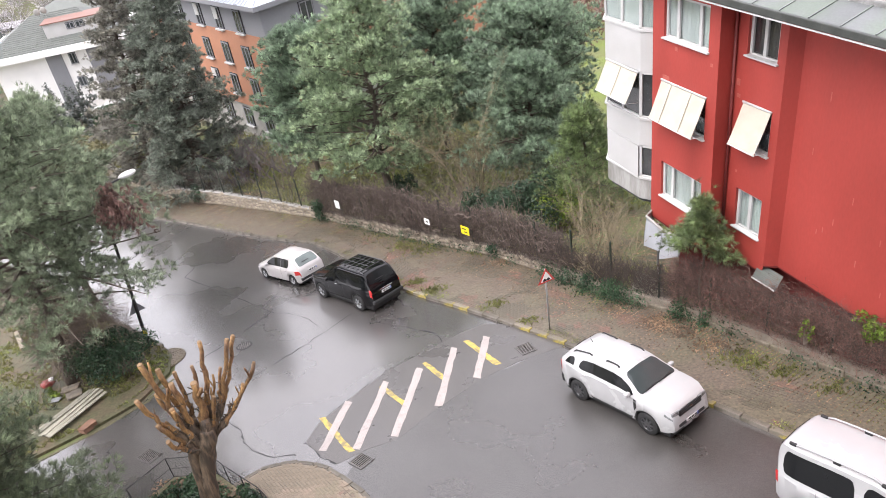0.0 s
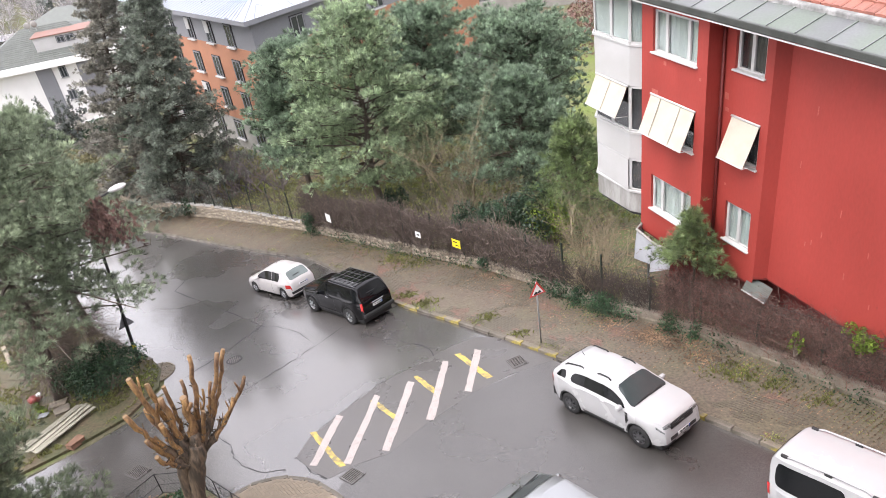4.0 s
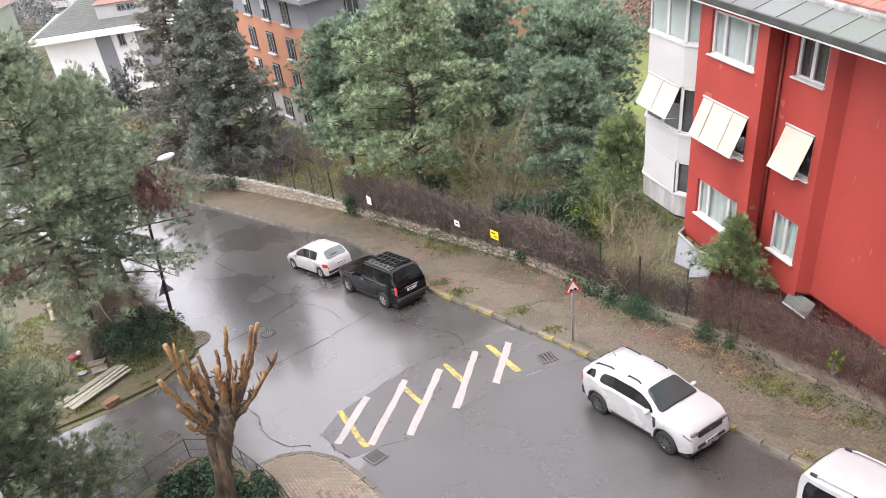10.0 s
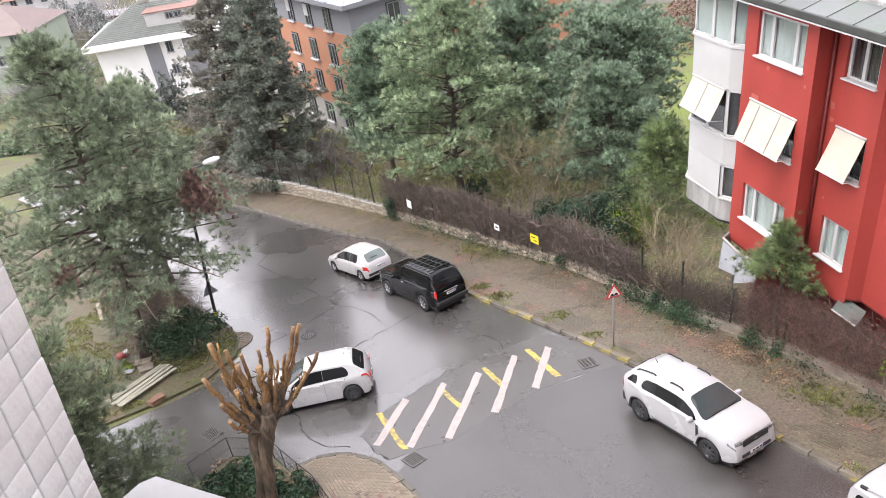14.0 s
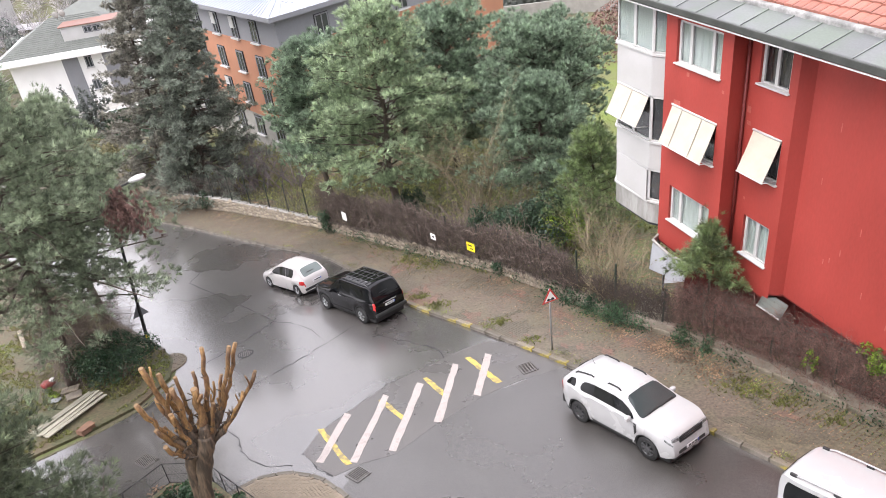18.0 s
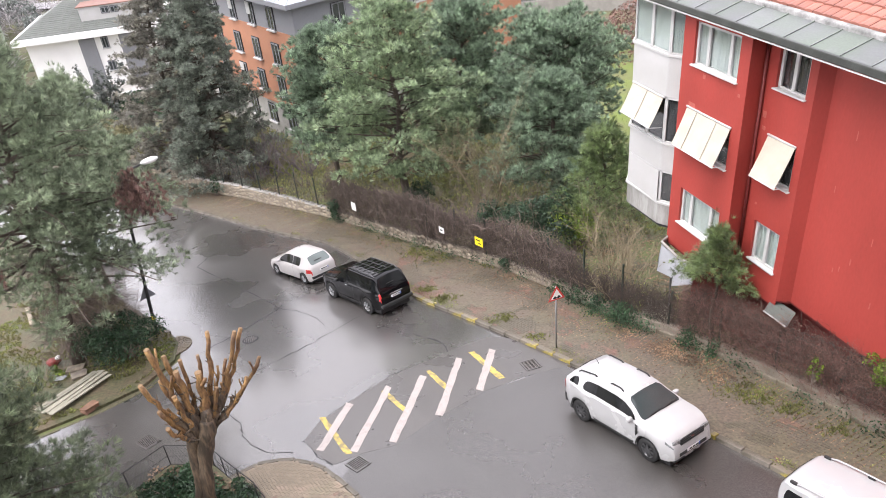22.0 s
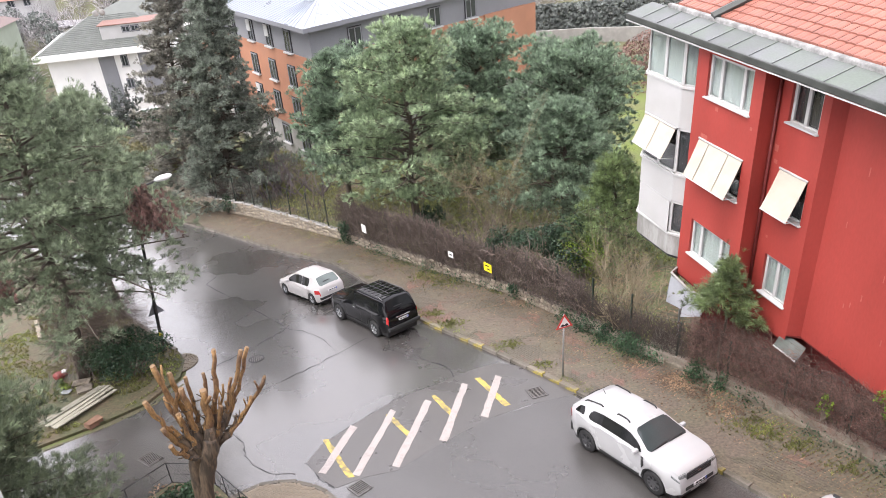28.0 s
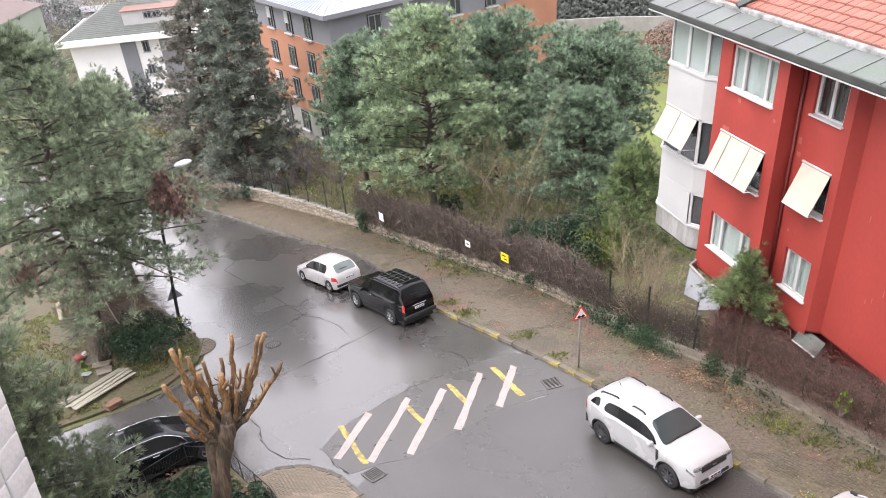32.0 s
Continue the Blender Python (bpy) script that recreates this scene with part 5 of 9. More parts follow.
def white_house():
    m = Matrix((Vector((0.97, 0.23, 0)).normalized(), Vector((0.23, -0.97, 0)).normalized(), Vector((0, 0, 1)))).transposed().to_4x4()
    m.translation = Vector((-48.85, 89.5, -7.1))
    b = thing("villa", "white villa with grey stripes and a grey-green tiled roof", "building", m)
    part("wall", prism("wall", [(-6.2, 0), (8.5, 0), (8.5, -11), (-6.2, -11)], -14.0, 0.05, M_VILLAWHITE), b)
    for x, w in ((0.75, 1.9), (6.2, 3.2)):
        part("grey_band", box_mesh("grey_band", w, 0.12, 12.0, M_GREYWALL, 0, (x + 0.1, 0.04, -6.0)), b, "dark grey wall stripe")
    far_window(b, 2.95, -1.75, 0.75, 1.35, 0.02)
    far_window(b, 2.95, -4.6, 0.85, 1.2, 0.02)
    part("fascia", prism("fascia", [(-7.3, 1.5), (10.0, 1.5), (10.0, -12.5), (-7.3, -12.5)], 0.0, 0.75, M_VILLAWHITE, 0.03), b, "broad white roof edge")
    v = [(-7.0, 1.1, 0.74), (9.6, 1.1, 0.74), (9.6, -12.1, 0.74), (-7.0, -12.1, 0.74), (-1.0, -4.6, 3.9), (4.5, -4.6, 3.9)]
    part("roof", mesh_of("roof", v, [(0, 1, 5, 4), (1, 2, 5), (2, 3, 4, 5), (3, 0, 4)], M_GREYTILE), b, "grey-green tiled hip roof")
    for i in range(19):
        t = (i + 0.5) / 19
        a = Vector(v[0]).lerp(Vector(v[4]), t)
        c = Vector(v[1]).lerp(Vector(v[5]), t)
        vv, ff = [], []
        tube(vv, ff, [a + Vector((0, 0.03, 0.05)), c + Vector((0, 0.03, 0.05))], [0.028, 0.028], 4, False)
        part("tile_course", mesh_of("tile_course", vv, ff, M_GREYTILE), b)
    part("dormer", box_mesh("dormer", 6.6, 3.4, 1.7, M_WHITEWALL, 0.03, (4.2, -2.2, 2.4)), b, "white roof dormer")
    part("dormer_roof", box_mesh("dormer_roof", 7.0, 3.8, 0.12, M_REDROOF_FAR, 0.02, (4.2, -2.2, 3.32)), b, "thin red-brown dormer roof")
    for x in (4.0, 5.1):
        far_window(b, x, 2.3, 0.9, 0.7, -0.5, 0, False)
    for x, y in ((0.3, -3.4), (1.0, -3.8)):
        v_, f_ = [], []
        tube(v_, f_, [(x, y, 3.6), (x, y, 4.4)], [0.04, 0.04], 5)
        part("dish_mast", mesh_of("dish_mast", v_, f_, M_STEEL), b)
        bm = bmesh.new()
        bmesh.ops.create_uvsphere(bm, u_segments=12, v_segments=6, radius=0.4, matrix=Matrix.Translation((x, y + 0.2, 4.4)) @ Matrix.Diagonal((1, 0.3, 1, 1)))
        part("satellite_dish", bm_mesh("satellite_dish", bm, M_CONCRETE, True), b)
    return b


def far_house(x, y, w, d, h, turn, roof_mat, label, sink=0.0, wall_mat=None, stacks=1):
    b = thing("far_house", label, "house", pose(x, y, gz(x, y) - sink, 0, 0, turn), group="far houses")
    part("wall", prism("wall", [(-w / 2, -d / 2), (w / 2, -d / 2), (w / 2, d / 2), (-w / 2, d / 2)], -1, h, wall_mat or M_WHITEWALL), b)
    e = 0.6
    v = [(-w / 2 - e, -d / 2 - e, h), (w / 2 + e, -d / 2 - e, h), (w / 2 + e, d / 2 + e, h), (-w / 2 - e, d / 2 + e, h), (-w / 2 + d / 2, 0, h + d * 0.27), (w / 2 - d / 2, 0, h + d * 0.27)]
    part("roof", mesh_of("roof", v, [(0, 1, 5, 4), (1, 2, 5), (2, 3, 4, 5), (3, 0, 4), (3, 2, 1, 0)], roof_mat), b)
    for k in range(stacks):
        part("chimney", box_mesh("chimney", 0.9 if stacks > 1 else 0.6, 0.6, 1.6, M_REDROOF_FAR if stacks > 1 else M_CONCRETE, 0.02, (w * 0.15 - 3.2 * k, 0.4 - 0.9 * k, h + d * 0.2 - 0.2 * k + 0.5)), b)
    for i in range(int(w // 3)):
        for z in (0.9, 3.7, 6.2):
            if z + 1.2 < h:
                wn_ = far_window(b, 0, 0, 1.2, 1.4)
                wn_.matrix_basis = pose(-w / 2 + 1.8 + 3 * i, -d / 2 - 0.02, z, 0, 0, 180)
    return b


orange_house()
white_house()
far_house(-150, 215, 16, 11, 6.5, 20, M_REDROOF_FAR, "distant house with a faded red roof")
far_house(-112, 228, 18, 12, 6.0, -15, M_REDROOF_FAR, "distant pale house with a red-brown roof")
far_house(-190, 240, 20, 12, 8.0, 35, M_REDROOF_FAR, "distant white house among bare trees")
far_house(-80, 103, 19, 12, 7.9, 6, M_ROOF_BROWN, "pale green house with a faded brown roof and red chimneys", 0, M_PALEGREEN, 3)
far_house(-60, 128, 14, 9, 4.5, -12, M_GREYTILE, "low distant house with a blue-grey roof")
far_house(-98, 150, 16, 10, 5.0, 14, M_REDROOF_FAR, "distant house with a dull red roof")
far_house(-45, 165, 20, 12, 7.0, 5, M_GREYTILE, "distant house with a grey roof")
far_house(-205, 205, 16, 11, 7.0, 50, M_REDROOF_FAR, "distant house with a red roof on the slope")
far_house(40, 120, 18, 11, 7.5, -20, M_REDROOF_FAR, "distant house with a red roof behind the hedge")


# garden wall, hedge and parked cars below the villa; pale wall and hedge behind the pines
def far_wall(name, label, pts, h, mat, thick=0.3):
    a = [(x, y) for x, y, _ in along(pts, 2.0)]
    b_ = offset_line(a, thick)
    verts, faces = [], []
    for (x, y), (bx, by) in zip(a, b_):
        z = gz(x, y)
        for px, py, dz in ((x, y, -0.5), (x, y, h), (bx, by, h), (bx, by, -0.5)):
            verts.append((px, py, z + dz))
    for i in range(len(a) - 1):
        for k in range(3):
            faces.append((i * 4 + k, i * 4 + k + 1, i * 4 + k + 5, i * 4 + k + 4))
    return tagged(new(name, mesh_of(name, verts, faces, mat)), label, "wall", kind="structure")


far_wall("wall_far_pale", "pale rendered garden wall in the distance", [(0, 90), (12, 87.5), (26, 82)], 1.3, M_CONCRETE)
far_wall("wall_far_villa", "low white garden wall in front of the villa", [(-50, 72.5), (-42, 74.5), (-32, 77)], 0.9, M_CONCRETE)


def hedge(name, label, pts, h, wide, n, seed, mat, size=0.22):
    rng = np.random.default_rng(seed)
    line = along(pts, 0.4)
    idx = rng.integers(0, len(line), n)
    P = np.array([(line[i][0], line[i][1], gz(line[i][0], line[i][1])) for i in idx])
    off = rng.normal(0, 1, (n, 3))
    off = off / np.linalg.norm(off, axis=1, keepdims=True)
    off[:, 2] = np.abs(off[:, 2])
    P = P + off * np.array((wide, wide, h))
    return thing(name, label, "hedge", me=tri_mesh(name, leaves(P, off, rng, size, 1, 0.6), mat), kind="stuff")


def build_far_green():
    hedge("hedge", "dark clipped hedge behind the pale wall", [(-2, 94), (12, 91), (30, 85)], 3.6, 1.2, 14000, 3, M_FARGREEN, 0.3)
    hedge("hedge", "green hedge below the villa", [(-58, 69), (-46, 71), (-33, 73)], 0.9, 1.0, 3000, 4, M_IVY)
    hedge("bramble_bank", "olive and brown scrub on the bank", [(-46, 66), (-37, 62), (-29, 57)], 3.0, 3.4, 11000, 5, M_OLIVE, 0.16)
    hedge("bramble_bank", "reddish bare hedge beside the red house", [(12, 66), (15, 72), (20, 78)], 4.0, 2.5, 3500, 6, M_REDVINE, 0.14)
    hedge("shrub_row", "dark shrubs in front of the villa", [(-53, 76.5), (-47, 78), (-38, 80)], 2.0, 1.6, 4200, 7, M_SHRUB, 0.17)
    # far woods: leafless and evergreen crowns across the valley
    rng = np.random.default_rng(12)
    bare_c, bare_w, green_c, green_w = [], [], [], []
    for i in range(1500):
        x, y = (rng.uniform(-230, -30) if i % 5 else rng.uniform(-30, 70)), 106 + 150 * rng.uniform(0, 1) ** 1.3
        if i % 7 == 4:
            x, y = rng.uniform(-125, -62), rng.uniform(84, 112)
        if any(math.hypot(x - hx, y - hy) < r for hx, hy, r in HOUSE_SITES) or abs(y - far_lane_y(x)) < 6:
            continue
        r, h = rng.uniform(1.6, 3.4), rng.uniform(4, 8.5)
        z = gz(x, y)
        if i % 6 == 0:
            d = unit(rng.normal(0, 1, (260, 3)))
            green_c.append(np.array((x, y, z + h * 0.5)) + d * np.array((r, r, h * 0.5)) * rng.uniform(0.7, 1, (260, 1)))
            green_w.append(d)
        else:
            d = unit(rng.normal(0, 1, (34, 3)) * np.array((1, 1, 0.5)) + np.array((0, 0, 0.9)))
            bare_c.append(np.array((x, y, z)) + d * np.array((r, r, h)) * rng.uniform(0.1, 0.7, (34, 1)))
            bare_w.append(d)
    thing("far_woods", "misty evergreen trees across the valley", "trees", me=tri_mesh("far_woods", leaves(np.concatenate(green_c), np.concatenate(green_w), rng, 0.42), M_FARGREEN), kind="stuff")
    # bare crowns take the haze-pale grey
    me = tuft_mesh("far_bare_woods", np.concatenate(bare_c), np.concatenate(bare_w), rng, M_FARBARE_HAZED, 7, 2.3, 0.035, 0.4)
    thing("far_bare_woods", "leafless trees across the valley, haze in their pale grey", "trees", me=me, kind="stuff")
    # a pale lane through the valley
    xs = [-150 + 6 * i for i in range(19)]
    tagged(new("road_far", strip_mesh("road_far", [(x, far_lane_y(x) + 3) for x in xs], [(x, far_lane_y(x) - 3) for x in xs], M_FARLANE, lift=0.35)), "pale wet lane across the valley", "road", kind="structure")
    # small trees and shrubs between the street and the villa
    bare_shrub("small_tree", "small round grey-green tree before the villa", -40.5, 76.5, 5.6, 3.0, 7, 71, M_TWIG, M_FARGREEN, 5200, "tree", 0.06, 0.13)
    leafy_mass("round_bush", "round grey-green evergreen bush before the villa", -42.6, 72.5, 2.6, 2.2, 4.4, 4200, 72, M_FARGREEN, 0.16, "bush")
    leafy_mass("yellow_bush", "yellow-green shrub at the foot of the firs", -27.5, 56.0, 1.8, 1.5, 2.4, 3000, 73, M_FRESHFAR, 0.1, "bush")
    leafy_mass("laurel_bush", "dark evergreen shrub under the broad pine", -3.9, 38.2, 1.0, 0.9, 2.4, 1900, 74, M_SHRUB, 0.08, "bush")
    terrace = thing("garden_terrace", "pale paved terrace with a low white wall before the villa", "terrace", pose(-44.5, 85.6, gz(-44.5, 85.6), 0, 0, 22))
    part("slab", box_mesh("slab", 9.0, 4.0, 0.5, M_CONCRETE, 0.03, (0, 0, 0.35)), terrace)
    part("low_wall", box_mesh("low_wall", 9.0, 0.25, 1.0, M_VILLAWHITE, 0.02, (0, -2.15, 0.4)), terrace)
    copy_thing(old_hatch, pose(-40.2, 82.0, gz(-40.2, 82.0) + 0.2, 0, 0, 200))


    ys = [40 + 2 * i for i in range(18)]
    tagged(new("ground_lawn", strip_mesh("ground_lawn", [(6.5 + 0.12 * (y - 40), y) for y in ys], [(10.5 + 0.28 * (y - 40), y) for y in ys], M_LAWNGREEN, lift=0.06, cols=3)), "strip of bright green lawn behind the pines", "lawn", kind="structure")


M_LAWNGREEN = material("bright_wet_lawn", (0.135, 0.175, 0.04), 0.8, var=0.35, scale=0.5, fine=9, bump=0.6, second=(0.12, 0.13, 0.045))
HOUSE_SITES = ((-48, 94, 16), (-79, 103, 14), (-150, 215, 14), (-112, 228, 15), (-190, 240, 16), (-45, 165, 16), (-205, 205, 14), (40, 120, 15), (-60, 128, 12), (-98, 150, 13))
M_FARLANE = material("pale_wet_lane", (0.34, 0.33, 0.35), 0.35, var=0.15, scale=0.3, bump=0)
M_FRESHFAR = leaf_material("yellow_green_shrub_leaves", (0.26, 0.27, 0.09), (0.17, 0.17, 0.07), 0.5)


def far_lane_y(x):
    return 140 + 0.08 * (x + 90) + 4 * math.sin(x * 0.05)


# ---- cars ----
def interp(table, x):
    return float(np.interp(x, [p[0] for p in table], [p[1] for p in table]))


class Shell:
    """The skin of a car: stations along its length, a ring of points across, from a few measures of the model."""

    def __init__(self, s):
        self.s = s
        self.v = [0.0, 0.7, 1.6, 2.5, 3.0, 3.15, 3.85, 4.0, 4.5, 5.0]

    def ring(self, x):
        s = self.s
        top, w, L = interp(s["top"], x), s["width"] / 2, s["length"]
        e = abs(x - s["mid"]) / (L / 2)
        plan = 1 - 0.16 * max(0.0, (e - 0.72) / 0.28) ** 2.2
        w *= plan
        for wx in (s["front_axle"], s["rear_axle"]):
            w += s.get("flare", 0.012) * max(0.0, 1 - (abs(x - wx) / (s["wheel"] * 1.7)) ** 2)
        belt = min(interp(s["belt"], x), top - 0.035)
        low = s["clear"] + 0.10 * max(0.0, (e - 0.9) / 0.1)
        for wx in (s["front_axle"], s["rear_axle"]):
            d, ra = abs(x - wx), s["wheel"] * 1.14
            if d < ra:
                low = max(low, s["wheel"] + math.sqrt(ra * ra - d * d))
        low = min(low, belt - 0.08)
        k = (top - belt) / max(0.01, s["roof"] - s["belt_z"])
        k = max(0.0, min(1.0, k))
        roofw = w - 0.035 - (w * (1 - s["roof_w"])) * k
        mid = low + (belt - low) * 0.55
        return [(w * 0.955, low), (w * 0.99, low + (mid - low) * 0.3), (w, mid), (w * 0.985, belt - 0.03), (w * 0.955, belt), (roofw, top - 0.03 * k - 0.012), (roofw - 0.07 - 0.05 * k, top), (0, top + 0.018 + 0.02 * k)]

    def at(self, x, v):
        """v: 0 sill, 3 shoulder, 4 belt, 5 roof edge, 6 roof, 7 middle."""
        r = self.ring(x)
        i = min(int(v), len(r) - 2)
        u = v - i
        return Vector((x, r[i][0] + (r[i + 1][0] - r[i][0]) * u, r[i][1] + (r[i + 1][1] - r[i][1]) * u))

    def normal(self, x, v):
        a = self.at(x + 0.02, v) - self.at(x - 0.02, v)
        b = self.at(x, min(7, v + 0.05)) - self.at(x, max(0, v - 0.05))
        n = a.cross(b)
        return n.normalized() if n.length > 1e-9 else Vector((0, 0, 1))

    def body(self, name, mat):
        s = self.s
        x0, x1 = s["mid"] - s["length"] / 2, s["mid"] + s["length"] / 2
        n = 84
        xs = [x0 + (x1 - x0) * i / n for i in range(n + 1)]
        verts, faces = [], []
        for x in xs:
            r = self.ring(x)
            row = [(x, y, z) for y, z in r] + [(x, -y, z) for y, z in reversed(r[:-1])]
            verts += row
        w = len(row)
        for i in range(n):
            for k in range(w - 1):
                faces.append((i * w + k, (i + 1) * w + k, (i + 1) * w + k + 1, i * w + k + 1))
        faces.append(tuple(range(w)))
        faces.append(tuple(n * w + k for k in reversed(range(w))))
        me = mesh_of(name, verts, faces, mat, True)
        bm = bmesh.new()
        bm.from_mesh(me)
        bmesh.ops.recalc_face_normals(bm, faces=bm.faces)
        bm.to_mesh(me)
        bm.free()
        me.set_sharp_from_angle(angle=radians(38))
        return me

    def patch(self, name, fn, mat, side=1, nu=10, nv=4, off=0.006):
        """A panel on the skin. fn(u, v) gives (x, ring place)."""
        verts, faces = [], []
        for i in range(nu + 1):
            for j in range(nv + 1):
                x, v = fn(i / nu, j / nv)
                p = self.at(x, v) + self.normal(x, v) * off * (1 if self.normal(x, v).dot(Vector((0, 1, 0.5))) > 0 else -1)
                verts.append((p.x, p.y * side, p.z))
        w = nv + 1
        for i in range(nu):
            for j in range(nv):
                q = (i * w + j, (i + 1) * w + j, (i + 1) * w + j + 1, i * w + j + 1)
                faces.append(q)
        return mesh_of(name, verts, faces, mat, True)

    def screen(self, name, xa, xb, mat, inset=0.06, off=0.008):
        """A windscreen or rear window across the whole width between two stations."""
        verts, faces = [], []
        nu, nv = 14, 12
        for i in range(nu + 1):
            x = xa + (xb - xa) * i / nu
            r = self.ring(x)
            k = max(0.0, 1 - min(i, nu - i) / nu / 0.22)
            edge = r[5][0] - inset - 0.09 * (1 - math.sqrt(1 - k * k))
            for j in range(nv + 1):
                y = -edge + 2 * edge * j / nv
                a = abs(y)
                z = interp([(0, r[7][1]), (r[6][0], r[6][1]), (r[5][0], r[5][1])], a)
                verts.append((x, y, z))
        slope = (self.at(xb, 7).z - self.at(xa, 7).z) / (xb - xa)
        nn = Vector((-slope, 0, 1)).normalized()
        verts = [Vector(v) + nn * off for v in verts]
        w = nv + 1
        for i in range(nu):
            for j in range(nv):
                faces.append((i * w + j, (i + 1) * w + j, (i + 1) * w + j + 1, i * w + j + 1))
        return mesh_of(name, verts, faces, mat, True)


def wheel_mesh_set(r, width, rim_mat, spokes):
    v, f = [], []
    prof = [(0.62, -0.5), (0.93, -0.5), (1.0, -0.36), (1.0, 0.36), (0.93, 0.5), (0.62, 0.5)]
    n = 28
    for i in range(n):
        a = 2 * math.pi * i / n
        for q, y in prof:
            v.append((q * r * math.cos(a), y * width, q * r * math.sin(a)))
    m = len(prof)
    for i in range(n):
        for k in range(m - 1):
            f.append((i * m + k, i * m + k + 1, ((i + 1) % n) * m + k + 1, ((i + 1) % n) * m + k))
    tyre = mesh_of("tyre", v, f, M_RUBBER, True)
    bm = bmesh.new()
    for sgn in (1, -1):
        for i in range(spokes):
            a = 2 * math.pi * i / spokes
            rot = Matrix.Rotation(-a, 3, 'Y')
            box_bm(r * 0.56, 0.025, r * 0.17, 0, tuple(rot @ Vector((r * 0.33, sgn * width * 0.42, 0))), bm, rot)
        bmesh.ops.create_cone(bm, cap_ends=True, segments=14, radius1=r * 0.16, radius2=r * 0.13, depth=0.04, matrix=Matrix.Translation((0, sgn * width * 0.43, 0)) @ Matrix.Rotation(radians(90), 4, 'X'))
    rim = bm_mesh("rim", bm, rim_mat)
    v, f = [], []
    for i in range(n):
        a = 2 * math.pi * i / n
        for q, y in ((0.64, 0.46), (0.58, 0.44), (0.56, 0.2), (0.56, -0.2), (0.58, -0.44), (0.64, -0.46)):
            v.append((q * r * math.cos(a), y * width, q * r * math.sin(a)))
    for i in range(n):
        for k in range(5):
            f.append((i * 6 + k, i * 6 + k + 1, ((i + 1) % n) * 6 + k + 1, ((i + 1) % n) * 6 + k))
    barrel = mesh_of("rim_barrel", v, f, rim_mat, True)
    bm = bmesh.new()
    bmesh.ops.create_cone(bm, cap_ends=True, segments=20, radius1=r * 0.57, radius2=r * 0.57, depth=0.04, matrix=Matrix.Rotation(radians(90), 4, 'X'))
    disc = bm_mesh("brake_disc", bm, M_BLACK)
    return tyre, rim, barrel, disc


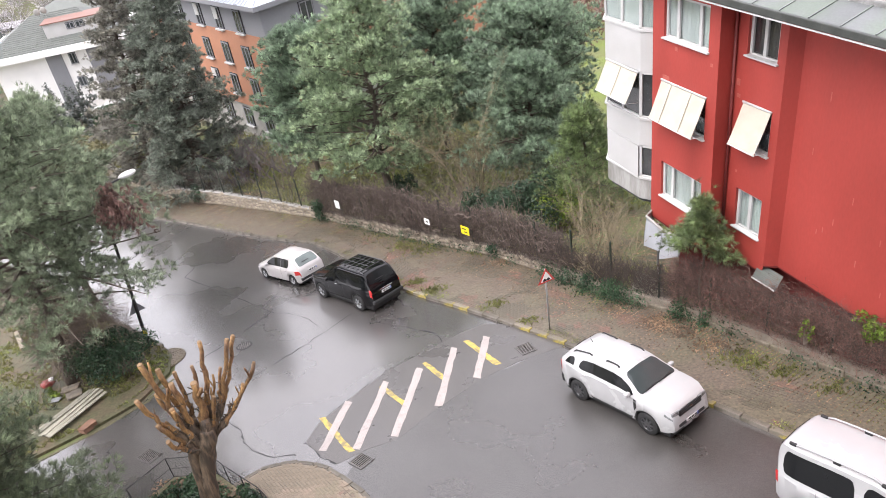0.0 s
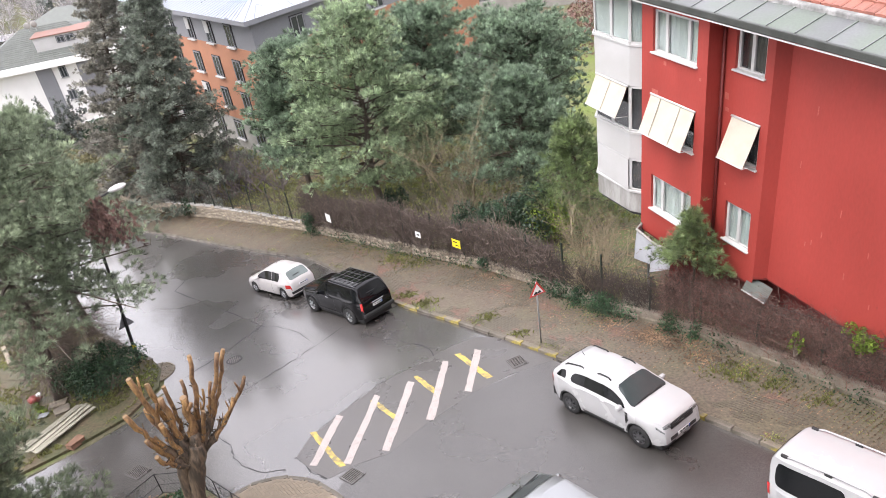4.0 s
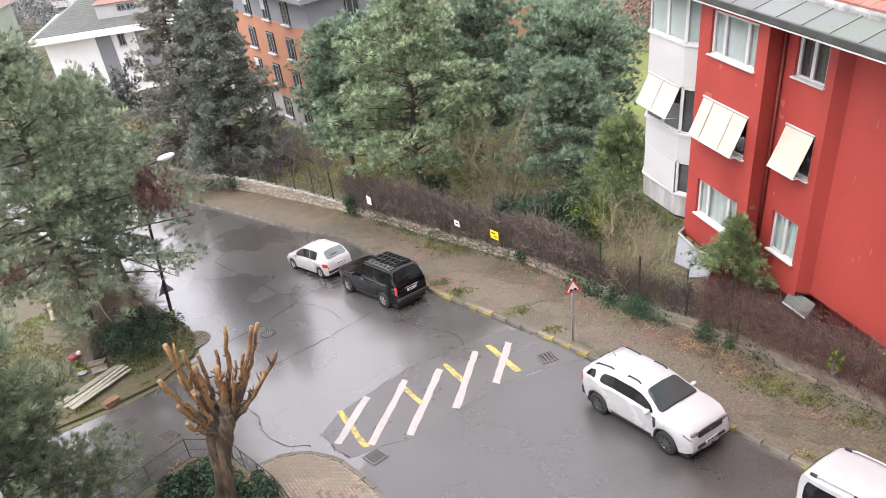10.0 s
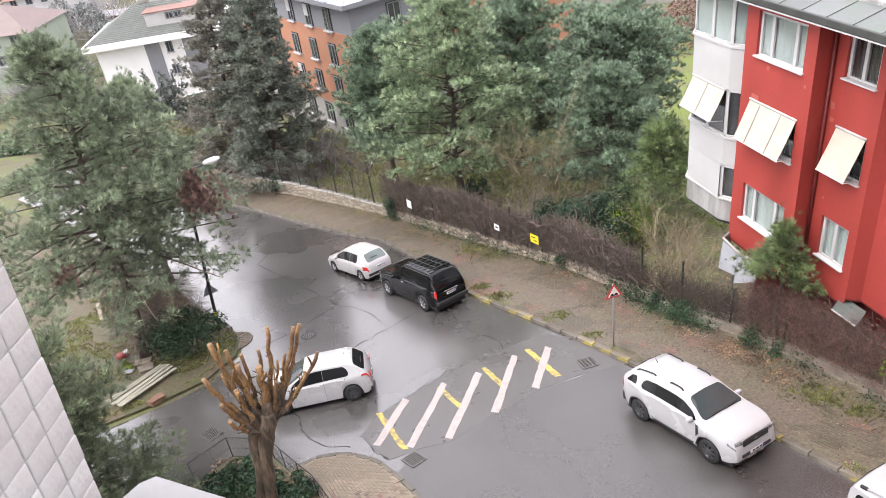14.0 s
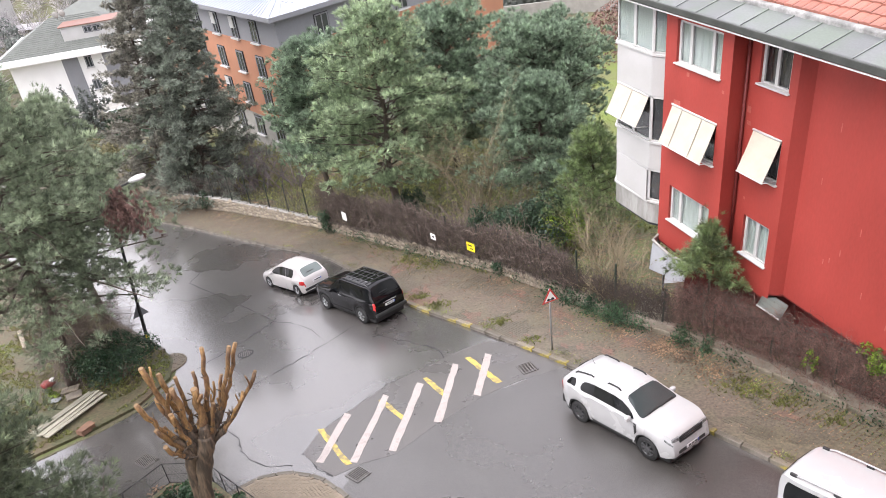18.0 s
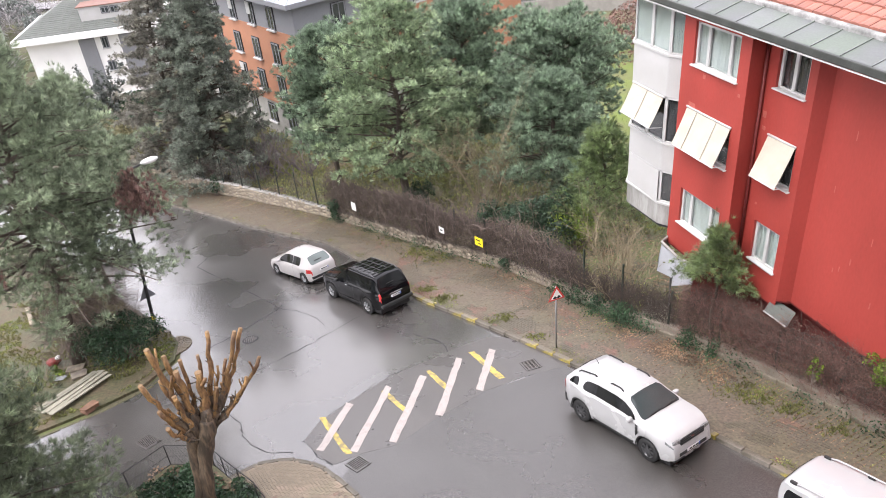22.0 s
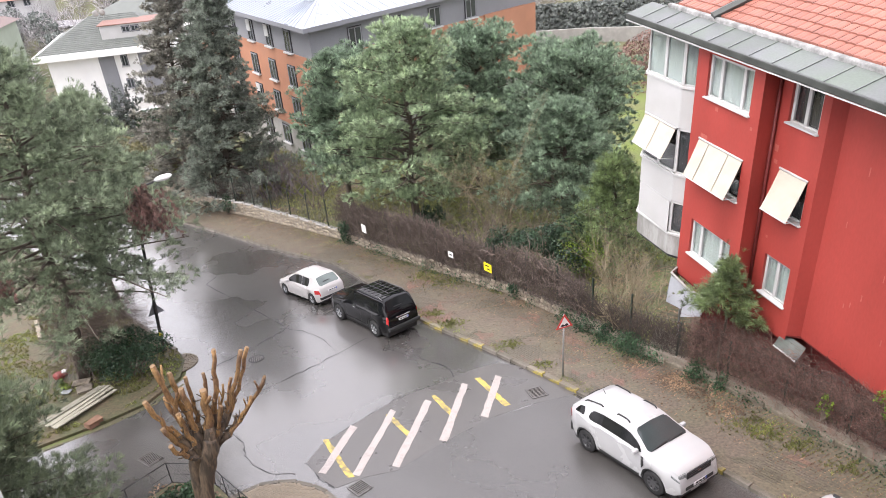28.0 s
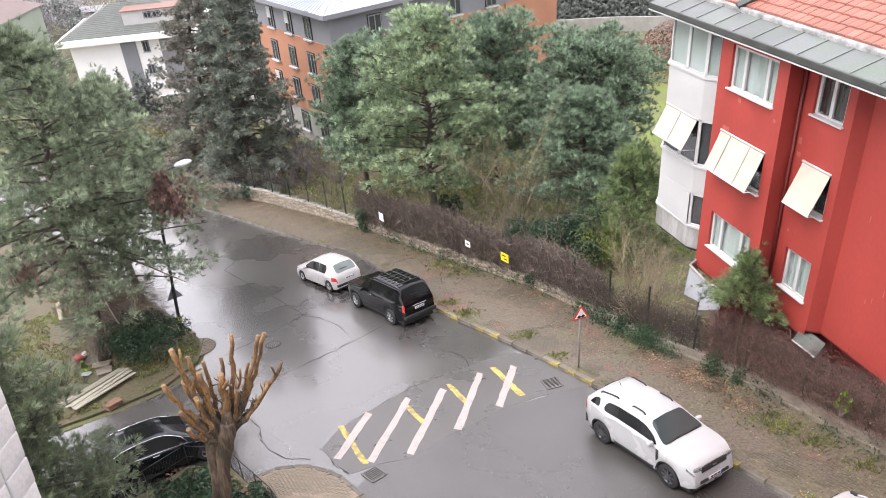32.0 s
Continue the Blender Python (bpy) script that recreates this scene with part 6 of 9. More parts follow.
def build_car(name, label, category, s):
    """A car on the slope with body, glass, lamps, wheels, mirrors, handles and plates. Its front points to +x."""
    sh = Shell(s)
    car = thing(name, label, category)
    paint = s["paint"]
    body = part("body", sh.body("body", paint), car)
    # dark underside and wheel housings
    L, W = s["length"], s["width"]
    part("underbody", box_mesh("underbody", L * 0.93, W * 0.86, s["wheel"] * 1.9 - 0.12, M_BLACK, 0.03, (s["mid"], 0, 0.14 + (s["wheel"] * 1.9 - 0.12) / 2)), car)
    # wheels
    tyre, rim, barrel, disc = wheel_mesh_set(s["wheel"], s.get("tyre_w", 0.21), s.get("rim", M_RIM), s.get("spokes", 5))
    for ax in (s["front_axle"], s["rear_axle"]):
        for sd in (1, -1):
            wh = new("wheel")
            wh.parent = car
            wh.location = (ax, sd * (W / 2 - 0.105), s["wheel"])
            part("tyre", tyre, wh)
            part("rim", rim, wh)
            part("rim_barrel", barrel, wh)
            part("brake_disc", disc, wh)
    # glass
    fa, fb = s["screen"]
    part("windscreen", sh.screen("windscreen", fa, fb, s.get("screen_mat", M_SCREEN)), car)
    ra, rb = s["rear_screen"]
    part("rear_window", sh.screen("rear_window", ra, rb, s.get("rear_mat", M_CARGLASS), 0.1), car)
    side_mat = s.get("side_mat", M_CARGLASS)
    for sd in (1, -1):
        for xa, xb, lean_a, lean_b in s["side"]:
            alone = not any(abs(xb - q[0]) < 0.05 or abs(xa - q[1]) < 0.05 for q in s["side"])
            ends = (alone or not any(abs(xa - q[1]) < 0.05 for q in s["side"]), alone or not any(abs(xb - q[0]) < 0.05 for q in s["side"]))

            def fn(u, v):
                e = min(u if ends[0] else 1.0, 1 - u if ends[1] else 1.0)
                k = max(0.0, 1 - e / 0.16)
                ins = 0.3 * (1 - math.sqrt(1 - k * k))
                v = ins + v * (1 - 2 * ins)
                return xa + (xb - xa) * u + (lean_a * (1 - u) + lean_b * u) * v, 4.1 + s.get("pane_h", 0.78) * v
            part("side_window", sh.patch("side_window", fn, side_mat, sd, 18), car)
        if s.get("chrome_line"):
            xa, xb = s["side"][0][0], s["side"][-1][1]
            fn = lambda u, v: (xa + (xb - xa) * u, 3.85 + 0.18 * v)
            part("chrome_strip", sh.patch("chrome_strip", fn, M_CHROME, sd, 20, 1, 0.012), car)
            v_, f_ = [], []
            pts = [sh.at(xa + (xb - xa) * i / 16, 4.97 if 0 < i < 16 else 4.1) + Vector((0, 0.012, 0)) for i in range(17)]
            tube(v_, f_, [(p.x, p.y * sd, p.z) for p in pts], [0.017] * 17, 5)
            part("chrome_arch", mesh_of("chrome_arch", v_, f_, M_CHROME, True), car)
        # door seams and handles
        for x in s.get("seams", ()):
            fn = lambda u, v: (x + 0.008 * v, 0.4 + 3.4 * u)
            part("door_seam", sh.patch("door_seam", fn, M_TRIM, sd, 8, 1, 0.003), car)
        for x in s.get("handles", ()):
            p = sh.at(x, 2.85)
            part("door_handle", box_mesh("door_handle", 0.2, 0.035, 0.035, paint if not s.get("chrome_line") else M_CHROME, 0.01), car, m=pose(p.x, sd * (p.y + 0.012), p.z))
        # mirror
        mx = s["mirror"]
        p = sh.at(mx, 4.0)
        bm = box_bm(0.13, 0.2, 0.13, 0.035, (0, 0, 0))
        part("mirror", bm_mesh("mirror", bm, s.get("mirror_mat", paint), True), car, m=pose(mx, sd * (p.y + 0.12), p.z + 0.07))
        # cladding round arches and sills
        if s.get("cladding"):
            fn = lambda u, v: (s["rear_axle"] + 0.4 + (s["front_axle"] - s["rear_axle"] - 0.8) * u, 0.0 + 0.7 * v)
            part("sill_cladding", sh.patch("sill_cladding", fn, M_TRIM, sd, 10, 2, 0.012), car)
            for ax in (s["front_axle"], s["rear_axle"]):
                fn = lambda u, v: (ax - s["wheel"] * 1.22 + 2 * s["wheel"] * 1.22 * u, 0.02 + 0.85 * v)
                part("arch_trim", sh.patch("arch_trim", fn, M_TRIM, sd, 16, 1, 0.014), car)
        if s.get("accent"):
            xa = s["accent"]
            fn = lambda u, v: (xa - 0.05 + 0.1 * v, 1.5 + 1.5 * u)
            part("wing_vent", sh.patch("wing_vent", fn, M_TRIM, sd, 5, 1, 0.014), car)
        # lamps
        lx = s["mid"] + L / 2
        h0, h1, hz = s["head"]
        fn = lambda u, v: (lx - 0.03 - (h0) * u, hz + h1 * v)
        part("headlight", sh.patch("headlight", fn, M_HEAD, sd, 8, 3, 0.01), car)
        tx = s["mid"] - L / 2
        t0, tz0, tz1 = s["tail"]
        fn = lambda u, v: (tx + 0.015 + t0 * u, tz0 + (tz1 - tz0) * v)
        part("tail_light", sh.patch("tail_light", fn, s.get("tail_mat", M_TAIL), sd, 6, 4, 0.012), car)
        ty = sh.ring(tx + 0.02)[2][0]
        if s.get("tail_inner"):
            w_, h_, z_ = s["tail_inner"]
            part("tail_light_inner", box_mesh("tail_light_inner", 0.03, w_, h_, s.get("tail_mat", M_TAIL), 0.01), car, m=pose(tx - 0.004, sd * (ty - w_ / 2 - 0.02), z_))
    # front: grille, plate, bumper; back: plate, bumper band
    fx, bx = s["mid"] + L / 2, s["mid"] - L / 2
    gw, gh, gz_ = s["grille"]
    gr = part("grille", box_mesh("grille", 0.05, gw, gh, M_TRIM, 0.015), car, m=pose(fx - 0.03, 0, gz_))
    for i in range(3):
        part("grille_bar", box_mesh("grille_bar", 0.03, gw * 0.9, 0.012, s.get("grille_mat", M_CHROME), 0), gr, m=pose(0.02, 0, -gh * 0.3 + gh * 0.3 * i))
    part("emblem", box_mesh("emblem", 0.02, 0.13, 0.05, M_CHROME, 0.008), gr, m=pose(0.03, 0, 0.01))
    part("front_intake", box_mesh("front_intake", 0.05, W * 0.62, 0.1, M_TRIM, 0.015), car, m=pose(fx - 0.005, 0, s["clear"] + 0.2))
    for sd in (1, -1):
        part("fog_lamp", box_mesh("fog_lamp", 0.05, 0.16, 0.07, M_HEAD, 0.02), car, m=pose(fx - 0.06, sd * W * 0.36, s["clear"] + 0.22))
    if s.get("lamp_box"):
        lw, lh, ly, lz = s["lamp_box"]
        for sd in (1, -1):
            part("headlight_glass", box_mesh("headlight_glass", 0.06, lw, lh, M_HEAD, 0.03), car, m=pose(fx - 0.066, sd * ly, lz, 0, 0, sd * 5))
    for px, pz, nm in ((fx + 0.022, s["clear"] + 0.3 - s.get("plate_drop", 0.0), "front_plate"), (bx - 0.02, s["plate_z"], "rear_plate")):
        pl = part(nm, box_mesh(nm, 0.012, 0.52, 0.11, M_PLATE, 0.004), car, m=pose(px, 0, pz))
        dx = 0.008 if px > 0 else -0.008
        part("plate_band", box_mesh("plate_band", 0.004, 0.045, 0.1, M_PLATEBLUE, 0), pl, m=pose(dx, -0.23 * (1 if px > 0 else -1) * -1, 0))
        for i in range(3):
            part("plate_bar", box_mesh("plate_bar", 0.004, 0.1, 0.055, M_BLACK, 0), pl, m=pose(dx, -0.13 + 0.135 * i, 0))
    bb = s.get("rear_band")
    if bb:
        part("bumper_band", box_mesh("bumper_band", 0.1, W * 0.88, bb[1], M_TRIM, 0.02), car, m=pose(bx + 0.035, 0, bb[0]))
    if not s.get("boot"):
        part("rear_wiper", box_mesh("rear_wiper", 0.03, 0.4, 0.02, M_BLACK, 0), car, m=pose((ra + rb) / 2 - 0.08, 0.1, sh.at((ra + rb) / 2 - 0.08, 7).z + 0.035))
    for y in (0.3, -0.3):
        part("wiper", box_mesh("wiper", 0.03, 0.6, 0.02, M_BLACK, 0), car, m=pose(fa - 0.02 if fa > fb else fb - 0.02, y, sh.at(max(fa, fb) - 0.02, 7).z + 0.02, 0, 8, 6))
    for xa, xb in [s[k] for k in ("rails", "rails_front") if s.get(k)]:
        for sd in (1, -1):
            v, f = [], []
            pts = []
            for i in range(9):
                x = xa + (xb - xa) * i / 8
                p = sh.at(x, 5.8)
                pts.append((x, sd * p.y, p.z + (min(0.07, 0.035 + 0.02 * (xb - xa)) if 0 < i < 8 else 0.0)))
            tube(v, f, pts, [0.024] * 9, 6)
            part("roof_rail", mesh_of("roof_rail", v, f, s.get("rail_mat", M_TRIM), True), car)
    for x in s.get("rail_feet", ()):
        for sd in (1, -1):
            p = sh.at(x, 5.8)
            part("rail_foot", box_mesh("rail_foot", 0.17, 0.07, 0.075, M_TRIM, 0.02), car, "black plastic rail foot", m=pose(x, sd * p.y, p.z + 0.03))
    if s.get("skid"):
        part("lower_bumper", box_mesh("lower_bumper", 0.2, W * 0.8, 0.17, M_TRIM, 0.05), car, "black plastic lower bumper", m=pose(fx - 0.13, 0, s["clear"] + 0.05))
        part("skid_plate", box_mesh("skid_plate", 0.06, W * 0.36, 0.08, M_RIM, 0.02), car, "silver skid plate", m=pose(fx - 0.04, 0, s["clear"] + 0.06))
        for sd in (1, -1):
            part("wing_badge", box_mesh("wing_badge", 0.06, 0.012, 0.03, M_CHROME, 0), car, m=pose(s["accent"], sd * (sh.at(s["accent"], 2.7).y + 0.018), sh.at(s["accent"], 2.7).z))
    if s.get("rack"):
        for k in range(4):
            pts = [(s["rack"][0] + (s["rack"][1] - s["rack"][0]) * i / 5, -W * 0.27 + W * 0.18 * k) for i in range(6)]
            v, f = [], []
            tube(v, f, [(x, y, sh.at(x, 7).z + 0.1) for x, y in pts], [0.016] * 6, 6)
            part("rack_rail", mesh_of("rack_rail", v, f, M_RIM_DARK, True), car)
        for i in range(6):
            x = s["rack"][0] + (s["rack"][1] - s["rack"][0]) * i / 5
            part("rack_bar", box_mesh("rack_bar", 0.05, W * 0.6, 0.03, M_TRIM, 0.008), car, m=pose(x, 0, sh.at(x, 7).z + 0.075))
    if s.get("garnish"):
        part("chrome_garnish", box_mesh("chrome_garnish", 0.03, 0.72, 0.045, M_CHROME, 0.01), car, m=pose(bx - 0.012, 0, s["plate_z"] + 0.12))
        part("step_bumper", box_mesh("step_bumper", 0.16, W * 0.9, 0.16, M_TRIM, 0.04), car, m=pose(bx - 0.02, 0, s["clear"] + 0.2))
        for sd in (1, -1):
            part("door_handle_chrome", box_mesh("door_handle_chrome", 0.18, 0.03, 0.03, M_CHROME, 0.008), car, m=pose(0.0, sd * (sh.at(0.0, 2.9).y + 0.02), sh.at(0.0, 2.9).z))
    if s.get("antenna"):
        v, f = [], []
        x = s["antenna"]
        z = sh.at(x, 7).z
        tube(v, f, [(x, 0, z), (x - 0.1, 0, z + 0.13)], [0.012, 0.005], 6)
        part("antenna", mesh_of("antenna", v, f, M_BLACK, True), car)
    if s.get("glass_roof"):
        xa, xb = s["glass_roof"]
        part("glass_roof", sh.screen("glass_roof", xa, xb, M_CARGLASS, 0.12), car)
    return car


M_PLATEBLUE = material("plate_blue", (0.03, 0.08, 0.4), 0.4, var=0.05, bump=0)

# measures of each model; the front points to +x, the origin lies between the axles on the road
DUSTER = dict(length=4.34, width=1.78, roof=1.66, belt_z=1.16, roof_w=0.76, mid=0.02, clear=0.30, wheel=0.36, front_axle=1.335, rear_axle=-1.335, paint=M_CARWHITE, flare=0.035,
              top=[(-2.16, 0.86), (-2.13, 1.1), (-2.05, 1.28), (-1.8, 1.52), (-1.5, 1.62), (-0.7, 1.68), (0.05, 1.67), (0.38, 1.60), (1.16, 1.17), (1.6, 1.14), (1.95, 1.07), (2.1, 0.98), (2.16, 0.86), (2.19, 0.6)],
              belt=[(-2.2, 1.16), (-1.6, 1.24), (-1.2, 1.17), (1.1, 1.09), (1.9, 1.0), (2.2, 0.8)], screen=(0.45, 1.13), rear_screen=(-2.0, -1.78),
              side=[(-1.86, -1.4, 0.22, -0.03), (-1.25, -0.16, 0.1, 0.0), (-0.18, 0.94, 0.0, -0.16)], handles=(-0.95, 0.05), mirror=0.78, cladding=True,
              pane_h=0.64, head=(0.22, 0.5, 2.8), lamp_box=(0.36, 0.14, 0.56, 0.9), tail=(0.10, 2.2, 3.5), grille=(0.96, 0.19, 0.865), plate_drop=0.06, accent=0.98, plate_z=0.88, rear_band=(0.5, 0.3), rails=(-1.55, -0.85), rails_front=(-0.3, 0.2), antenna=-1.35, rim=M_RIM_DARK, spokes=8, grille_mat=M_RIM_DARK, skid=True, seams=())
SUV_BLACK = dict(length=4.74, width=1.85, roof=1.78, belt_z=1.16, roof_w=0.82, mid=-0.05, clear=0.34, wheel=0.375, front_axle=1.425, rear_axle=-1.425, paint=M_CARBLACK,
                 top=[(-2.42, 0.9), (-2.38, 1.15), (-2.3, 1.28), (-2.06, 1.70), (-1.85, 1.76), (-0.1, 1.78), (0.2, 1.72), (0.95, 1.2), (2.0, 1.1), (2.22, 0.98), (2.32, 0.7)],
                 belt=[(-2.4, 1.12), (0.9, 1.12), (2.0, 1.02), (2.3, 0.8)], screen=(0.25, 0.92), rear_screen=(-2.29, -2.06), side=[(-2.15, -1.45, 0.12, -0.02), (-1.44, -0.48, 0, 0), (-0.47, 0.72, 0, -0.1)], seams=(-1.4, -0.47, 0.7), handles=(-1.2, -0.25), mirror=0.58,
                 head=(0.28, 0.6, 2.9), tail=(0.10, 2.0, 3.9), grille=(0.9, 0.22, 0.85), plate_z=0.86, rails=(-1.95, 0.0), rail_mat=M_RIM_DARK, garnish=True, rack=(-1.8, -0.2), rim=M_RIM, spokes=6, screen_mat=M_CARGLASS, tyre_w=0.25, cladding=True)
HATCH_OLD = dict(length=3.83, width=1.65, roof=1.42, belt_z=0.90, roof_w=0.76, mid=-0.03, clear=0.2, wheel=0.285, front_axle=1.22, rear_axle=-1.22, paint=M_CARWHITE_OLD,
                 top=[(-1.945, 0.55), (-1.92, 0.8), (-1.85, 0.95), (-1.45, 1.33), (-1.2, 1.40), (-0.1, 1.42), (0.25, 1.36), (0.98, 0.94), (1.65, 0.75), (1.82, 0.62), (1.885, 0.48)],
                 belt=[(-1.95, 0.86), (0.9, 0.86), (1.7, 0.7), (1.9, 0.5)], screen=(0.3, 0.95), rear_screen=(-1.8, -1.42), side=[(-1.05, -0.45, -0.05, 0.0), (-0.43, 0.8, 0, -0.1)], seams=(-0.95, -0.42, 0.78), handles=(-0.8, -0.2), mirror=0.65,
                 head=(0.4, 0.6, 2.9), tail=(0.34, 2.3, 3.05), grille=(0.7, 0.08, 0.5), plate_z=0.72, rear_band=(0.42, 0.13), antenna=-0.1, rim=M_RIM, spokes=7, tyre_w=0.18, rear_mat=M_SCREEN_SHEEN)
HATCH_SILVER = dict(length=3.6, width=1.66, roof=1.54, belt_z=0.97, roof_w=0.78, mid=0.0, clear=0.2, wheel=0.29, front_axle=1.215, rear_axle=-1.215, paint=M_CARSILVER,
                    top=[(-1.8, 0.6), (-1.77, 0.88), (-1.7, 1.02), (-1.45, 1.44), (-1.2, 1.53), (0.0, 1.55), (0.35, 1.47), (1.12, 1.0), (1.6, 0.84), (1.75, 0.7), (1.8, 0.5)],
                    belt=[(-1.8, 0.98), (1.0, 0.9), (1.6, 0.78), (1.8, 0.6)], screen=(0.4, 1.08), rear_screen=(-1.68, -1.44), side=[(-1.15, -0.42, 0.02, 0.0), (-0.41, 0.88, 0, -0.1)], seams=(-1.0, -0.38, 0.85), handles=(-0.85, -0.15), mirror=0.7,
                    head=(0.4, 0.6, 2.9), tail=(0.12, 2.6, 4.4), grille=(0.7, 0.1, 0.55), plate_z=0.62, antenna=-0.9, rim=M_RIM, spokes=9, tyre_w=0.18, rear_mat=M_SCREEN_SHEEN, side_mat=M_SCREEN)
HATCH_WHITE = dict(length=4.07, width=1.75, roof=1.45, belt_z=0.93, roof_w=0.77, mid=0.02, clear=0.19, wheel=0.315, front_axle=1.275, rear_axle=-1.275, paint=M_CARWHITE,
                   top=[(-2.0, 0.5), (-1.97, 0.82), (-1.88, 1.0), (-1.45, 1.36), (-1.25, 1.43), (-0.1, 1.46), (0.25, 1.4), (1.08, 0.97), (1.8, 0.82), (2.0, 0.68), (2.055, 0.48)],
                   belt=[(-2.0, 0.99), (1.0, 0.91), (1.8, 0.78), (2.0, 0.6)], screen=(0.3, 1.03), rear_screen=(-1.83, -1.47), side=[(-1.3, -0.35, 0.12, 0.0), (-0.34, 0.85, 0, -0.12)], seams=(-1.1, -0.34, 0.82), handles=(-0.95, -0.1), mirror=0.65,
                   head=(0.38, 0.5, 2.9), tail=(0.3, 2.85, 3.6), tail_inner=(0.26, 0.13, 0.83), tail_mat=M_TAIL, grille=(0.9, 0.08, 0.62), plate_z=0.55, rear_band=(0.32, 0.12), antenna=-1.15, rim=M_RIM_DARK, spokes=9)
SEDAN_WHITE = dict(boot=True, length=4.53, width=1.79, roof=1.49, belt_z=0.95, roof_w=0.76, mid=-0.02, clear=0.19, wheel=0.315, front_axle=1.32, rear_axle=-1.32, paint=M_CARWHITE,
                   top=[(-2.28, 0.55), (-2.26, 0.95), (-2.15, 1.05), (-1.75, 1.09), (-0.95, 1.42), (-0.55, 1.48), (0.05, 1.49), (0.35, 1.43), (1.15, 1.0), (1.95, 0.86), (2.17, 0.68), (2.245, 0.46)],
                   belt=[(-2.3, 1.0), (-1.6, 0.98), (1.0, 0.92), (1.9, 0.8), (2.2, 0.6)], screen=(0.4, 1.12), rear_screen=(-1.68, -1.0), side=[(-1.4, -0.42, 0.28, 0.0), (-0.41, 0.9, 0, -0.1)], seams=(-1.1, -0.39, 0.85), handles=(-0.95, -0.1), mirror=0.68,
                   head=(0.34, 0.5, 2.8), tail=(0.2, 2.3, 3.3), grille=(0.8, 0.1, 0.66), plate_z=0.75, antenna=-0.9, rim=M_RIM_DARK, spokes=10, chrome_line=False, screen_mat=M_SCREEN_SHEEN, lamp_box=(0.3, 0.1, 0.56, 0.68), grille_mat=M_TRIM)
SEDAN_DARK = dict(boot=True, length=4.7, width=1.81, roof=1.44, belt_z=0.94, roof_w=0.74, mid=0.0, clear=0.18, wheel=0.33, front_axle=1.42, rear_axle=-1.42, paint=M_CARDARK,
                  top=[(-2.35, 0.6), (-2.32, 0.98), (-2.2, 1.06), (-1.85, 1.08), (-1.0, 1.37), (-0.5, 1.43), (0.05, 1.44), (0.35, 1.38), (1.1, 1.0), (2.0, 0.86), (2.25, 0.68), (2.35, 0.48)],
                  belt=[(-2.35, 1.0), (-1.6, 0.97), (1.0, 0.92), (2.0, 0.8), (2.3, 0.6)], screen=(0.4, 1.07), rear_screen=(-1.78, -1.02), side=[(-1.45, -0.42, 0.3, 0.0), (-0.41, 0.9, 0, -0.1)], seams=(-1.2, -0.39, 0.85), handles=(-1.0, -0.1), mirror=0.68,
                  head=(0.34, 0.5, 2.8), tail=(0.2, 2.3, 3.3), grille=(0.9, 0.2, 0.6), plate_z=0.72, rim=M_RIM, spokes=5, chrome_line=True, glass_roof=(-0.75, 0.2), screen_mat=M_CARGLASS)
VAN = dict(length=4.4, width=1.82, roof=1.98, belt_z=1.14, roof_w=0.86, mid=0.05, clear=0.24, wheel=0.32, front_axle=1.38, rear_axle=-1.38, paint=M_CARWHITE,
           top=[(-2.15, 0.8), (-2.13, 1.35), (-2.07, 1.83), (-1.95, 1.95), (-0.9, 1.98), (0.1, 1.97), (0.5, 1.87), (1.3, 1.18), (2.0, 1.0), (2.2, 0.8), (2.25, 0.55)],
           belt=[(-2.2, 1.12), (1.2, 1.05), (2.0, 0.9), (2.2, 0.7)], screen=(0.55, 1.27), rear_screen=(-2.12, -2.05), side=[(-1.95, -1.15, 0.06, 0.0), (-1.15, -0.3, 0, 0), (-0.1, 1.08, 0, -0.1)], seams=(-1.1, -0.15, 1.0), handles=(-0.35, 0.1), mirror=0.85,
           head=(0.4, 0.6, 2.9), tail=(0.08, 2.2, 3.9), grille=(0.9, 0.14, 0.72), plate_z=0.8, rails=(-1.8, 0.3), rail_mat=M_CARWHITE, rail_feet=(-1.76, -0.75, 0.26), rim=M_RIM, spokes=7)


def park(car, side_mid, heading, shift, side):
    """Stands a car so that the axle middle of one side lies at side_mid."""
    a = radians(heading)
    left = (-math.sin(a), math.cos(a))
    x = side_mid[0] - left[0] * shift * side
    y = side_mid[1] - left[1] * shift * side
    car.matrix_basis = on_slope(x, y, heading)


duster = build_car("sport_utility_car", "white compact off-road car with black roof rails, parked at the kerb", "car", DUSTER)
park(duster, (3.42, 15.6), -54.0, 0.79, -1)
suv = build_car("off_road_car", "black off-road car with a roof rack, parked at the kerb", "car", SUV_BLACK)
park(suv, (-6.3, 26.65), 134, 0.82, 1)
old_hatch = build_car("hatchback", "small white five-door hatchback parked in front of the black car", "car", HATCH_OLD)
park(old_hatch, (-9.98, 30.46), 138, 0.72, 1)
van = build_car("passenger_van", "white passenger van with roof rails, parked at the kerb", "van", VAN)
van.matrix_basis = on_slope(8.14, 9.9, -55)
silver = build_car("city_car", "silver five-door city car driving down the wet street", "car", HATCH_SILVER)
white_hatch = build_car("modern_hatchback", "white modern hatchback with red tail lamps, turning into the side road", "car", HATCH_WHITE)
sedan = build_car("saloon_car", "white saloon car driving up the wet street", "car", SEDAN_WHITE)
dark_sedan = build_car("dark_saloon_car", "black saloon car with chrome window trim leaving the side road", "car", SEDAN_DARK)


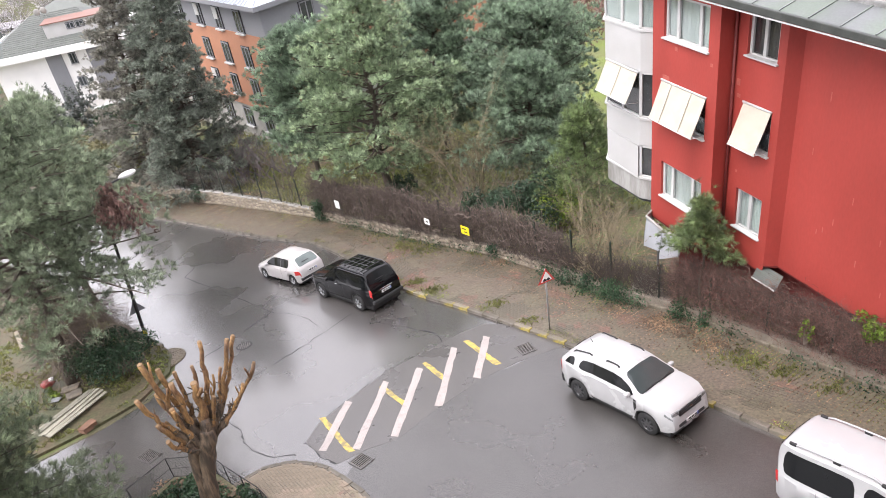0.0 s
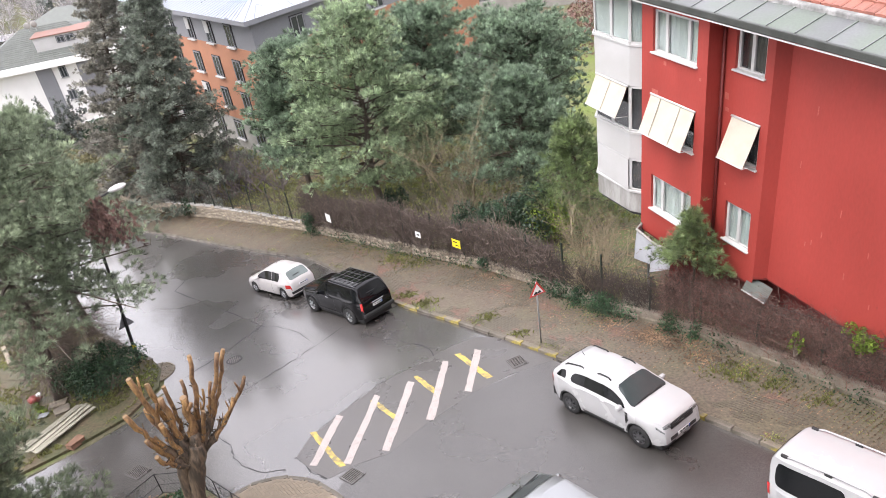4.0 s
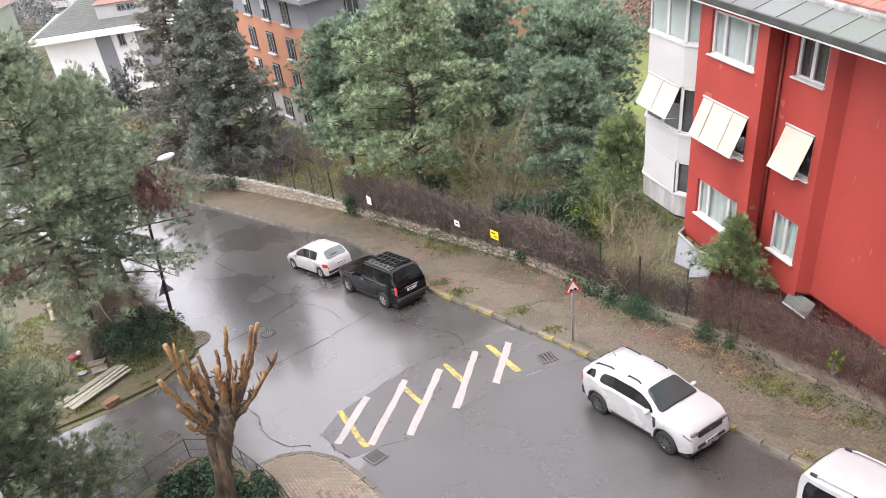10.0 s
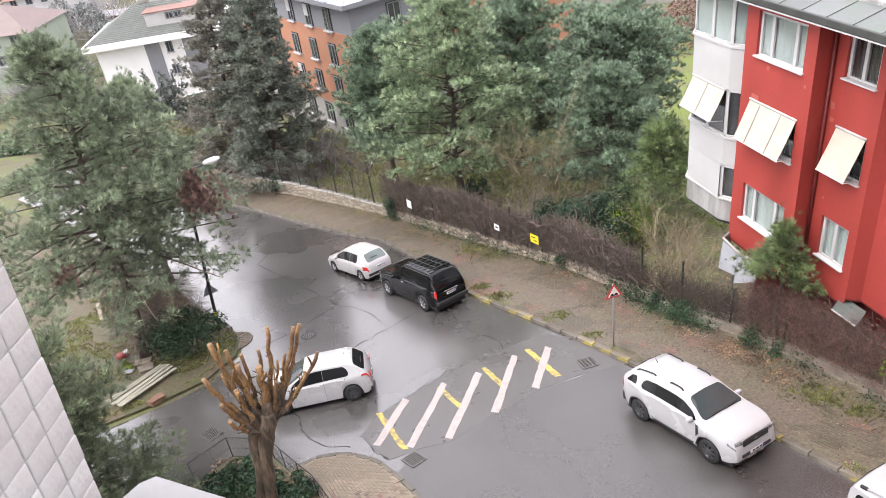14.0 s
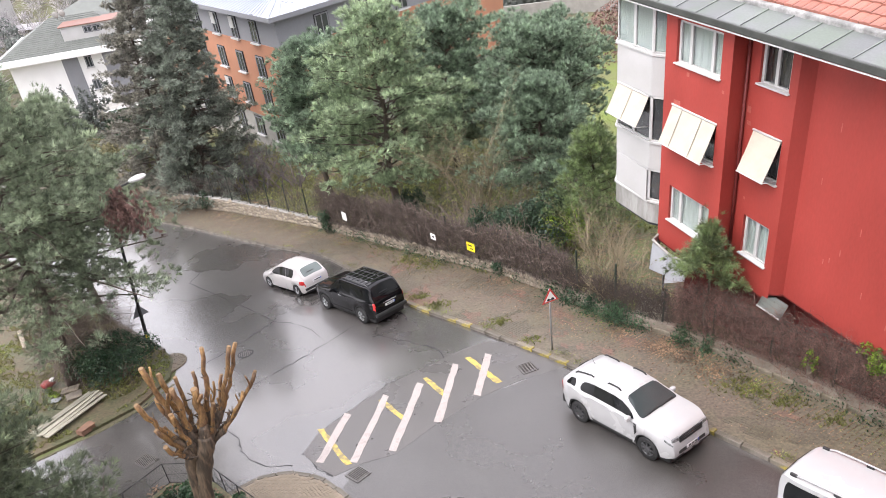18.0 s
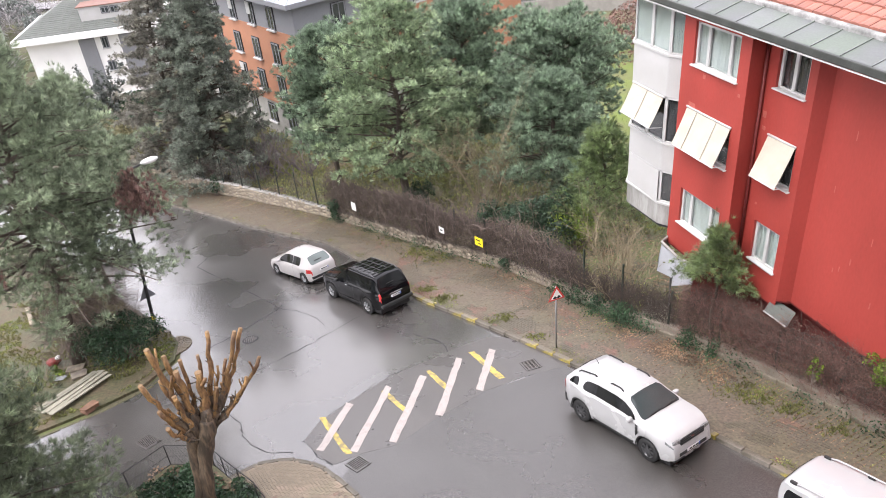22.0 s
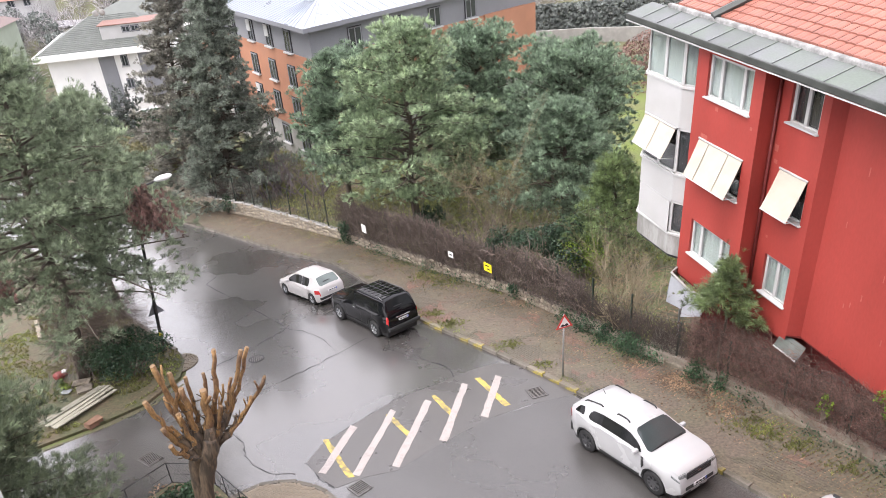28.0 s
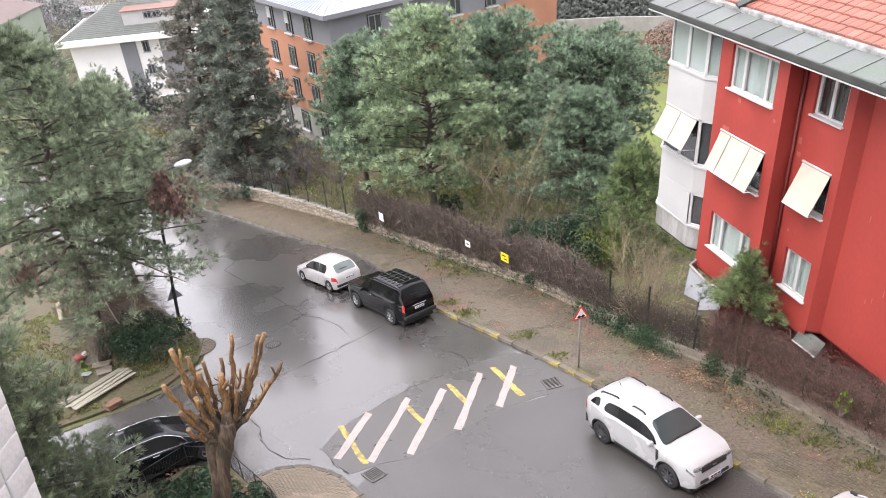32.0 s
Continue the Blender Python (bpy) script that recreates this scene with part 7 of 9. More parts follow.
# ---- trees and shrubs ----
def bent(p, way, length, n, rnd, rise, wobble):
    pts, d = [Vector(p)], Vector(way).normalized()
    for _ in range(n):
        d = (d + Vector((rnd.uniform(-wobble, wobble), rnd.uniform(-wobble, wobble), rise + rnd.uniform(-wobble, wobble)))).normalized()
        pts.append(pts[-1] + d * (length / n))
    return pts


def pine(name, label, x, y, h, radius, base, seed, mat, branches=60, shape="dome", lean=(0, 0), tuft=(8, 0.2, 0.02), clumps=7, per=18, trunk_r=0.2, clump_r=0.38, droop=0.02, sink=0.0, flat=0.7, reach=()):
    """A conifer: tapering trunk, bent limbs and a crown of needle tufts in clumps along them."""
    rnd, rng = random.Random(seed), np.random.default_rng(seed)
    tree = thing(name, label, "tree", pose(x, y, gz(x, y) - 0.15 - sink))
    n = 10
    tp = [Vector((lean[0] * (i / n) ** 1.3 + 0.12 * math.sin(i * 1.3 + seed), lean[1] * (i / n) ** 1.3 + 0.12 * math.cos(i * 1.1 + seed), h * 0.97 * i / n)) for i in range(n + 1)]
    v, f = [], []
    tube(v, f, tp, [trunk_r * (1.25 if i == 0 else 1) * (1 - 0.88 * i / n) + 0.012 for i in range(n + 1)], 9)
    part("trunk", mesh_of("trunk", v, f, M_BARK, True), tree)
    v, f = [], []
    cs, ws = [], []
    for b in range(branches + len(reach)):
        u = min(0.99, (b + rnd.random()) / branches)
        far = reach[b - branches] if b >= branches else None
        if far:
            u = far[0]
        z = base + (h - base) * u
        if shape == "dome":
            prof = math.sqrt(max(0.02, 1 - (u * 0.97) ** 2.2)) * (0.55 + 0.45 * min(1, u / 0.22))
        elif shape == "cone":
            prof = (1 - u) ** 0.85 * 0.97 + 0.04
        elif shape == "spire":
            prof = (1 - u) ** 0.9 * (0.75 + 0.25 * min(1, u / 0.12)) * 1.06 + 0.05
        else:
            prof = (1 - u) ** 0.6 * (0.6 + 0.4 * min(1, u / 0.15)) + 0.06
        i = min(n - 1, int(z / (h * 0.97) * n))
        k = z / (h * 0.97) * n - i
        start = tp[i].lerp(tp[min(n, i + 1)], min(1, k))
        az = b * 2.39996 + rnd.uniform(-0.5, 0.5)
        ln = radius * prof * rnd.uniform(0.62, 1.12)
        if far:
            az, ln = radians(far[1]), far[2]
        up = {"dome": 0.15 + 0.5 * u, "cone": -0.12 + 0.25 * u, "open": 0.05 + 0.4 * u, "spire": 0.05 + 0.45 * u}[shape]
        way = Vector((math.cos(az), math.sin(az), up))
        pts = bent(start, way, ln, 6, rnd, droop if shape != "cone" else 0.04, 0.1)
        r0 = max(0.012, trunk_r * 0.28 * (1 - 0.6 * u))
        tube(v, f, pts, [r0 * (1 - 0.85 * j / 6) + 0.004 for j in range(7)], 4, False)
        m = max(2, int(clumps * (0.35 + 0.65 * prof)))
        for c in range(m):
            t = 1 - (c / m) ** 1.0 * 0.72
            j = min(5, int(t * 6))
            p = pts[j].lerp(pts[min(6, j + 1)], t * 6 - j)
            side = Vector((-math.sin(az), math.cos(az), 0)) * rnd.uniform(-1, 1) * ln * 0.3 * (1.15 - t * 0.6)
            q = p + side + Vector((0, 0, rnd.uniform(-0.08, 0.18)))
            if abs(side.length) > 0.25:
                tube(v, f, [p, p.lerp(q, 0.5) + Vector((0, 0, 0.03)), q], [0.012, 0.009, 0.004], 3, False)
            k_ = int(per * rnd.uniform(0.6, 1.3))
            shell = unit(rng.normal(0, 1, (k_, 3)))
            shell[:, 2] = np.abs(shell[:, 2]) * 1.2 - 0.35
            rad = clump_r * rnd.uniform(0.7, 1.3)
            pos = np.array(q) + shell * rng.uniform(0.35, 1, (k_, 1)) * np.array((rad, rad, rad * flat))
            wy = shell * 0.8 + unit(pos - np.array(start)) * 0.4 + np.array((0, 0, 0.4 if shape != "cone" else -0.1))
            cs.append(pos)
            ws.append(wy)
    part("branching", mesh_of("branching", v, f, M_BARK), tree, kind="stuff")
    top = np.array(tp[-1]) + rng.normal(0, 1, (per * 2, 3)) * np.array((0.22, 0.22, 0.3))
    cs.append(top)
    ws.append(np.tile(np.array((0, 0, 1.0)), (per * 2, 1)))
    part("crown", tuft_mesh("crown", np.concatenate(cs), np.concatenate(ws), rng, mat, *tuft), tree)
    return tree


def bare_shrub(name, label, x, y, h, spread, stems, seed, mat=None, leafy=None, leaf_n=0, category="shrub", rad=0.02, leaf_size=0.05, lift=0.0):
    """A leafless shrub of forking stems, with a few leaves where it has them."""
    rnd, rng = random.Random(seed), np.random.default_rng(seed)
    ob = thing(name, label, category, pose(x, y, gz(x, y) - 0.05 + lift))
    v, f, tips = [], [], []

    def grow(p, way, ln, r, level):
        pts = bent(p, way, ln, 4, rnd, 0.03, 0.22)
        tube(v, f, pts, [r * (1 - 0.18 * i) for i in range(5)], 4 if level == 0 else 3, False)
        tips.append(pts[-1])
        tips.append(pts[2])
        if level < 3:
            for _ in range(rnd.randint(2, 4)):
                q = pts[rnd.randint(1, 4)]
                d = (pts[-1] - pts[0]).normalized() + Vector((rnd.uniform(-1, 1), rnd.uniform(-1, 1), rnd.uniform(-0.3, 0.8))) * 0.75
                grow(q, d, ln * rnd.uniform(0.4, 0.65), r * 0.5, level + 1)
    for _ in range(stems):
        a = rnd.uniform(0, 2 * math.pi)
        lean = rnd.uniform(0.05, 0.5) * spread / h * 1.6
        grow((rnd.uniform(-0.2, 0.2) * spread, rnd.uniform(-0.2, 0.2) * spread, 0), (math.cos(a) * lean, math.sin(a) * lean, 1), h * rnd.uniform(0.45, 0.7), rad * rnd.uniform(0.7, 1.2), 0)
    part("stem_tangle", mesh_of("stem_tangle", v, f, mat or M_TWIG), ob, kind="stuff")
    if leafy:
        t = np.array([tuple(p) for p in tips])
        c = t[rng.integers(0, len(t), leaf_n)] + rng.normal(0, 0.08, (leaf_n, 3))
        part("foliage", tri_mesh("foliage", leaves(c, np.tile((0, 0, 1.0), (leaf_n, 1)), rng, leaf_size), leafy), ob)
    return ob


def leafy_mass(name, label, x, y, rx, ry, rz, n, seed, mat, size=0.07, category="shrub", lumps=14, lift=0.0, spread=0.6):
    """A dense evergreen bush: leaves on many lumps over a frame of stems."""
    rnd, rng = random.Random(seed), np.random.default_rng(seed)
    ob = thing(name, label, category, pose(x, y, gz(x, y) + lift))
    v, f = [], []
    cs, ws = [], []
    for i in range(lumps):
        a = rnd.uniform(0, 2 * math.pi)
        q = math.sqrt(rnd.random()) * 0.75
        c = np.array((math.cos(a) * rx * q, math.sin(a) * ry * q, rz * rnd.uniform(0.25, 0.72)))
        r = np.array((rx, ry, rz)) * rnd.uniform(0.28, 0.42)
        d = unit(rng.normal(0, 1, (n // lumps, 3)))
        d[:, 2] = np.abs(d[:, 2]) * 1.0 - 0.15
        cs.append(c + d * r * rng.uniform(0.75, 1.08, (len(d), 1)))
        ws.append(d)
        tube(v, f, bent((rnd.uniform(-0.15, 0.15) * rx, rnd.uniform(-0.15, 0.15) * ry, -0.1), (c[0], c[1], c[2] + 0.2), float(np.linalg.norm(c)) + 0.1, 4, rnd, 0, 0.15), [0.03, 0.025, 0.02, 0.014, 0.008], 4, False)
    part("stem_tangle", mesh_of("stem_tangle", v, f, M_TWIG), ob, kind="stuff")
    part("foliage", tri_mesh("foliage", leaves(np.concatenate(cs), np.concatenate(ws), rng, size, 1, spread), mat), ob)
    return ob


# garden beyond the wall
BRUSH = (14, 0.30, 0.0165, 0.42)
pine("pine_tree", "tall blue-green pine with a broad ragged crown behind the wall", -4.95, 40.3, 12.5, 5.7, 2.7, 1, M_NEEDLE, 122, "open", (0.3, 0.2), BRUSH, 6, 20, 0.26, 0.56, flat=0.6)
pine("pine_tree", "slender dark pine beside the broad pine", -9.9, 45.2, 10.8, 3.5, 2.8, 2, M_NEEDLE_BLUE, 105, "dome", (0.6, 0), BRUSH, 6, 22, 0.2, 0.54, flat=0.6)
pine("pine_tree", "dark pine standing behind the others in the garden", -1.0, 48.5, 10.6, 4.8, 1.6, 3, M_NEEDLE_BLUE, 125, "dome", (0, 0), BRUSH, 6, 22, 0.22, 0.56, flat=0.6)
pine("umbrella_pine", "round-headed dark green umbrella pine", 4.6, 41.8, 9.6, 4.7, 3.6, 4, M_NEEDLE_BLUE, 165, "dome", (0, 0), (13, 0.24, 0.015, 0.42), 6, 22, 0.24, 0.48, flat=0.6)
pine("pine_tree", "middle-sized pine with drooping grey-green branches", 3.8, 37.2, 7.6, 4.3, 1.7, 5, M_NEEDLE_BLUE, 90, "open", (0, 0), BRUSH, 5, 19, 0.16, 0.52, flat=0.6)
pine("young_pine", "young pine with fresh green needles near the house", 5.7, 31.6, 5.8, 2.7, 0.3, 6, M_NEEDLE_FRESH, 54, "open", (0, 0), (13, 0.27, 0.0125, 0.45), 6, 13, 0.1, 0.36)
pine("young_pine", "small bright green pine against the red house", 7.5, 19.98, 5.0, 1.2, 3.1, 7, M_NEEDLE_FRESH, 30, "cone", (-0.25, 0), (16, 0.21, 0.0065, 0.45), 6, 11, 0.06, 0.24)
pine("fir_tree", "tall grey-brown fir with hanging branches by the street", -24.0, 52.0, 17.5, 5.0, 0.8, 8, M_NEEDLE_GREY, 126, "cone", (1.7, 0.4), (12, 0.24, 0.018, 0.6), 8, 18, 0.25, 0.42)
pine("fir_tree", "dense dark green fir at the bend of the street", -20.4, 51.0, 16.6, 5.6, 0.3, 9, M_NEEDLE_DARK, 185, "cone", (1.3, 0.3), (12, 0.24, 0.018, 0.6), 9, 18, 0.25, 0.42)
# near garden on the left
BIG_PINE = pine("pine_tree", "large ragged pine with long needles and dead branches", -17.7, 23.8, 14.2, 5.5, 4.2, 10, M_NEEDLE_NEAR, 104, "spire", (0.7, 0.3), (15, 0.25, 0.0095, 0.42), 8, 20, 0.26, 0.5, -0.035, reach=((0.378, -14, 4.1), (0.405, -10, 4.4), (0.45, -20, 4.2), (0.342, -6, 3.4), (0.297, -24, 3.6), (0.27, -2, 3.1), (0.495, 4, 4.0), (0.54, -8, 3.9), (0.594, -16, 3.7), (0.324, 12, 3.4), (0.198, -12, 3.4), (0.162, -30, 3.2), (0.234, 6, 3.5)))
pine("pine_tree", "pine with a loose crown further back in the garden", -19.2, 29.6, 11.8, 4.2, 5.2, 13, M_NEEDLE_NEAR, 66, "spire", (1.0, 0.4), (14, 0.25, 0.01, 0.45), 7, 24, 0.2, 0.46, -0.02)
pine("pine_tree", "soft long-needled pine close to the side road", -14.0, 11.6, 8.2, 4.2, 0.8, 11, M_NEEDLE_OLIVE, 165, "open", (0.3, 0.5), (15, 0.22, 0.0075, 0.5), 8, 24, 0.15, 0.48, -0.02)

def withered_bough(tree, start, tip, strands, seed, hang=1.5):
    """A dead bough of a pine: a bare limb from which dry brown needle bunches hang in strands."""
    rnd, rng = random.Random(seed), np.random.default_rng(seed)
    a, b = Vector(start), Vector(tip)
    v, f = [], []
    line = [a.lerp(b, i / 6) + Vector((0, 0, 0.3 * math.sin(math.pi * i / 6))) for i in range(7)]
    tube(v, f, line, [0.035 - 0.004 * i for i in range(7)], 5)
    bough = part("dead_bough", mesh_of("dead_bough", v, f, M_BARK), tree, "bare dead limb")
    cs, ws = [], []
    for _ in range(strands):
        t = rnd.uniform(0.8, 1.02)
        p = a.lerp(b, t) + Vector((rnd.gauss(0, 0.26), rnd.gauss(0, 0.26), 0.2 + rnd.gauss(0, 0.15)))
        d = Vector((rnd.uniform(-0.25, 0.25), rnd.uniform(-0.25, 0.25), -1))
        ln = hang * rnd.uniform(0.4, 1.0)
        for k in range(int(ln / 0.13)):
            cs.append(tuple(p + d * 0.13 * k + Vector((rnd.gauss(0, 0.05), rnd.gauss(0, 0.05), 0))))
            ws.append((d.x + rnd.gauss(0, 0.3), d.y + rnd.gauss(0, 0.3), -0.9))
    part("dry_needles", tuft_mesh("dry_needles", np.array(cs), np.array(ws), rng, M_NEEDLE_BROWN, 11, 0.23, 0.016, 0.32), bough, "dry red-brown hanging needles", kind="stuff")


withered_bough(BIG_PINE, (1.0, 0.3, 8.7), (5.2, -0.2, 8.5), 34, 91, 1.9)
withered_bough(BIG_PINE, (0.4, -0.2, 7.2), (0.2, -3.2, 6.6), 16, 92, 1.0)
bare_shrub("bare_tree", "slim leafless tree with a few olive leaves", 0.3, 35.6, 6.6, 3.4, 14, 21, M_PALETWIG, M_OLIVE, 4200, "tree", 0.045, 0.045)
bare_shrub("bare_tree", "leafless forked tree behind the fence", -12.6, 46.5, 4.6, 2.4, 3, 22, M_TWIG, None, 0, "tree", 0.05)
bare_shrub("tangled_bush", "tangled leafless bush beyond the fence", 5.2, 24.2, 4.1, 3.6, 28, 23, M_PALETWIG, M_OLIVE, 350, "bush", 0.027)
bare_shrub("tangled_bush", "tangled leafless bush beside the white bay", 5.6, 27.0, 3.8, 3.2, 24, 24, M_PALETWIG, M_OLIVE, 250, "bush", 0.027)
bare_shrub("tangled_bush", "leafless thorny bush under the pines", -0.6, 33.6, 3.8, 3.8, 24, 25, M_TWIG, M_OLIVE, 300, "bush", 0.026)
bare_shrub("tangled_bush", "purple-grey leafless bush below the orange house", -16.0, 50.2, 4.4, 5.6, 20, 26, M_PURPLETWIG, None, 0, "bush", 0.06)
bare_shrub("tangled_bush", "purple-grey leafless bush near the firs", -13.6, 49.6, 3.6, 4.6, 14, 27, M_PURPLETWIG, None, 0, "bush", 0.055)
bare_shrub("brushwood", "pile of thin dry twigs beneath the pine", -16.9, 25.6, 3.6, 3.8, 34, 28, M_TWIG, None, 0, "brushwood", 0.014)
bare_shrub("brushwood", "thin dry twigs beside the garden plot", -19.2, 27.4, 2.6, 3.6, 24, 29, M_TWIG, None, 0, "brushwood", 0.014)
bare_shrub("brushwood", "grey tangle of dry twigs round the pine trunk", -17.9, 24.4, 4.2, 2.6, 24, 30, M_TWIG, None, 0, "brushwood", 0.014)
bare_shrub("tangled_bush", "grey leafless thicket behind the fence", -5.4, 37.2, 2.6, 3.4, 9, 44, M_TWIG, None, 0, "bush", 0.025)
bare_shrub("tangled_bush", "grey leafless thicket under the umbrella pine", 2.6, 33.6, 3.4, 3.0, 18, 45, M_TWIG, M_OLIVE, 700, "bush", 0.018)
leafy_mass("laurel_bush", "dark glossy evergreen bush behind the fence", 2.5, 30.4, 2.1, 1.7, 3.2, 6500, 31, M_SHRUB, 0.07, "bush")
leafy_mass("laurel_bush", "dark evergreen bush under the umbrella pine", 0.3, 33.0, 1.1, 1.0, 2.2, 1500, 32, M_SHRUB, 0.07, "bush")
leafy_mass("fresh_bush", "bright yellow-green bush in the garden", 4.2, 30.2, 1.3, 1.2, 2.5, 1700, 33, M_FRESH, 0.06, "bush")
leafy_mass("ivy_mound", "dark ivy mound at the foot of the pine", -15.6, 23.7, 2.0, 1.3, 2.0, 8000, 34, M_IVY, 0.055, "ivy", 22)
leafy_mass("ivy_tuft", "ivy climbing the fence post", -8.9, 38.2, 0.55, 0.5, 1.7, 700, 35, M_IVY, 0.06, "ivy", 8)
leafy_mass("ivy_tuft", "ivy hanging over the stone wall", -19.3, 46.6, 0.5, 0.4, 1.6, 500, 36, M_IVY, 0.06, "ivy", 8)
leafy_mass("ivy_tuft", "ivy strands among the dry creeper", 0.7, 28.3, 0.4, 0.6, 1.0, 400, 39, M_IVY, 0.055, "ivy", 6)
leafy_mass("yellow_bush", "bush with fresh yellow-green shoots in the creeper", 9.22, 16.3, 0.22, 0.22, 0.9, 150, 40, M_FRESH, 0.045, "bush", 6, 1.1)
leafy_mass("yellow_bush", "bush with bright green leaves over the fence", 10.45, 15.15, 0.6, 0.6, 0.9, 800, 46, M_FRESH, 0.055, "bush", 9, 1.55)
leafy_mass("planter_ivy", "dark evergreen ground cover around the lopped tree", -9.75, 14.8, 1.35, 1.0, 0.55, 5600, 41, M_IVY, 0.055, "ivy", 24)
leafy_mass("planter_ivy", "dark evergreen ground cover by the railing", -7.9, 14.0, 0.75, 0.8, 0.5, 2600, 42, M_IVY, 0.055, "ivy", 12)
leafy_mass("planter_ivy", "dark evergreen ground cover near the side road", -11.3, 13.2, 0.9, 0.9, 0.45, 2000, 43, M_IVY, 0.055, "ivy", 10)


def twig_skirt(name, label, x, y, z0, z1, wide, n, seed, mat):
    """Dry twigs that hang and stand out round a trunk."""
    rng = np.random.default_rng(seed)
    u = rng.uniform(0, 1, n)
    a = rng.uniform(0, 2 * math.pi, n)
    r = wide * rng.uniform(0.05, 0.45, n) * (1 - 0.5 * u)
    c = np.stack([np.cos(a) * r, np.sin(a) * r, z0 + (z1 - z0) * u], 1)
    way = np.stack([np.cos(a), np.sin(a), rng.uniform(-1.1, 0.5, n)], 1)
    ob = thing(name, label, "brushwood", pose(x, y, gz(x, y)), kind="stuff")
    part("dry_twigs", tuft_mesh("dry_twigs", c, way, rng, mat, 9, 0.95, 0.005, 0.4), ob, kind="stuff")
    return ob


twig_skirt("dry_twig_skirt", "grey-brown dry twigs round the trunk of the big pine", -17.5, 23.9, 1.0, 5.6, 2.6, 420, 81, M_TWIG)
twig_skirt("dry_twig_skirt", "grey-brown dry twigs leaning towards the street", -16.3, 24.9, 0.6, 3.6, 2.6, 300, 82, M_TWIG)


def ivy_trail(name, label, x0, x1, n, seed, reach=0.55, size=0.045):
    """Ivy that creeps in patches along the foot of the wall and up the netting."""
    rnd, rng = random.Random(seed), np.random.default_rng(seed)
    line = [q for q in along(WALL_LINE, 0.08) if x0 < q[0] < x1]
    pts = []
    while len(pts) < n:
        x, y, a = rnd.choice(line)
        k = noise.noise((x * 1.3, y * 1.3, seed)) + 0.35
        if k < rnd.random() * 0.8:
            continue
        d = rnd.gauss(0.1, 0.22)
        px, py = x + math.sin(a) * d, y - math.cos(a) * d
        top = max(0.12, (reach + 0.5 * k) * (1 - abs(d) * 1.3))
        pts.append((px, py, gz(px, py) + 0.12 + rnd.random() * top))
    way = np.tile((0.2, -0.5, 0.7), (n, 1))
    return thing(name, label, "ivy", me=tri_mesh(name, leaves(np.array(pts), way, rng, size, 1, 0.6), M_IVY), kind="stuff")


ivy_trail("ivy_trail", "dark ivy creeping along the foot of the wall", 2.6, 7.6, 5200, 51)
ivy_trail("ivy_trail", "patches of ivy low in the reddish creeper", 7.4, 11.0, 600, 52, 0.25)
ivy_trail("ivy_trail", "small ivy patches along the rubble wall", -9.5, 2.4, 1500, 53, 0.3)


build_far_green()


# ---- litter, weeds and grass ----
def scatter(name, label, category, places, mat, rng, kind="blades", length=0.14, width=0.01, blades=6):
    P = np.array(places)
    up = np.tile((0, 0, 1.0), (len(P), 1))
    if kind == "blades":
        me = tri_mesh(name, needles(P, up, rng, blades, length, width, 0.5), mat)
    else:
        me = tri_mesh(name, leaves(P, up, rng, length, 1, 0.35), mat)
    return thing(name, label, category, me=me, kind="stuff")


def inside(poly, x, y):
    c = False
    for (x0, y0), (x1, y1) in zip(poly, poly[1:] + poly[:1]):
        if (y0 > y) != (y1 > y) and x < (x1 - x0) * (y - y0) / (y1 - y0) + x0:
            c = not c
    return c


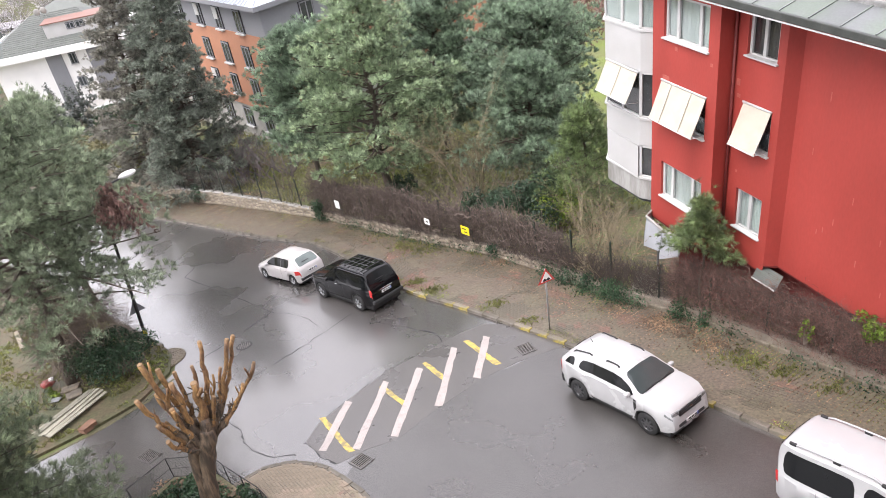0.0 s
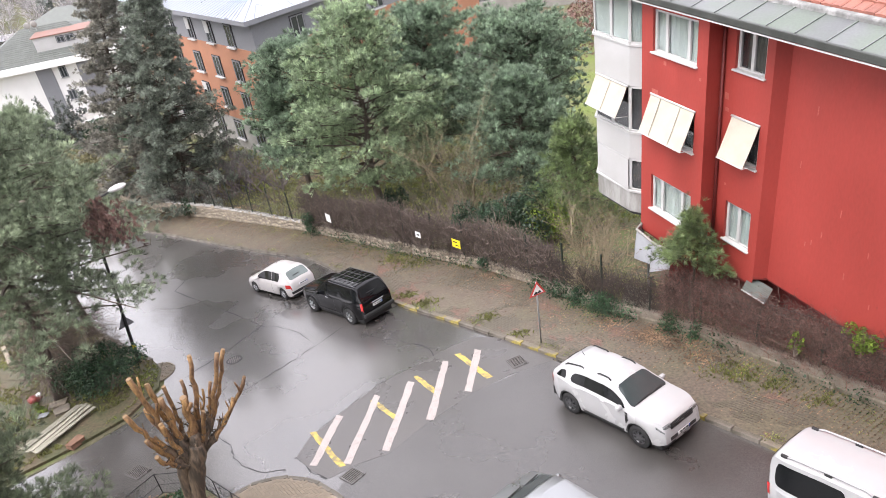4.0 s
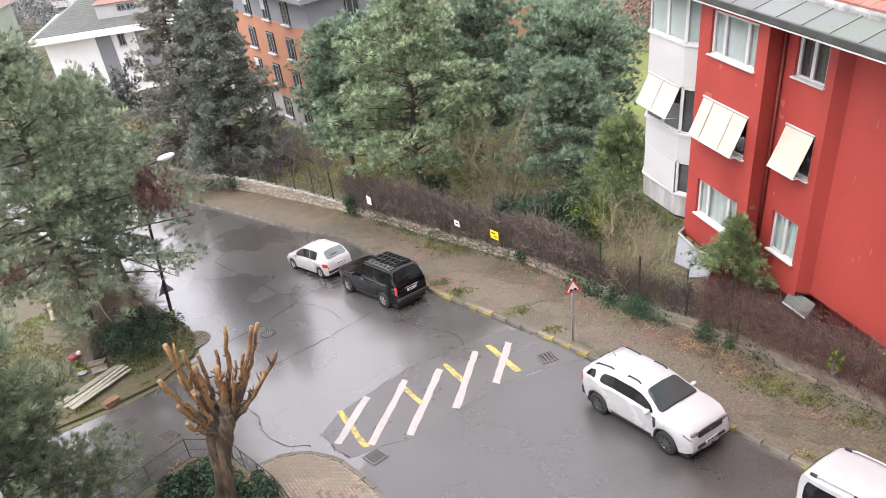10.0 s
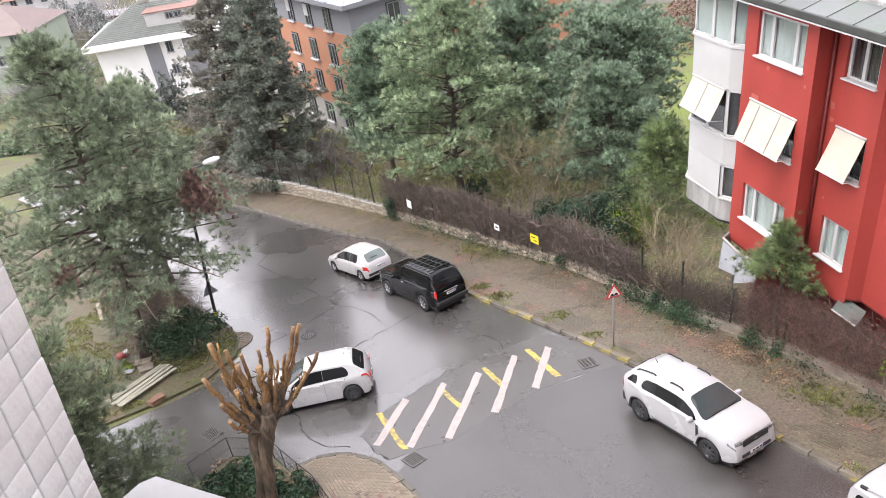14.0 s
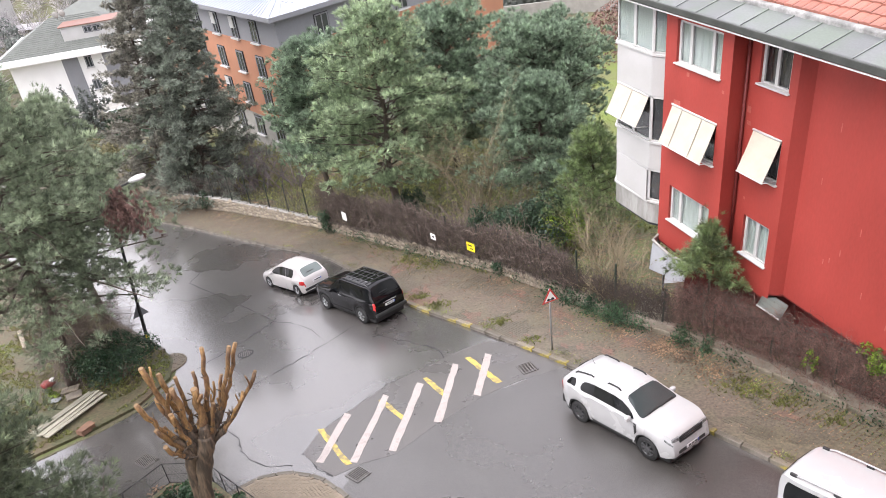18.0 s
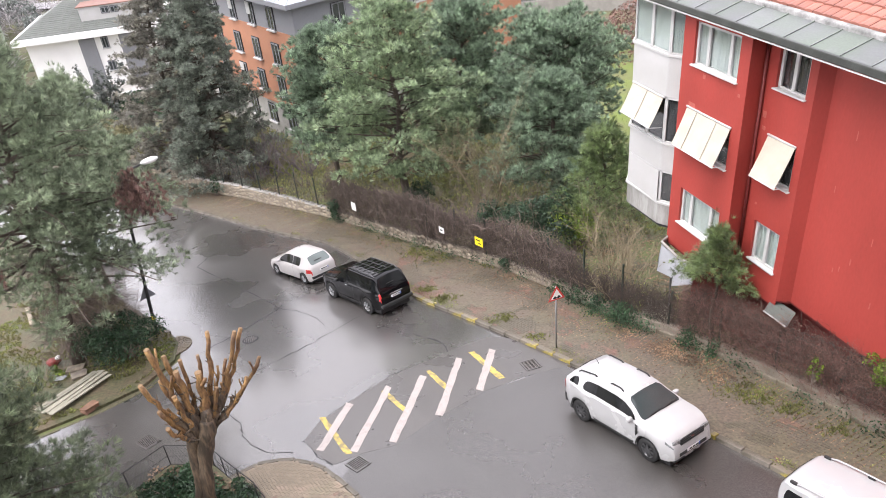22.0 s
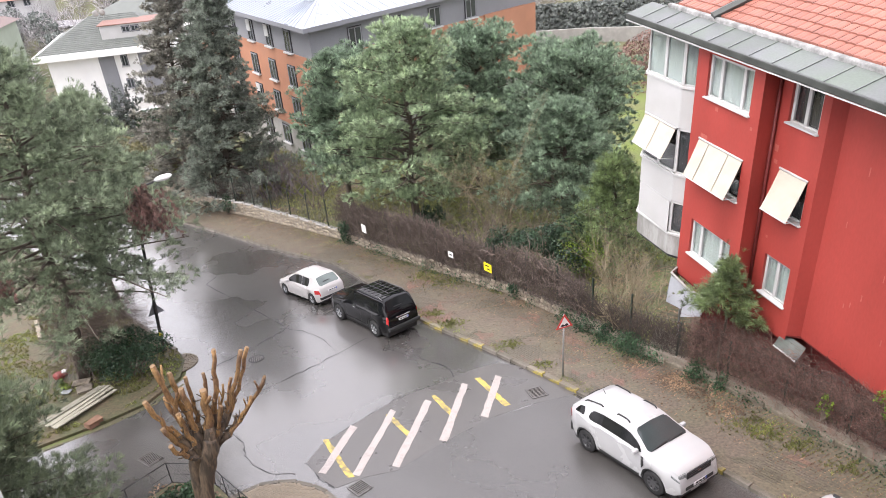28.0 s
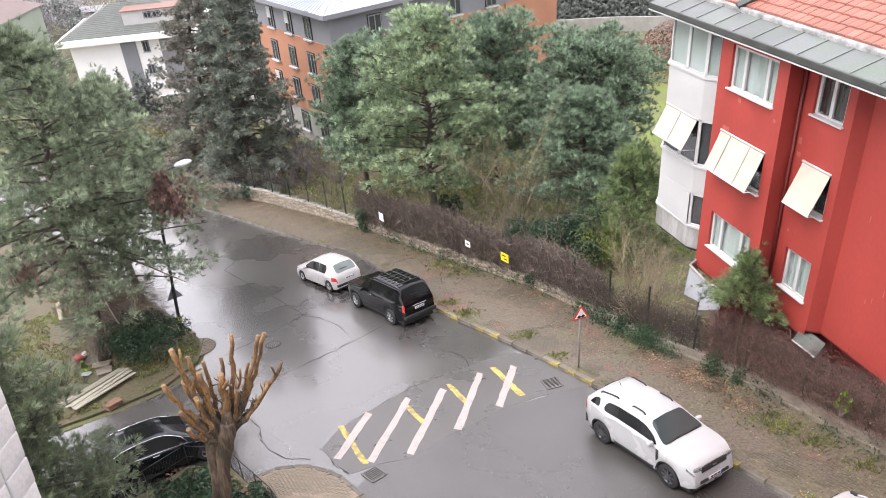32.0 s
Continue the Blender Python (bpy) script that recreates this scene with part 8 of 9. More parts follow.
def ground_cover():
    rng = np.random.default_rng(77)
    rnd = random.Random(77)
    wall_pts = [q for q in along(WALL_LINE, 0.15) if -24 < q[0] < 13]
    kerb_pts = [q for q in along(KERB, 0.1) if -22 < q[0] < 10]
    lit, weeds, dirt = [], [], []
    for _ in range(24000):
        x, y, a = rnd.choice(wall_pts)
        d = abs(rnd.gauss(0, 1.1)) + 0.02
        x, y = x + math.sin(a) * d, y - math.cos(a) * d
        if d < 3.0:
            lit.append((x, y, gz(x, y) + 0.115 + rnd.random() * 0.03))
    for _ in range(330):
        x, y, a = rnd.choice(wall_pts)
        if noise.noise((x * 0.6, y * 0.6, 3.0)) < 0.05:
            continue
        for _ in range(34):
            d = abs(rnd.gauss(0.5, 0.35))
            px, py = x + math.sin(a) * d + rnd.gauss(0, 0.35), y - math.cos(a) * d + rnd.gauss(0, 0.35)
            weeds.append((px, py, gz(px, py) + 0.125 + rnd.random() * 0.03))
    for _ in range(300):
        x, y, a = rnd.choice(kerb_pts)
        if noise.noise((x * 0.7, y * 0.7, 9.0)) < 0.12:
            continue
        for _ in range(22):
            d = rnd.uniform(0.2, 0.5)
            px, py = x - math.sin(a) * d + rnd.gauss(0, 0.1), y + math.cos(a) * d + rnd.gauss(0, 0.1)
            weeds.append((px, py, gz(px, py) + 0.125 + rnd.random() * 0.03))
    scatter("leaf_litter", "dead brown leaves and twigs on the pavement", "litter", lit, M_LITTER, rng, "leaf", 0.03)
    scatter("weeds", "tufts of fresh green weeds along wall and kerb", "weeds", weeds, M_WEED, rng, "leaf", 0.028)
    # clumps of grass by the kerb and along the foot of the wall
    clumps, heaps = [], []
    for cx, cy, wide, count in ((-3.0, 27.2, 0.3, 90), (-2.15, 26.1, 0.42, 120), (0.45, 23.75, 0.28, 90), (-3.5, 31.9, 0.7, 230), (-2.4, 30.9, 0.7, 200), (-4.7, 34.2, 0.8, 160), (-5.9, 36.2, 0.7, 120),
                                (0.0, 29.2, 0.3, 50), (7.6, 17.3, 0.4, 120), (7.96, 16.8, 0.35, 90), (8.7, 16.1, 0.35, 110), (9.5, 15.05, 0.3, 70), (1.6, 21.9, 0.25, 50)):
        for _ in range(count):
            x, y = cx + rnd.gauss(0, wide * 0.8), cy + rnd.gauss(0, wide * 0.6)
            clumps.append((x, y, gz(x, y) + 0.11))
    for cx, cy, wide, count in ((6.2, 20.2, 0.4, 700), (6.7, 19.4, 0.45, 500), (5.0, 21.7, 0.4, 300), (0.9, 27.6, 0.4, 250), (7.3, 18.3, 0.45, 350)):
        for _ in range(count):
            x, y = cx + rnd.gauss(0, wide), cy + rnd.gauss(0, wide * 0.7)
            heaps.append((x, y, gz(x, y) + 0.125 + rnd.random() * 0.05))
    scatter("kerb_grass", "small clumps of fresh grass on the muddy pavement", "grass", clumps, M_KERBGRASS, rng, "blades", 0.12, 0.011, 7)
    scatter("leaf_heap", "heaps of dead orange-brown leaves by the wall", "litter", heaps, M_LITTER, rng, "leaf", 0.045)
    # rough grass and litter in the garden behind the fence
    g, gl = [], []
    while len(g) < 26000:
        x, y = rnd.uniform(-22, 14), rnd.uniform(22, 62)
        q = min(WALL_LINE, key=lambda p: (p[0] - x) ** 2 + (p[1] - y) ** 2)
        if x + y < 29.4 + max(0, -x) * 0.08:
            continue
        (g if noise.noise((x * 0.25, y * 0.25, 1.0)) > -0.15 else gl).append((x, y, gz(x, y) - 0.05))
    scatter("garden_grass", "patchy winter grass under the pines", "grass", g, M_GRASS, rng, "blades", 0.2, 0.016, 5)
    scatter("garden_litter", "dead leaves and dry stalks under the pines", "litter", gl * 2, M_LITTER, rng, "leaf", 0.07)
    # near garden on the left: thin grass, leaves and pale scraps
    g, gl = [], []
    for _ in range(11000):
        x, y = rnd.uniform(-25, -13.4), rnd.uniform(14, 31)
        if not inside(garden, x - 0.15, y + 0.2) or not inside(garden, x + 0.2, y - 0.25):
            continue
        (g if noise.noise((x * 0.5, y * 0.5, 5.0)) > -0.08 else gl).append((x, y, gz(x, y) + 0.05))
    scatter("yard_grass", "thin yellowish grass on the garden bank", "grass", g * 2, M_GRASS, rng, "blades", 0.13, 0.012, 6)
    scatter("yard_litter", "fallen needles and leaves on the garden earth", "litter", gl, M_LITTER, rng, "leaf", 0.04)
    p = []
    for _ in range(1500):
        x, y = rnd.uniform(-11.2, -7.2), rnd.uniform(11.5, 16)
        if y < 16.6 - abs(x + 10.4) * 0.75:
            p.append((x, y, gz(x, y) + 0.14))
    scatter("planter_litter", "reddish dead leaves in the planter", "litter", p, M_LITTER, rng, "leaf", 0.07)


ground_cover()


# ---- pavers, each laid singly ----
def paver_mesh(mat, name="paver"):
    w, d, h, b = 0.0985, 0.049, 0.03, 0.003
    v = [(-w, -d, -h), (w, -d, -h), (w, d, -h), (-w, d, -h), (-w + b, -d + b, 0), (w - b, -d + b, 0), (w - b, d - b, 0), (-w + b, d - b, 0)]
    f = [(4, 5, 6, 7), (0, 1, 5, 4), (1, 2, 6, 5), (2, 3, 7, 6), (3, 0, 4, 7)]
    return v, f, mesh_of(name, v, f, mat)


WALL_STEPS = [q for q in along(WALL_LINE, 0.6) if -14 < q[0] < 13]


def lay_pavers(parent, area, angle, lift, mats, near, bounds, pattern, mud):
    rnd = random.Random(31)
    sets = [paver_mesh(m) for m in mats]
    rest = [([], []) for _ in mats]
    ca, sa = math.cos(radians(angle)), math.sin(radians(angle))
    singles = 0
    x0, x1, y0, y1 = bounds
    n = int(max(x1 - x0, y1 - y0) / 0.1) + 4
    cx, cy = (x0 + x1) / 2, (y0 + y1) / 2
    for i in range(-n, n):
        for j in range(-n, n):
            if pattern == "herringbone":
                k, turn = (i + j) % 4, 0
                if k == 0:
                    u, v = i * 0.1 + 0.05, j * 0.1
                elif k == 2:
                    u, v, turn = i * 0.1, j * 0.1 + 0.05, 90
                else:
                    continue
            else:
                u, v, turn = i * 0.2 + (0.1 if j % 2 else 0), j * 0.1, 0
            x, y = cx + u * ca - v * sa, cy + u * sa + v * ca
            if not (x0 < x < x1 and y0 < y < y1) or not inside(area, x, y):
                continue
            if pattern == "running":
                dw = min(math.hypot(x - a_, y - b_) for a_, b_, _ in WALL_STEPS)
                if dw < 0.6 + 0.5 * noise.noise((x * 0.8, y * 0.8, 6.0)):
                    continue
            q = noise.noise((x * 0.45, y * 0.45, 2.0)) + 0.5 * noise.noise((x * 1.7, y * 1.7, 4.0))
            if q > mud - (0.22 if pattern == "running" and x > 3.4 else 0.0):
                continue
            s = 1 if noise.noise((x * 0.5, y * 0.5, 8.0)) + rnd.uniform(-0.2, 0.2) > 0.15 else 0
            m = on_slope(x, y, angle + turn, lift + rnd.uniform(-0.0015, 0.0015))
            if near(x, y) and singles < 300:
                part("paver", sets[s][2], parent, m=m)
                singles += 1
            else:
                vv, ff = rest[s]
                k = len(vv)
                vv += [m @ Vector(p) for p in sets[s][0]]
                ff += [tuple(a + k for a in fc) for fc in sets[s][1]]
    for (vv, ff), mt in zip(rest, mats):
        if vv:
            part("pavers", mesh_of("pavers", vv, ff, mt), parent, kind="stuff")


M_PAVER_GREY = material("grey_brown_paver", (0.115, 0.097, 0.076), 0.5, var=0.4, scale=1.1, fine=14, bump=0.5, obj_rand=0.08, second=(0.085, 0.076, 0.055), sharp=(0.25, 0.75))
M_PAVER_RED = material("red_paver", (0.19, 0.105, 0.085), 0.55, var=0.35, scale=1.2, fine=14, bump=0.4, obj_rand=0.12, second=(0.12, 0.09, 0.068), sharp=(0.25, 0.75))
M_PAVER_CORNER = material("pinkish_paver", (0.2, 0.155, 0.118), 0.5, var=0.3, scale=1.5, fine=40, bump=0.4, obj_rand=0.1, second=(0.15, 0.125, 0.085))
walk_area = [p for p in offset_line(KERB, 0.22) if -12 < p[0] < 11] + [(x, y) for x, y, a in reversed(along(offset_line(WALL_LINE, -0.35), 0.5)) if -12 < x < 13]
lay_pavers(bpy.data.objects["pavement"], walk_area, -52, 0.112, (M_PAVER_GREY, M_PAVER_RED), lambda x, y: 0.6 < x < 3.4 and 19.8 < y < 24.2, (-11.5, 9.0, 13.0, 37.5), "running", 0.0)
corner_area = [(x, y) for x, y in offset_line(ISLAND_ARC, -0.17)] + [(10, -14), (-4, 4), (-5.5, 12.2), (-6.9, 13.95), (-8.2, 15.2)]
lay_pavers(bpy.data.objects["pavement_corner"], corner_area, 35, 0.083, (M_PAVER_CORNER, M_PAVER_RED), lambda x, y: y > 14.6, (-8.6, -2.0, 10.5, 16.1), "herringbone", 0.75)


# ---- lopped tree, signs, lamp, railing, window reveal, garden clutter ----
def lopped_tree():
    x0, y0 = -8.62, 13.62
    right, away = Vector((0.845, 0.535, 0)), Vector((-0.535, 0.845, 0))
    tree = thing("lopped_tree", "heavily lopped tree with orange-brown limb stubs in a planter", "tree", pose(x0, y0, gz(x0, y0) + 0.0))
    rnd = random.Random(5)
    v, f = [], []
    for sx, top, r in ((-0.1, (0.56, 0.1, 3.35), 0.145), (0.1, (0.88, -0.05, 3.45), 0.205)):
        a = right * sx
        b = right * top[0] + away * top[1] + Vector((0, 0, top[2]))
        pts = [a.lerp(b, t) + right * 0.05 * math.sin(t * 7 + sx * 9) + away * 0.04 * math.sin(t * 11 + sx) for t in (0, 0.08, 0.2, 0.34, 0.48, 0.62, 0.76, 0.9, 1.0)]
        pts[0].z = -0.2
        rad = [r * q * rnd.uniform(0.95, 1.06) for q in (1.25, 1.1, 1.02, 0.98, 1.0, 1.05, 1.15, 1.3, 0.9)]
        fine = [k * 8 / 44 for k in range(45)]
        mids = [pts[min(7, int(k))].lerp(pts[min(7, int(k)) + 1], k - min(7, int(k))) for k in fine]
        at = len(v)
        tube(v, f, mids, [float(np.interp(k, range(9), rad)) for k in fine], 30)
        for q in range(at, len(v)):      # furrowed bark
            c = mids[(q - at) // 30]
            d = v[q] - c
            v[q] = c + d * (1 + 0.16 * noise.noise((v[q].x * 11, v[q].y * 11, v[q].z * 1.6)) + 0.1 * noise.noise((v[q].x * 4, v[q].y * 4, v[q].z * 2.5)))
    part("trunk", mesh_of("trunk", v, f, M_STUMPBARK, True), tree)
    # limbs: lateral, depth, height of the end, radius, start lateral, start height
    limbs = [(0.15, 0.1, 6.1, 0.11, 0.6, 3.25), (0.47, 0.3, 5.6, 0.1, 0.62, 3.3), (1.09, -0.15, 5.05, 0.15, 0.9, 3.3), (1.63, 0.1, 5.95, 0.095, 0.95, 3.35), (2.28, 0.1, 5.65, 0.085, 1.0, 3.3), (2.47, 0.2, 5.6, 0.085, 1.05, 3.3),
             (2.7, 0.0, 4.65, 0.075, 1.05, 3.2), (2.2, -0.15, 4.3, 0.07, 1.0, 3.1), (1.63, 0.2, 4.75, 0.05, 0.95, 3.3), (-0.28, -0.1, 5.3, 0.095, 0.55, 3.3), (-0.1, -0.2, 4.4, 0.1, 0.55, 3.1), (0.6, -0.1, 5.3, 0.11, 0.65, 3.3), (0.8, 0.3, 5.3, 0.08, 0.75, 3.3), (1.9, 0.4, 4.7, 0.075, 1.0, 3.3), (-0.05, -0.3, 3.85, 0.09, 0.55, 3.0),
             (0.35, -0.25, 4.7, 0.085, 0.6, 3.2), (1.4, -0.2, 4.4, 0.075, 0.9, 3.2), (0.2, 0.35, 4.9, 0.08, 0.6, 3.2), (1.25, 0.35, 5.2, 0.075, 0.85, 3.3)]
    tv, tf = [], []
    for lat, dep, z, r, s_lat, s_z in limbs:
        a = right * s_lat + away * dep * 0.15 + Vector((0, 0, s_z - 0.12))
        b = right * lat + away * dep + Vector((0, 0, z))
        mid = a.lerp(b, 0.45) + Vector((0, 0, -0.16)) + right * (lat - s_lat) * 0.16
        n = 11
        pts = []
        for i in range(n):
            t = i / (n - 1)
            p = a * (1 - t) ** 2 + mid * 2 * t * (1 - t) + b * t * t
            pts.append(p + Vector((rnd.uniform(-1, 1), rnd.uniform(-1, 1), 0)) * (0.045 if 0 < i < n - 1 else 0))
        rr = [0.74 * r * (1.7 - 0.8 * min(1, i / 6)) * rnd.uniform(0.88, 1.14) for i in range(n)]
        v, f = [], []
        tube(v, f, pts[3:], rr[3:], 10)
        limb = part("limb", mesh_of("limb", v, f, M_CUTWOOD, True), tree, "orange-brown lopped limb")
        v, f = [], []
        tube(v, f, pts[:5], [q * 1.06 for q in rr[:4]] + [rr[4] * 0.96], 10)
        part("limb_base", mesh_of("limb_base", v, f, M_STUMPBARK, True), limb, "dark bark at the limb's foot")
        for j in (4, 6, 8):
            if rnd.random() < 0.6:
                w_ = (pts[j + 1] - pts[j]).normalized() + Vector((rnd.uniform(-1, 1), rnd.uniform(-1, 1), rnd.uniform(-0.2, 0.4))) * 0.8
                vb, fb = [], []
                tube(vb, fb, bent(pts[j], w_, rnd.uniform(0.15, 0.6), 4, rnd, 0.12, 0.16), [rr[j] * q for q in (0.72, 0.6, 0.52, 0.5, 0.42)], 7)
                part("side_stub", mesh_of("side_stub", vb, fb, M_CUTWOOD, True), limb)
        for _ in range(13):
            j = rnd.randint(1, 7)
            w_ = Vector((rnd.uniform(-1, 1), rnd.uniform(-1, 1), rnd.uniform(-0.1, 0.9)))
            tube(tv, tf, bent(pts[j], w_, rr[j] + rnd.uniform(0.05, 0.24), 3, rnd, 0.1, 0.25), [0.024, 0.02, 0.016, 0.011], 5)
        d = (pts[-1] - pts[-2]).normalized()
        bm = bmesh.new()
        bmesh.ops.create_cone(bm, cap_ends=True, segments=10, radius1=rr[-1] * 0.98, radius2=rr[-1] * 0.9, depth=0.012, matrix=Matrix.Translation(pts[-1] + d * 0.008) @ d.to_track_quat('Z', 'Y').to_matrix().to_4x4())
        part("cut_end", bm_mesh("cut_end", bm, M_CUTEND), limb, "pale sawn cut")
    part("twig_mass", mesh_of("twig_mass", tv, tf, M_STUMPBARK), tree, kind="stuff")
    return tree


def warning_sign():
    x, y = 2.26, 21.0
    s = thing("warning_sign", "triangular red-bordered bump warning sign on a steel pole", "road sign", pose(x, y, gz(x, y) + 0.1, 0, 0, 12))
    v, f = [], []
    tube(v, f, [(0, 0, -0.2), (0, 0, 2.75)], [0.032, 0.032], 10)
    part("pole", mesh_of("pole", v, f, M_STEEL, True), s)

    def tri(size, y_, mat, name, thick=0.012):
        h = size * math.sqrt(3) / 2
        pts = [(-size / 2, -h / 3), (size / 2, -h / 3), (0, 2 * h / 3)]
        vv = [(px, y_, pz) for px, pz in pts] + [(px, y_ + thick, pz) for px, pz in pts]
        return mesh_of(name, vv, [(0, 1, 2), (5, 4, 3), (0, 3, 4, 1), (1, 4, 5, 2), (2, 5, 3, 0)], mat)
    pl = part("plate", tri(0.68, -0.05, M_SIGNRED, "plate"), s, "red sign border", m=pose(0, 0, 2.42, 0, 0, 12))
    part("field", tri(0.47, -0.056, M_SIGNWHITE, "field", 0.004), pl, "white sign field")
    bm = bmesh.new()
    for cx in (-0.075, 0.075):
        bmesh.ops.create_cone(bm, cap_ends=True, segments=14, radius1=0.055, radius2=0.055, depth=0.004, matrix=Matrix.Translation((cx, -0.06, -0.075)) @ Matrix.Rotation(radians(90), 4, 'X'))
    box_bm(0.3, 0.004, 0.045, 0, (0, -0.06, -0.095), bm)
    part("bump_symbol", bm_mesh("bump_symbol", bm, M_BLACK), pl, "black bump symbol")
    for z in (0.05, -0.12):
        part("clamp", box_mesh("clamp", 0.1, 0.08, 0.03, M_STEEL, 0.005), pl, m=pose(0, -0.01, z))
    return s


def street_lamp():
    x, y = -15.1, 25.6
    s = thing("street_lamp", "dark street lamp post with a white lamp head and sign", "street lamp", pose(x, y, gz(x, y), 0, 0, 30))
    v, f = [], []
    tube(v, f, [(0, 0, -0.2), (0.1, 0, 1.2), (0.5, 0, 5.6), (0.75, 0, 7.5), (1.1, 0, 7.9), (1.7, 0, 8.02)], [0.085, 0.075, 0.058, 0.05, 0.04, 0.035], 10)
    part("pole", mesh_of("pole", v, f, M_IRON, True), s)
    bm = bmesh.new()
    bmesh.ops.create_uvsphere(bm, u_segments=16, v_segments=8, radius=0.5, matrix=Matrix.Translation((1.98, 0, 8.08)) @ Matrix.Rotation(radians(-6), 4, 'Y') @ Matrix.Diagonal((0.75, 0.34, 0.24, 1)))
    part("lamp_head", bm_mesh("lamp_head", bm, M_SIGNWHITE, True), s, "white oval lamp head")
    tv = [(-0.36, 0.07, 2.0), (0.36, 0.07, 2.0), (0.0, 0.07, 2.62), (-0.36, 0.085, 2.0), (0.36, 0.085, 2.0), (0.0, 0.085, 2.62)]
    part("sign_back", mesh_of("sign_back", tv, [(2, 1, 0), (3, 4, 5), (0, 1, 4, 3), (1, 2, 5, 4), (2, 0, 3, 5)], M_GREYWALL), s, "grey back of a triangular sign", m=pose(0.2, 0, 0, 0, 0, 10))
    part("yellow_tag", box_mesh("yellow_tag", 0.16, 0.16, 0.3, M_SIGNYELLOW, 0.02, (0.09, 0, 0.95)), s, "yellow marker band")
    return s


def fence_board(name, label, x, y, z, w, h, mat, bars=()):
    a = min(along(WALL_LINE, 0.2), key=lambda q: (q[0] - x) ** 2 + (q[1] - y) ** 2)[2]
    ob = thing(name, label, "sign", pose(x, y, gz(x, y) + z, 0, 0, math.degrees(a)))
    part("board", box_mesh("board", w, 0.012, h, mat, 0.004), ob)
    for bx, bz, bw, bh in bars:
        part("printed_bar", box_mesh("printed_bar", bw, 0.004, bh, M_BLACK, 0, (bx, -0.009, bz)), ob)
    return ob


def railing():
    pts = [(-13.6, 12.1), (-11.4, 14.9), (-10.62, 16.1), (-9.1, 15.9), (-8.5, 15.3), (-7.05, 13.95), (-5.7, 12.2)]
    r = thing("railing", "thin dark iron railing with wire netting around the planter", "railing")
    for (x0, y0), (x1, y1) in zip(pts, pts[1:]):
        n = max(1, round(math.hypot(x1 - x0, y1 - y0) / 1.1))
        for i in range(n):
            t = i / n
            x, y = x0 + (x1 - x0) * t, y0 + (y1 - y0) * t
            v, f = [], []
            tube(v, f, [(x, y, gz(x, y)), (x, y, gz(x, y) + 0.98)], [0.018, 0.018], 6)
            part("post", mesh_of("post", v, f, M_IRON, True), r)
        for z, rad in ((0.97, 0.016), (0.5, 0.008), (0.12, 0.012)):
            v, f = [], []
            tube(v, f, [(x0, y0, gz(x0, y0) + z), (x1, y1, gz(x1, y1) + z)], [rad, rad], 5)
            part("rail", mesh_of("rail", v, f, M_IRON, True), r)
        v, f = [], []
        for i in range(int(math.hypot(x1 - x0, y1 - y0) / 0.12)):
            t = i * 0.12 / math.hypot(x1 - x0, y1 - y0)
            x, y = x0 + (x1 - x0) * t, y0 + (y1 - y0) * t
            for s in (0.1, -0.1):
                t2 = t + s * 4 / math.hypot(x1 - x0, y1 - y0)
                if 0 <= t2 <= 1:
                    xb, yb = x0 + (x1 - x0) * t2, y0 + (y1 - y0) * t2
                    tube(v, f, [(x, y, gz(x, y) + 0.12), (xb, yb, gz(xb, yb) + 0.95)], [0.003, 0.003], 3, False)
        part("netting", mesh_of("netting", v, f, M_IRON), r, kind="stuff")
    return r


def window_reveal():
    """The white mosaic-clad reveal and sill of the window from which the street is seen."""
    H = 14.15
    w = tagged(new("wall_reveal", box_mesh("wall_reveal", 0.6, 0.9, 5.0, M_GROUT, 0.004, (-0.813, 0.047, H))), "window reveal clad in small white mosaic tiles", "wall", kind="structure")
    bm = box_bm(0.0352, 0.0352, 0.014, 0.002)
    tile = bm_mesh("mosaic_tile", bm, M_MOSAIC, True)
    rnd = random.Random(8)
    n = 0
    rv, rf = [], []
    for i in range(44):
        for j in range(22):
            z = H - 0.05 - 0.036 * i
            y = 0.478 - 0.036 * j
            m = pose(-0.5175 + rnd.uniform(-0.0004, 0.0004), y, z, 0, 90 + rnd.uniform(-0.7, 0.7), rnd.uniform(-0.7, 0.7))
            if n < 300 and j < 9 and i > 8:
                part("mosaic_tile", tile, w, m=m)
                n += 1
            else:
                k = len(rv)
                rv += [m @ v.co for v in tile.vertices]
                rf += [tuple(q + k for q in p.vertices) for p in tile.polygons]
    part("mosaic_tiles", mesh_of("mosaic_tiles", rv, rf, M_MOSAIC), w, kind="stuff")
    hinge = pose(-0.508, 0.497, H - 0.5)      # the reveal leans a little
    w.matrix_basis = hinge @ pose(0, 0, 0, 0, 5.5, 0) @ hinge.inverted()
    sill = [(-0.49, -0.4), (1.5, -0.4), (1.5, -0.05), (0.0, 0.36), (-0.29, 0.447), (-0.38, 0.476), (-0.45, 0.5), (-0.472, 0.504), (-0.488, 0.475)]
    tagged(new("window_sill", prism("window_sill", sill, H - 0.68, H - 0.61, M_WHITEWALL, 0.012)), "white painted window sill", "sill", kind="structure")
    tagged(new("wall_home", box_mesh("wall_home", 30, 0.5, 20, M_WHITEWALL, 0, (0, -0.75, 7))), "plain rendered wall of the house behind the viewer", "wall", kind="structure")


M_BAGRED = material("faded_red_plastic", (0.30, 0.05, 0.045), 0.45, var=0.3, scale=9, bump=0.2)


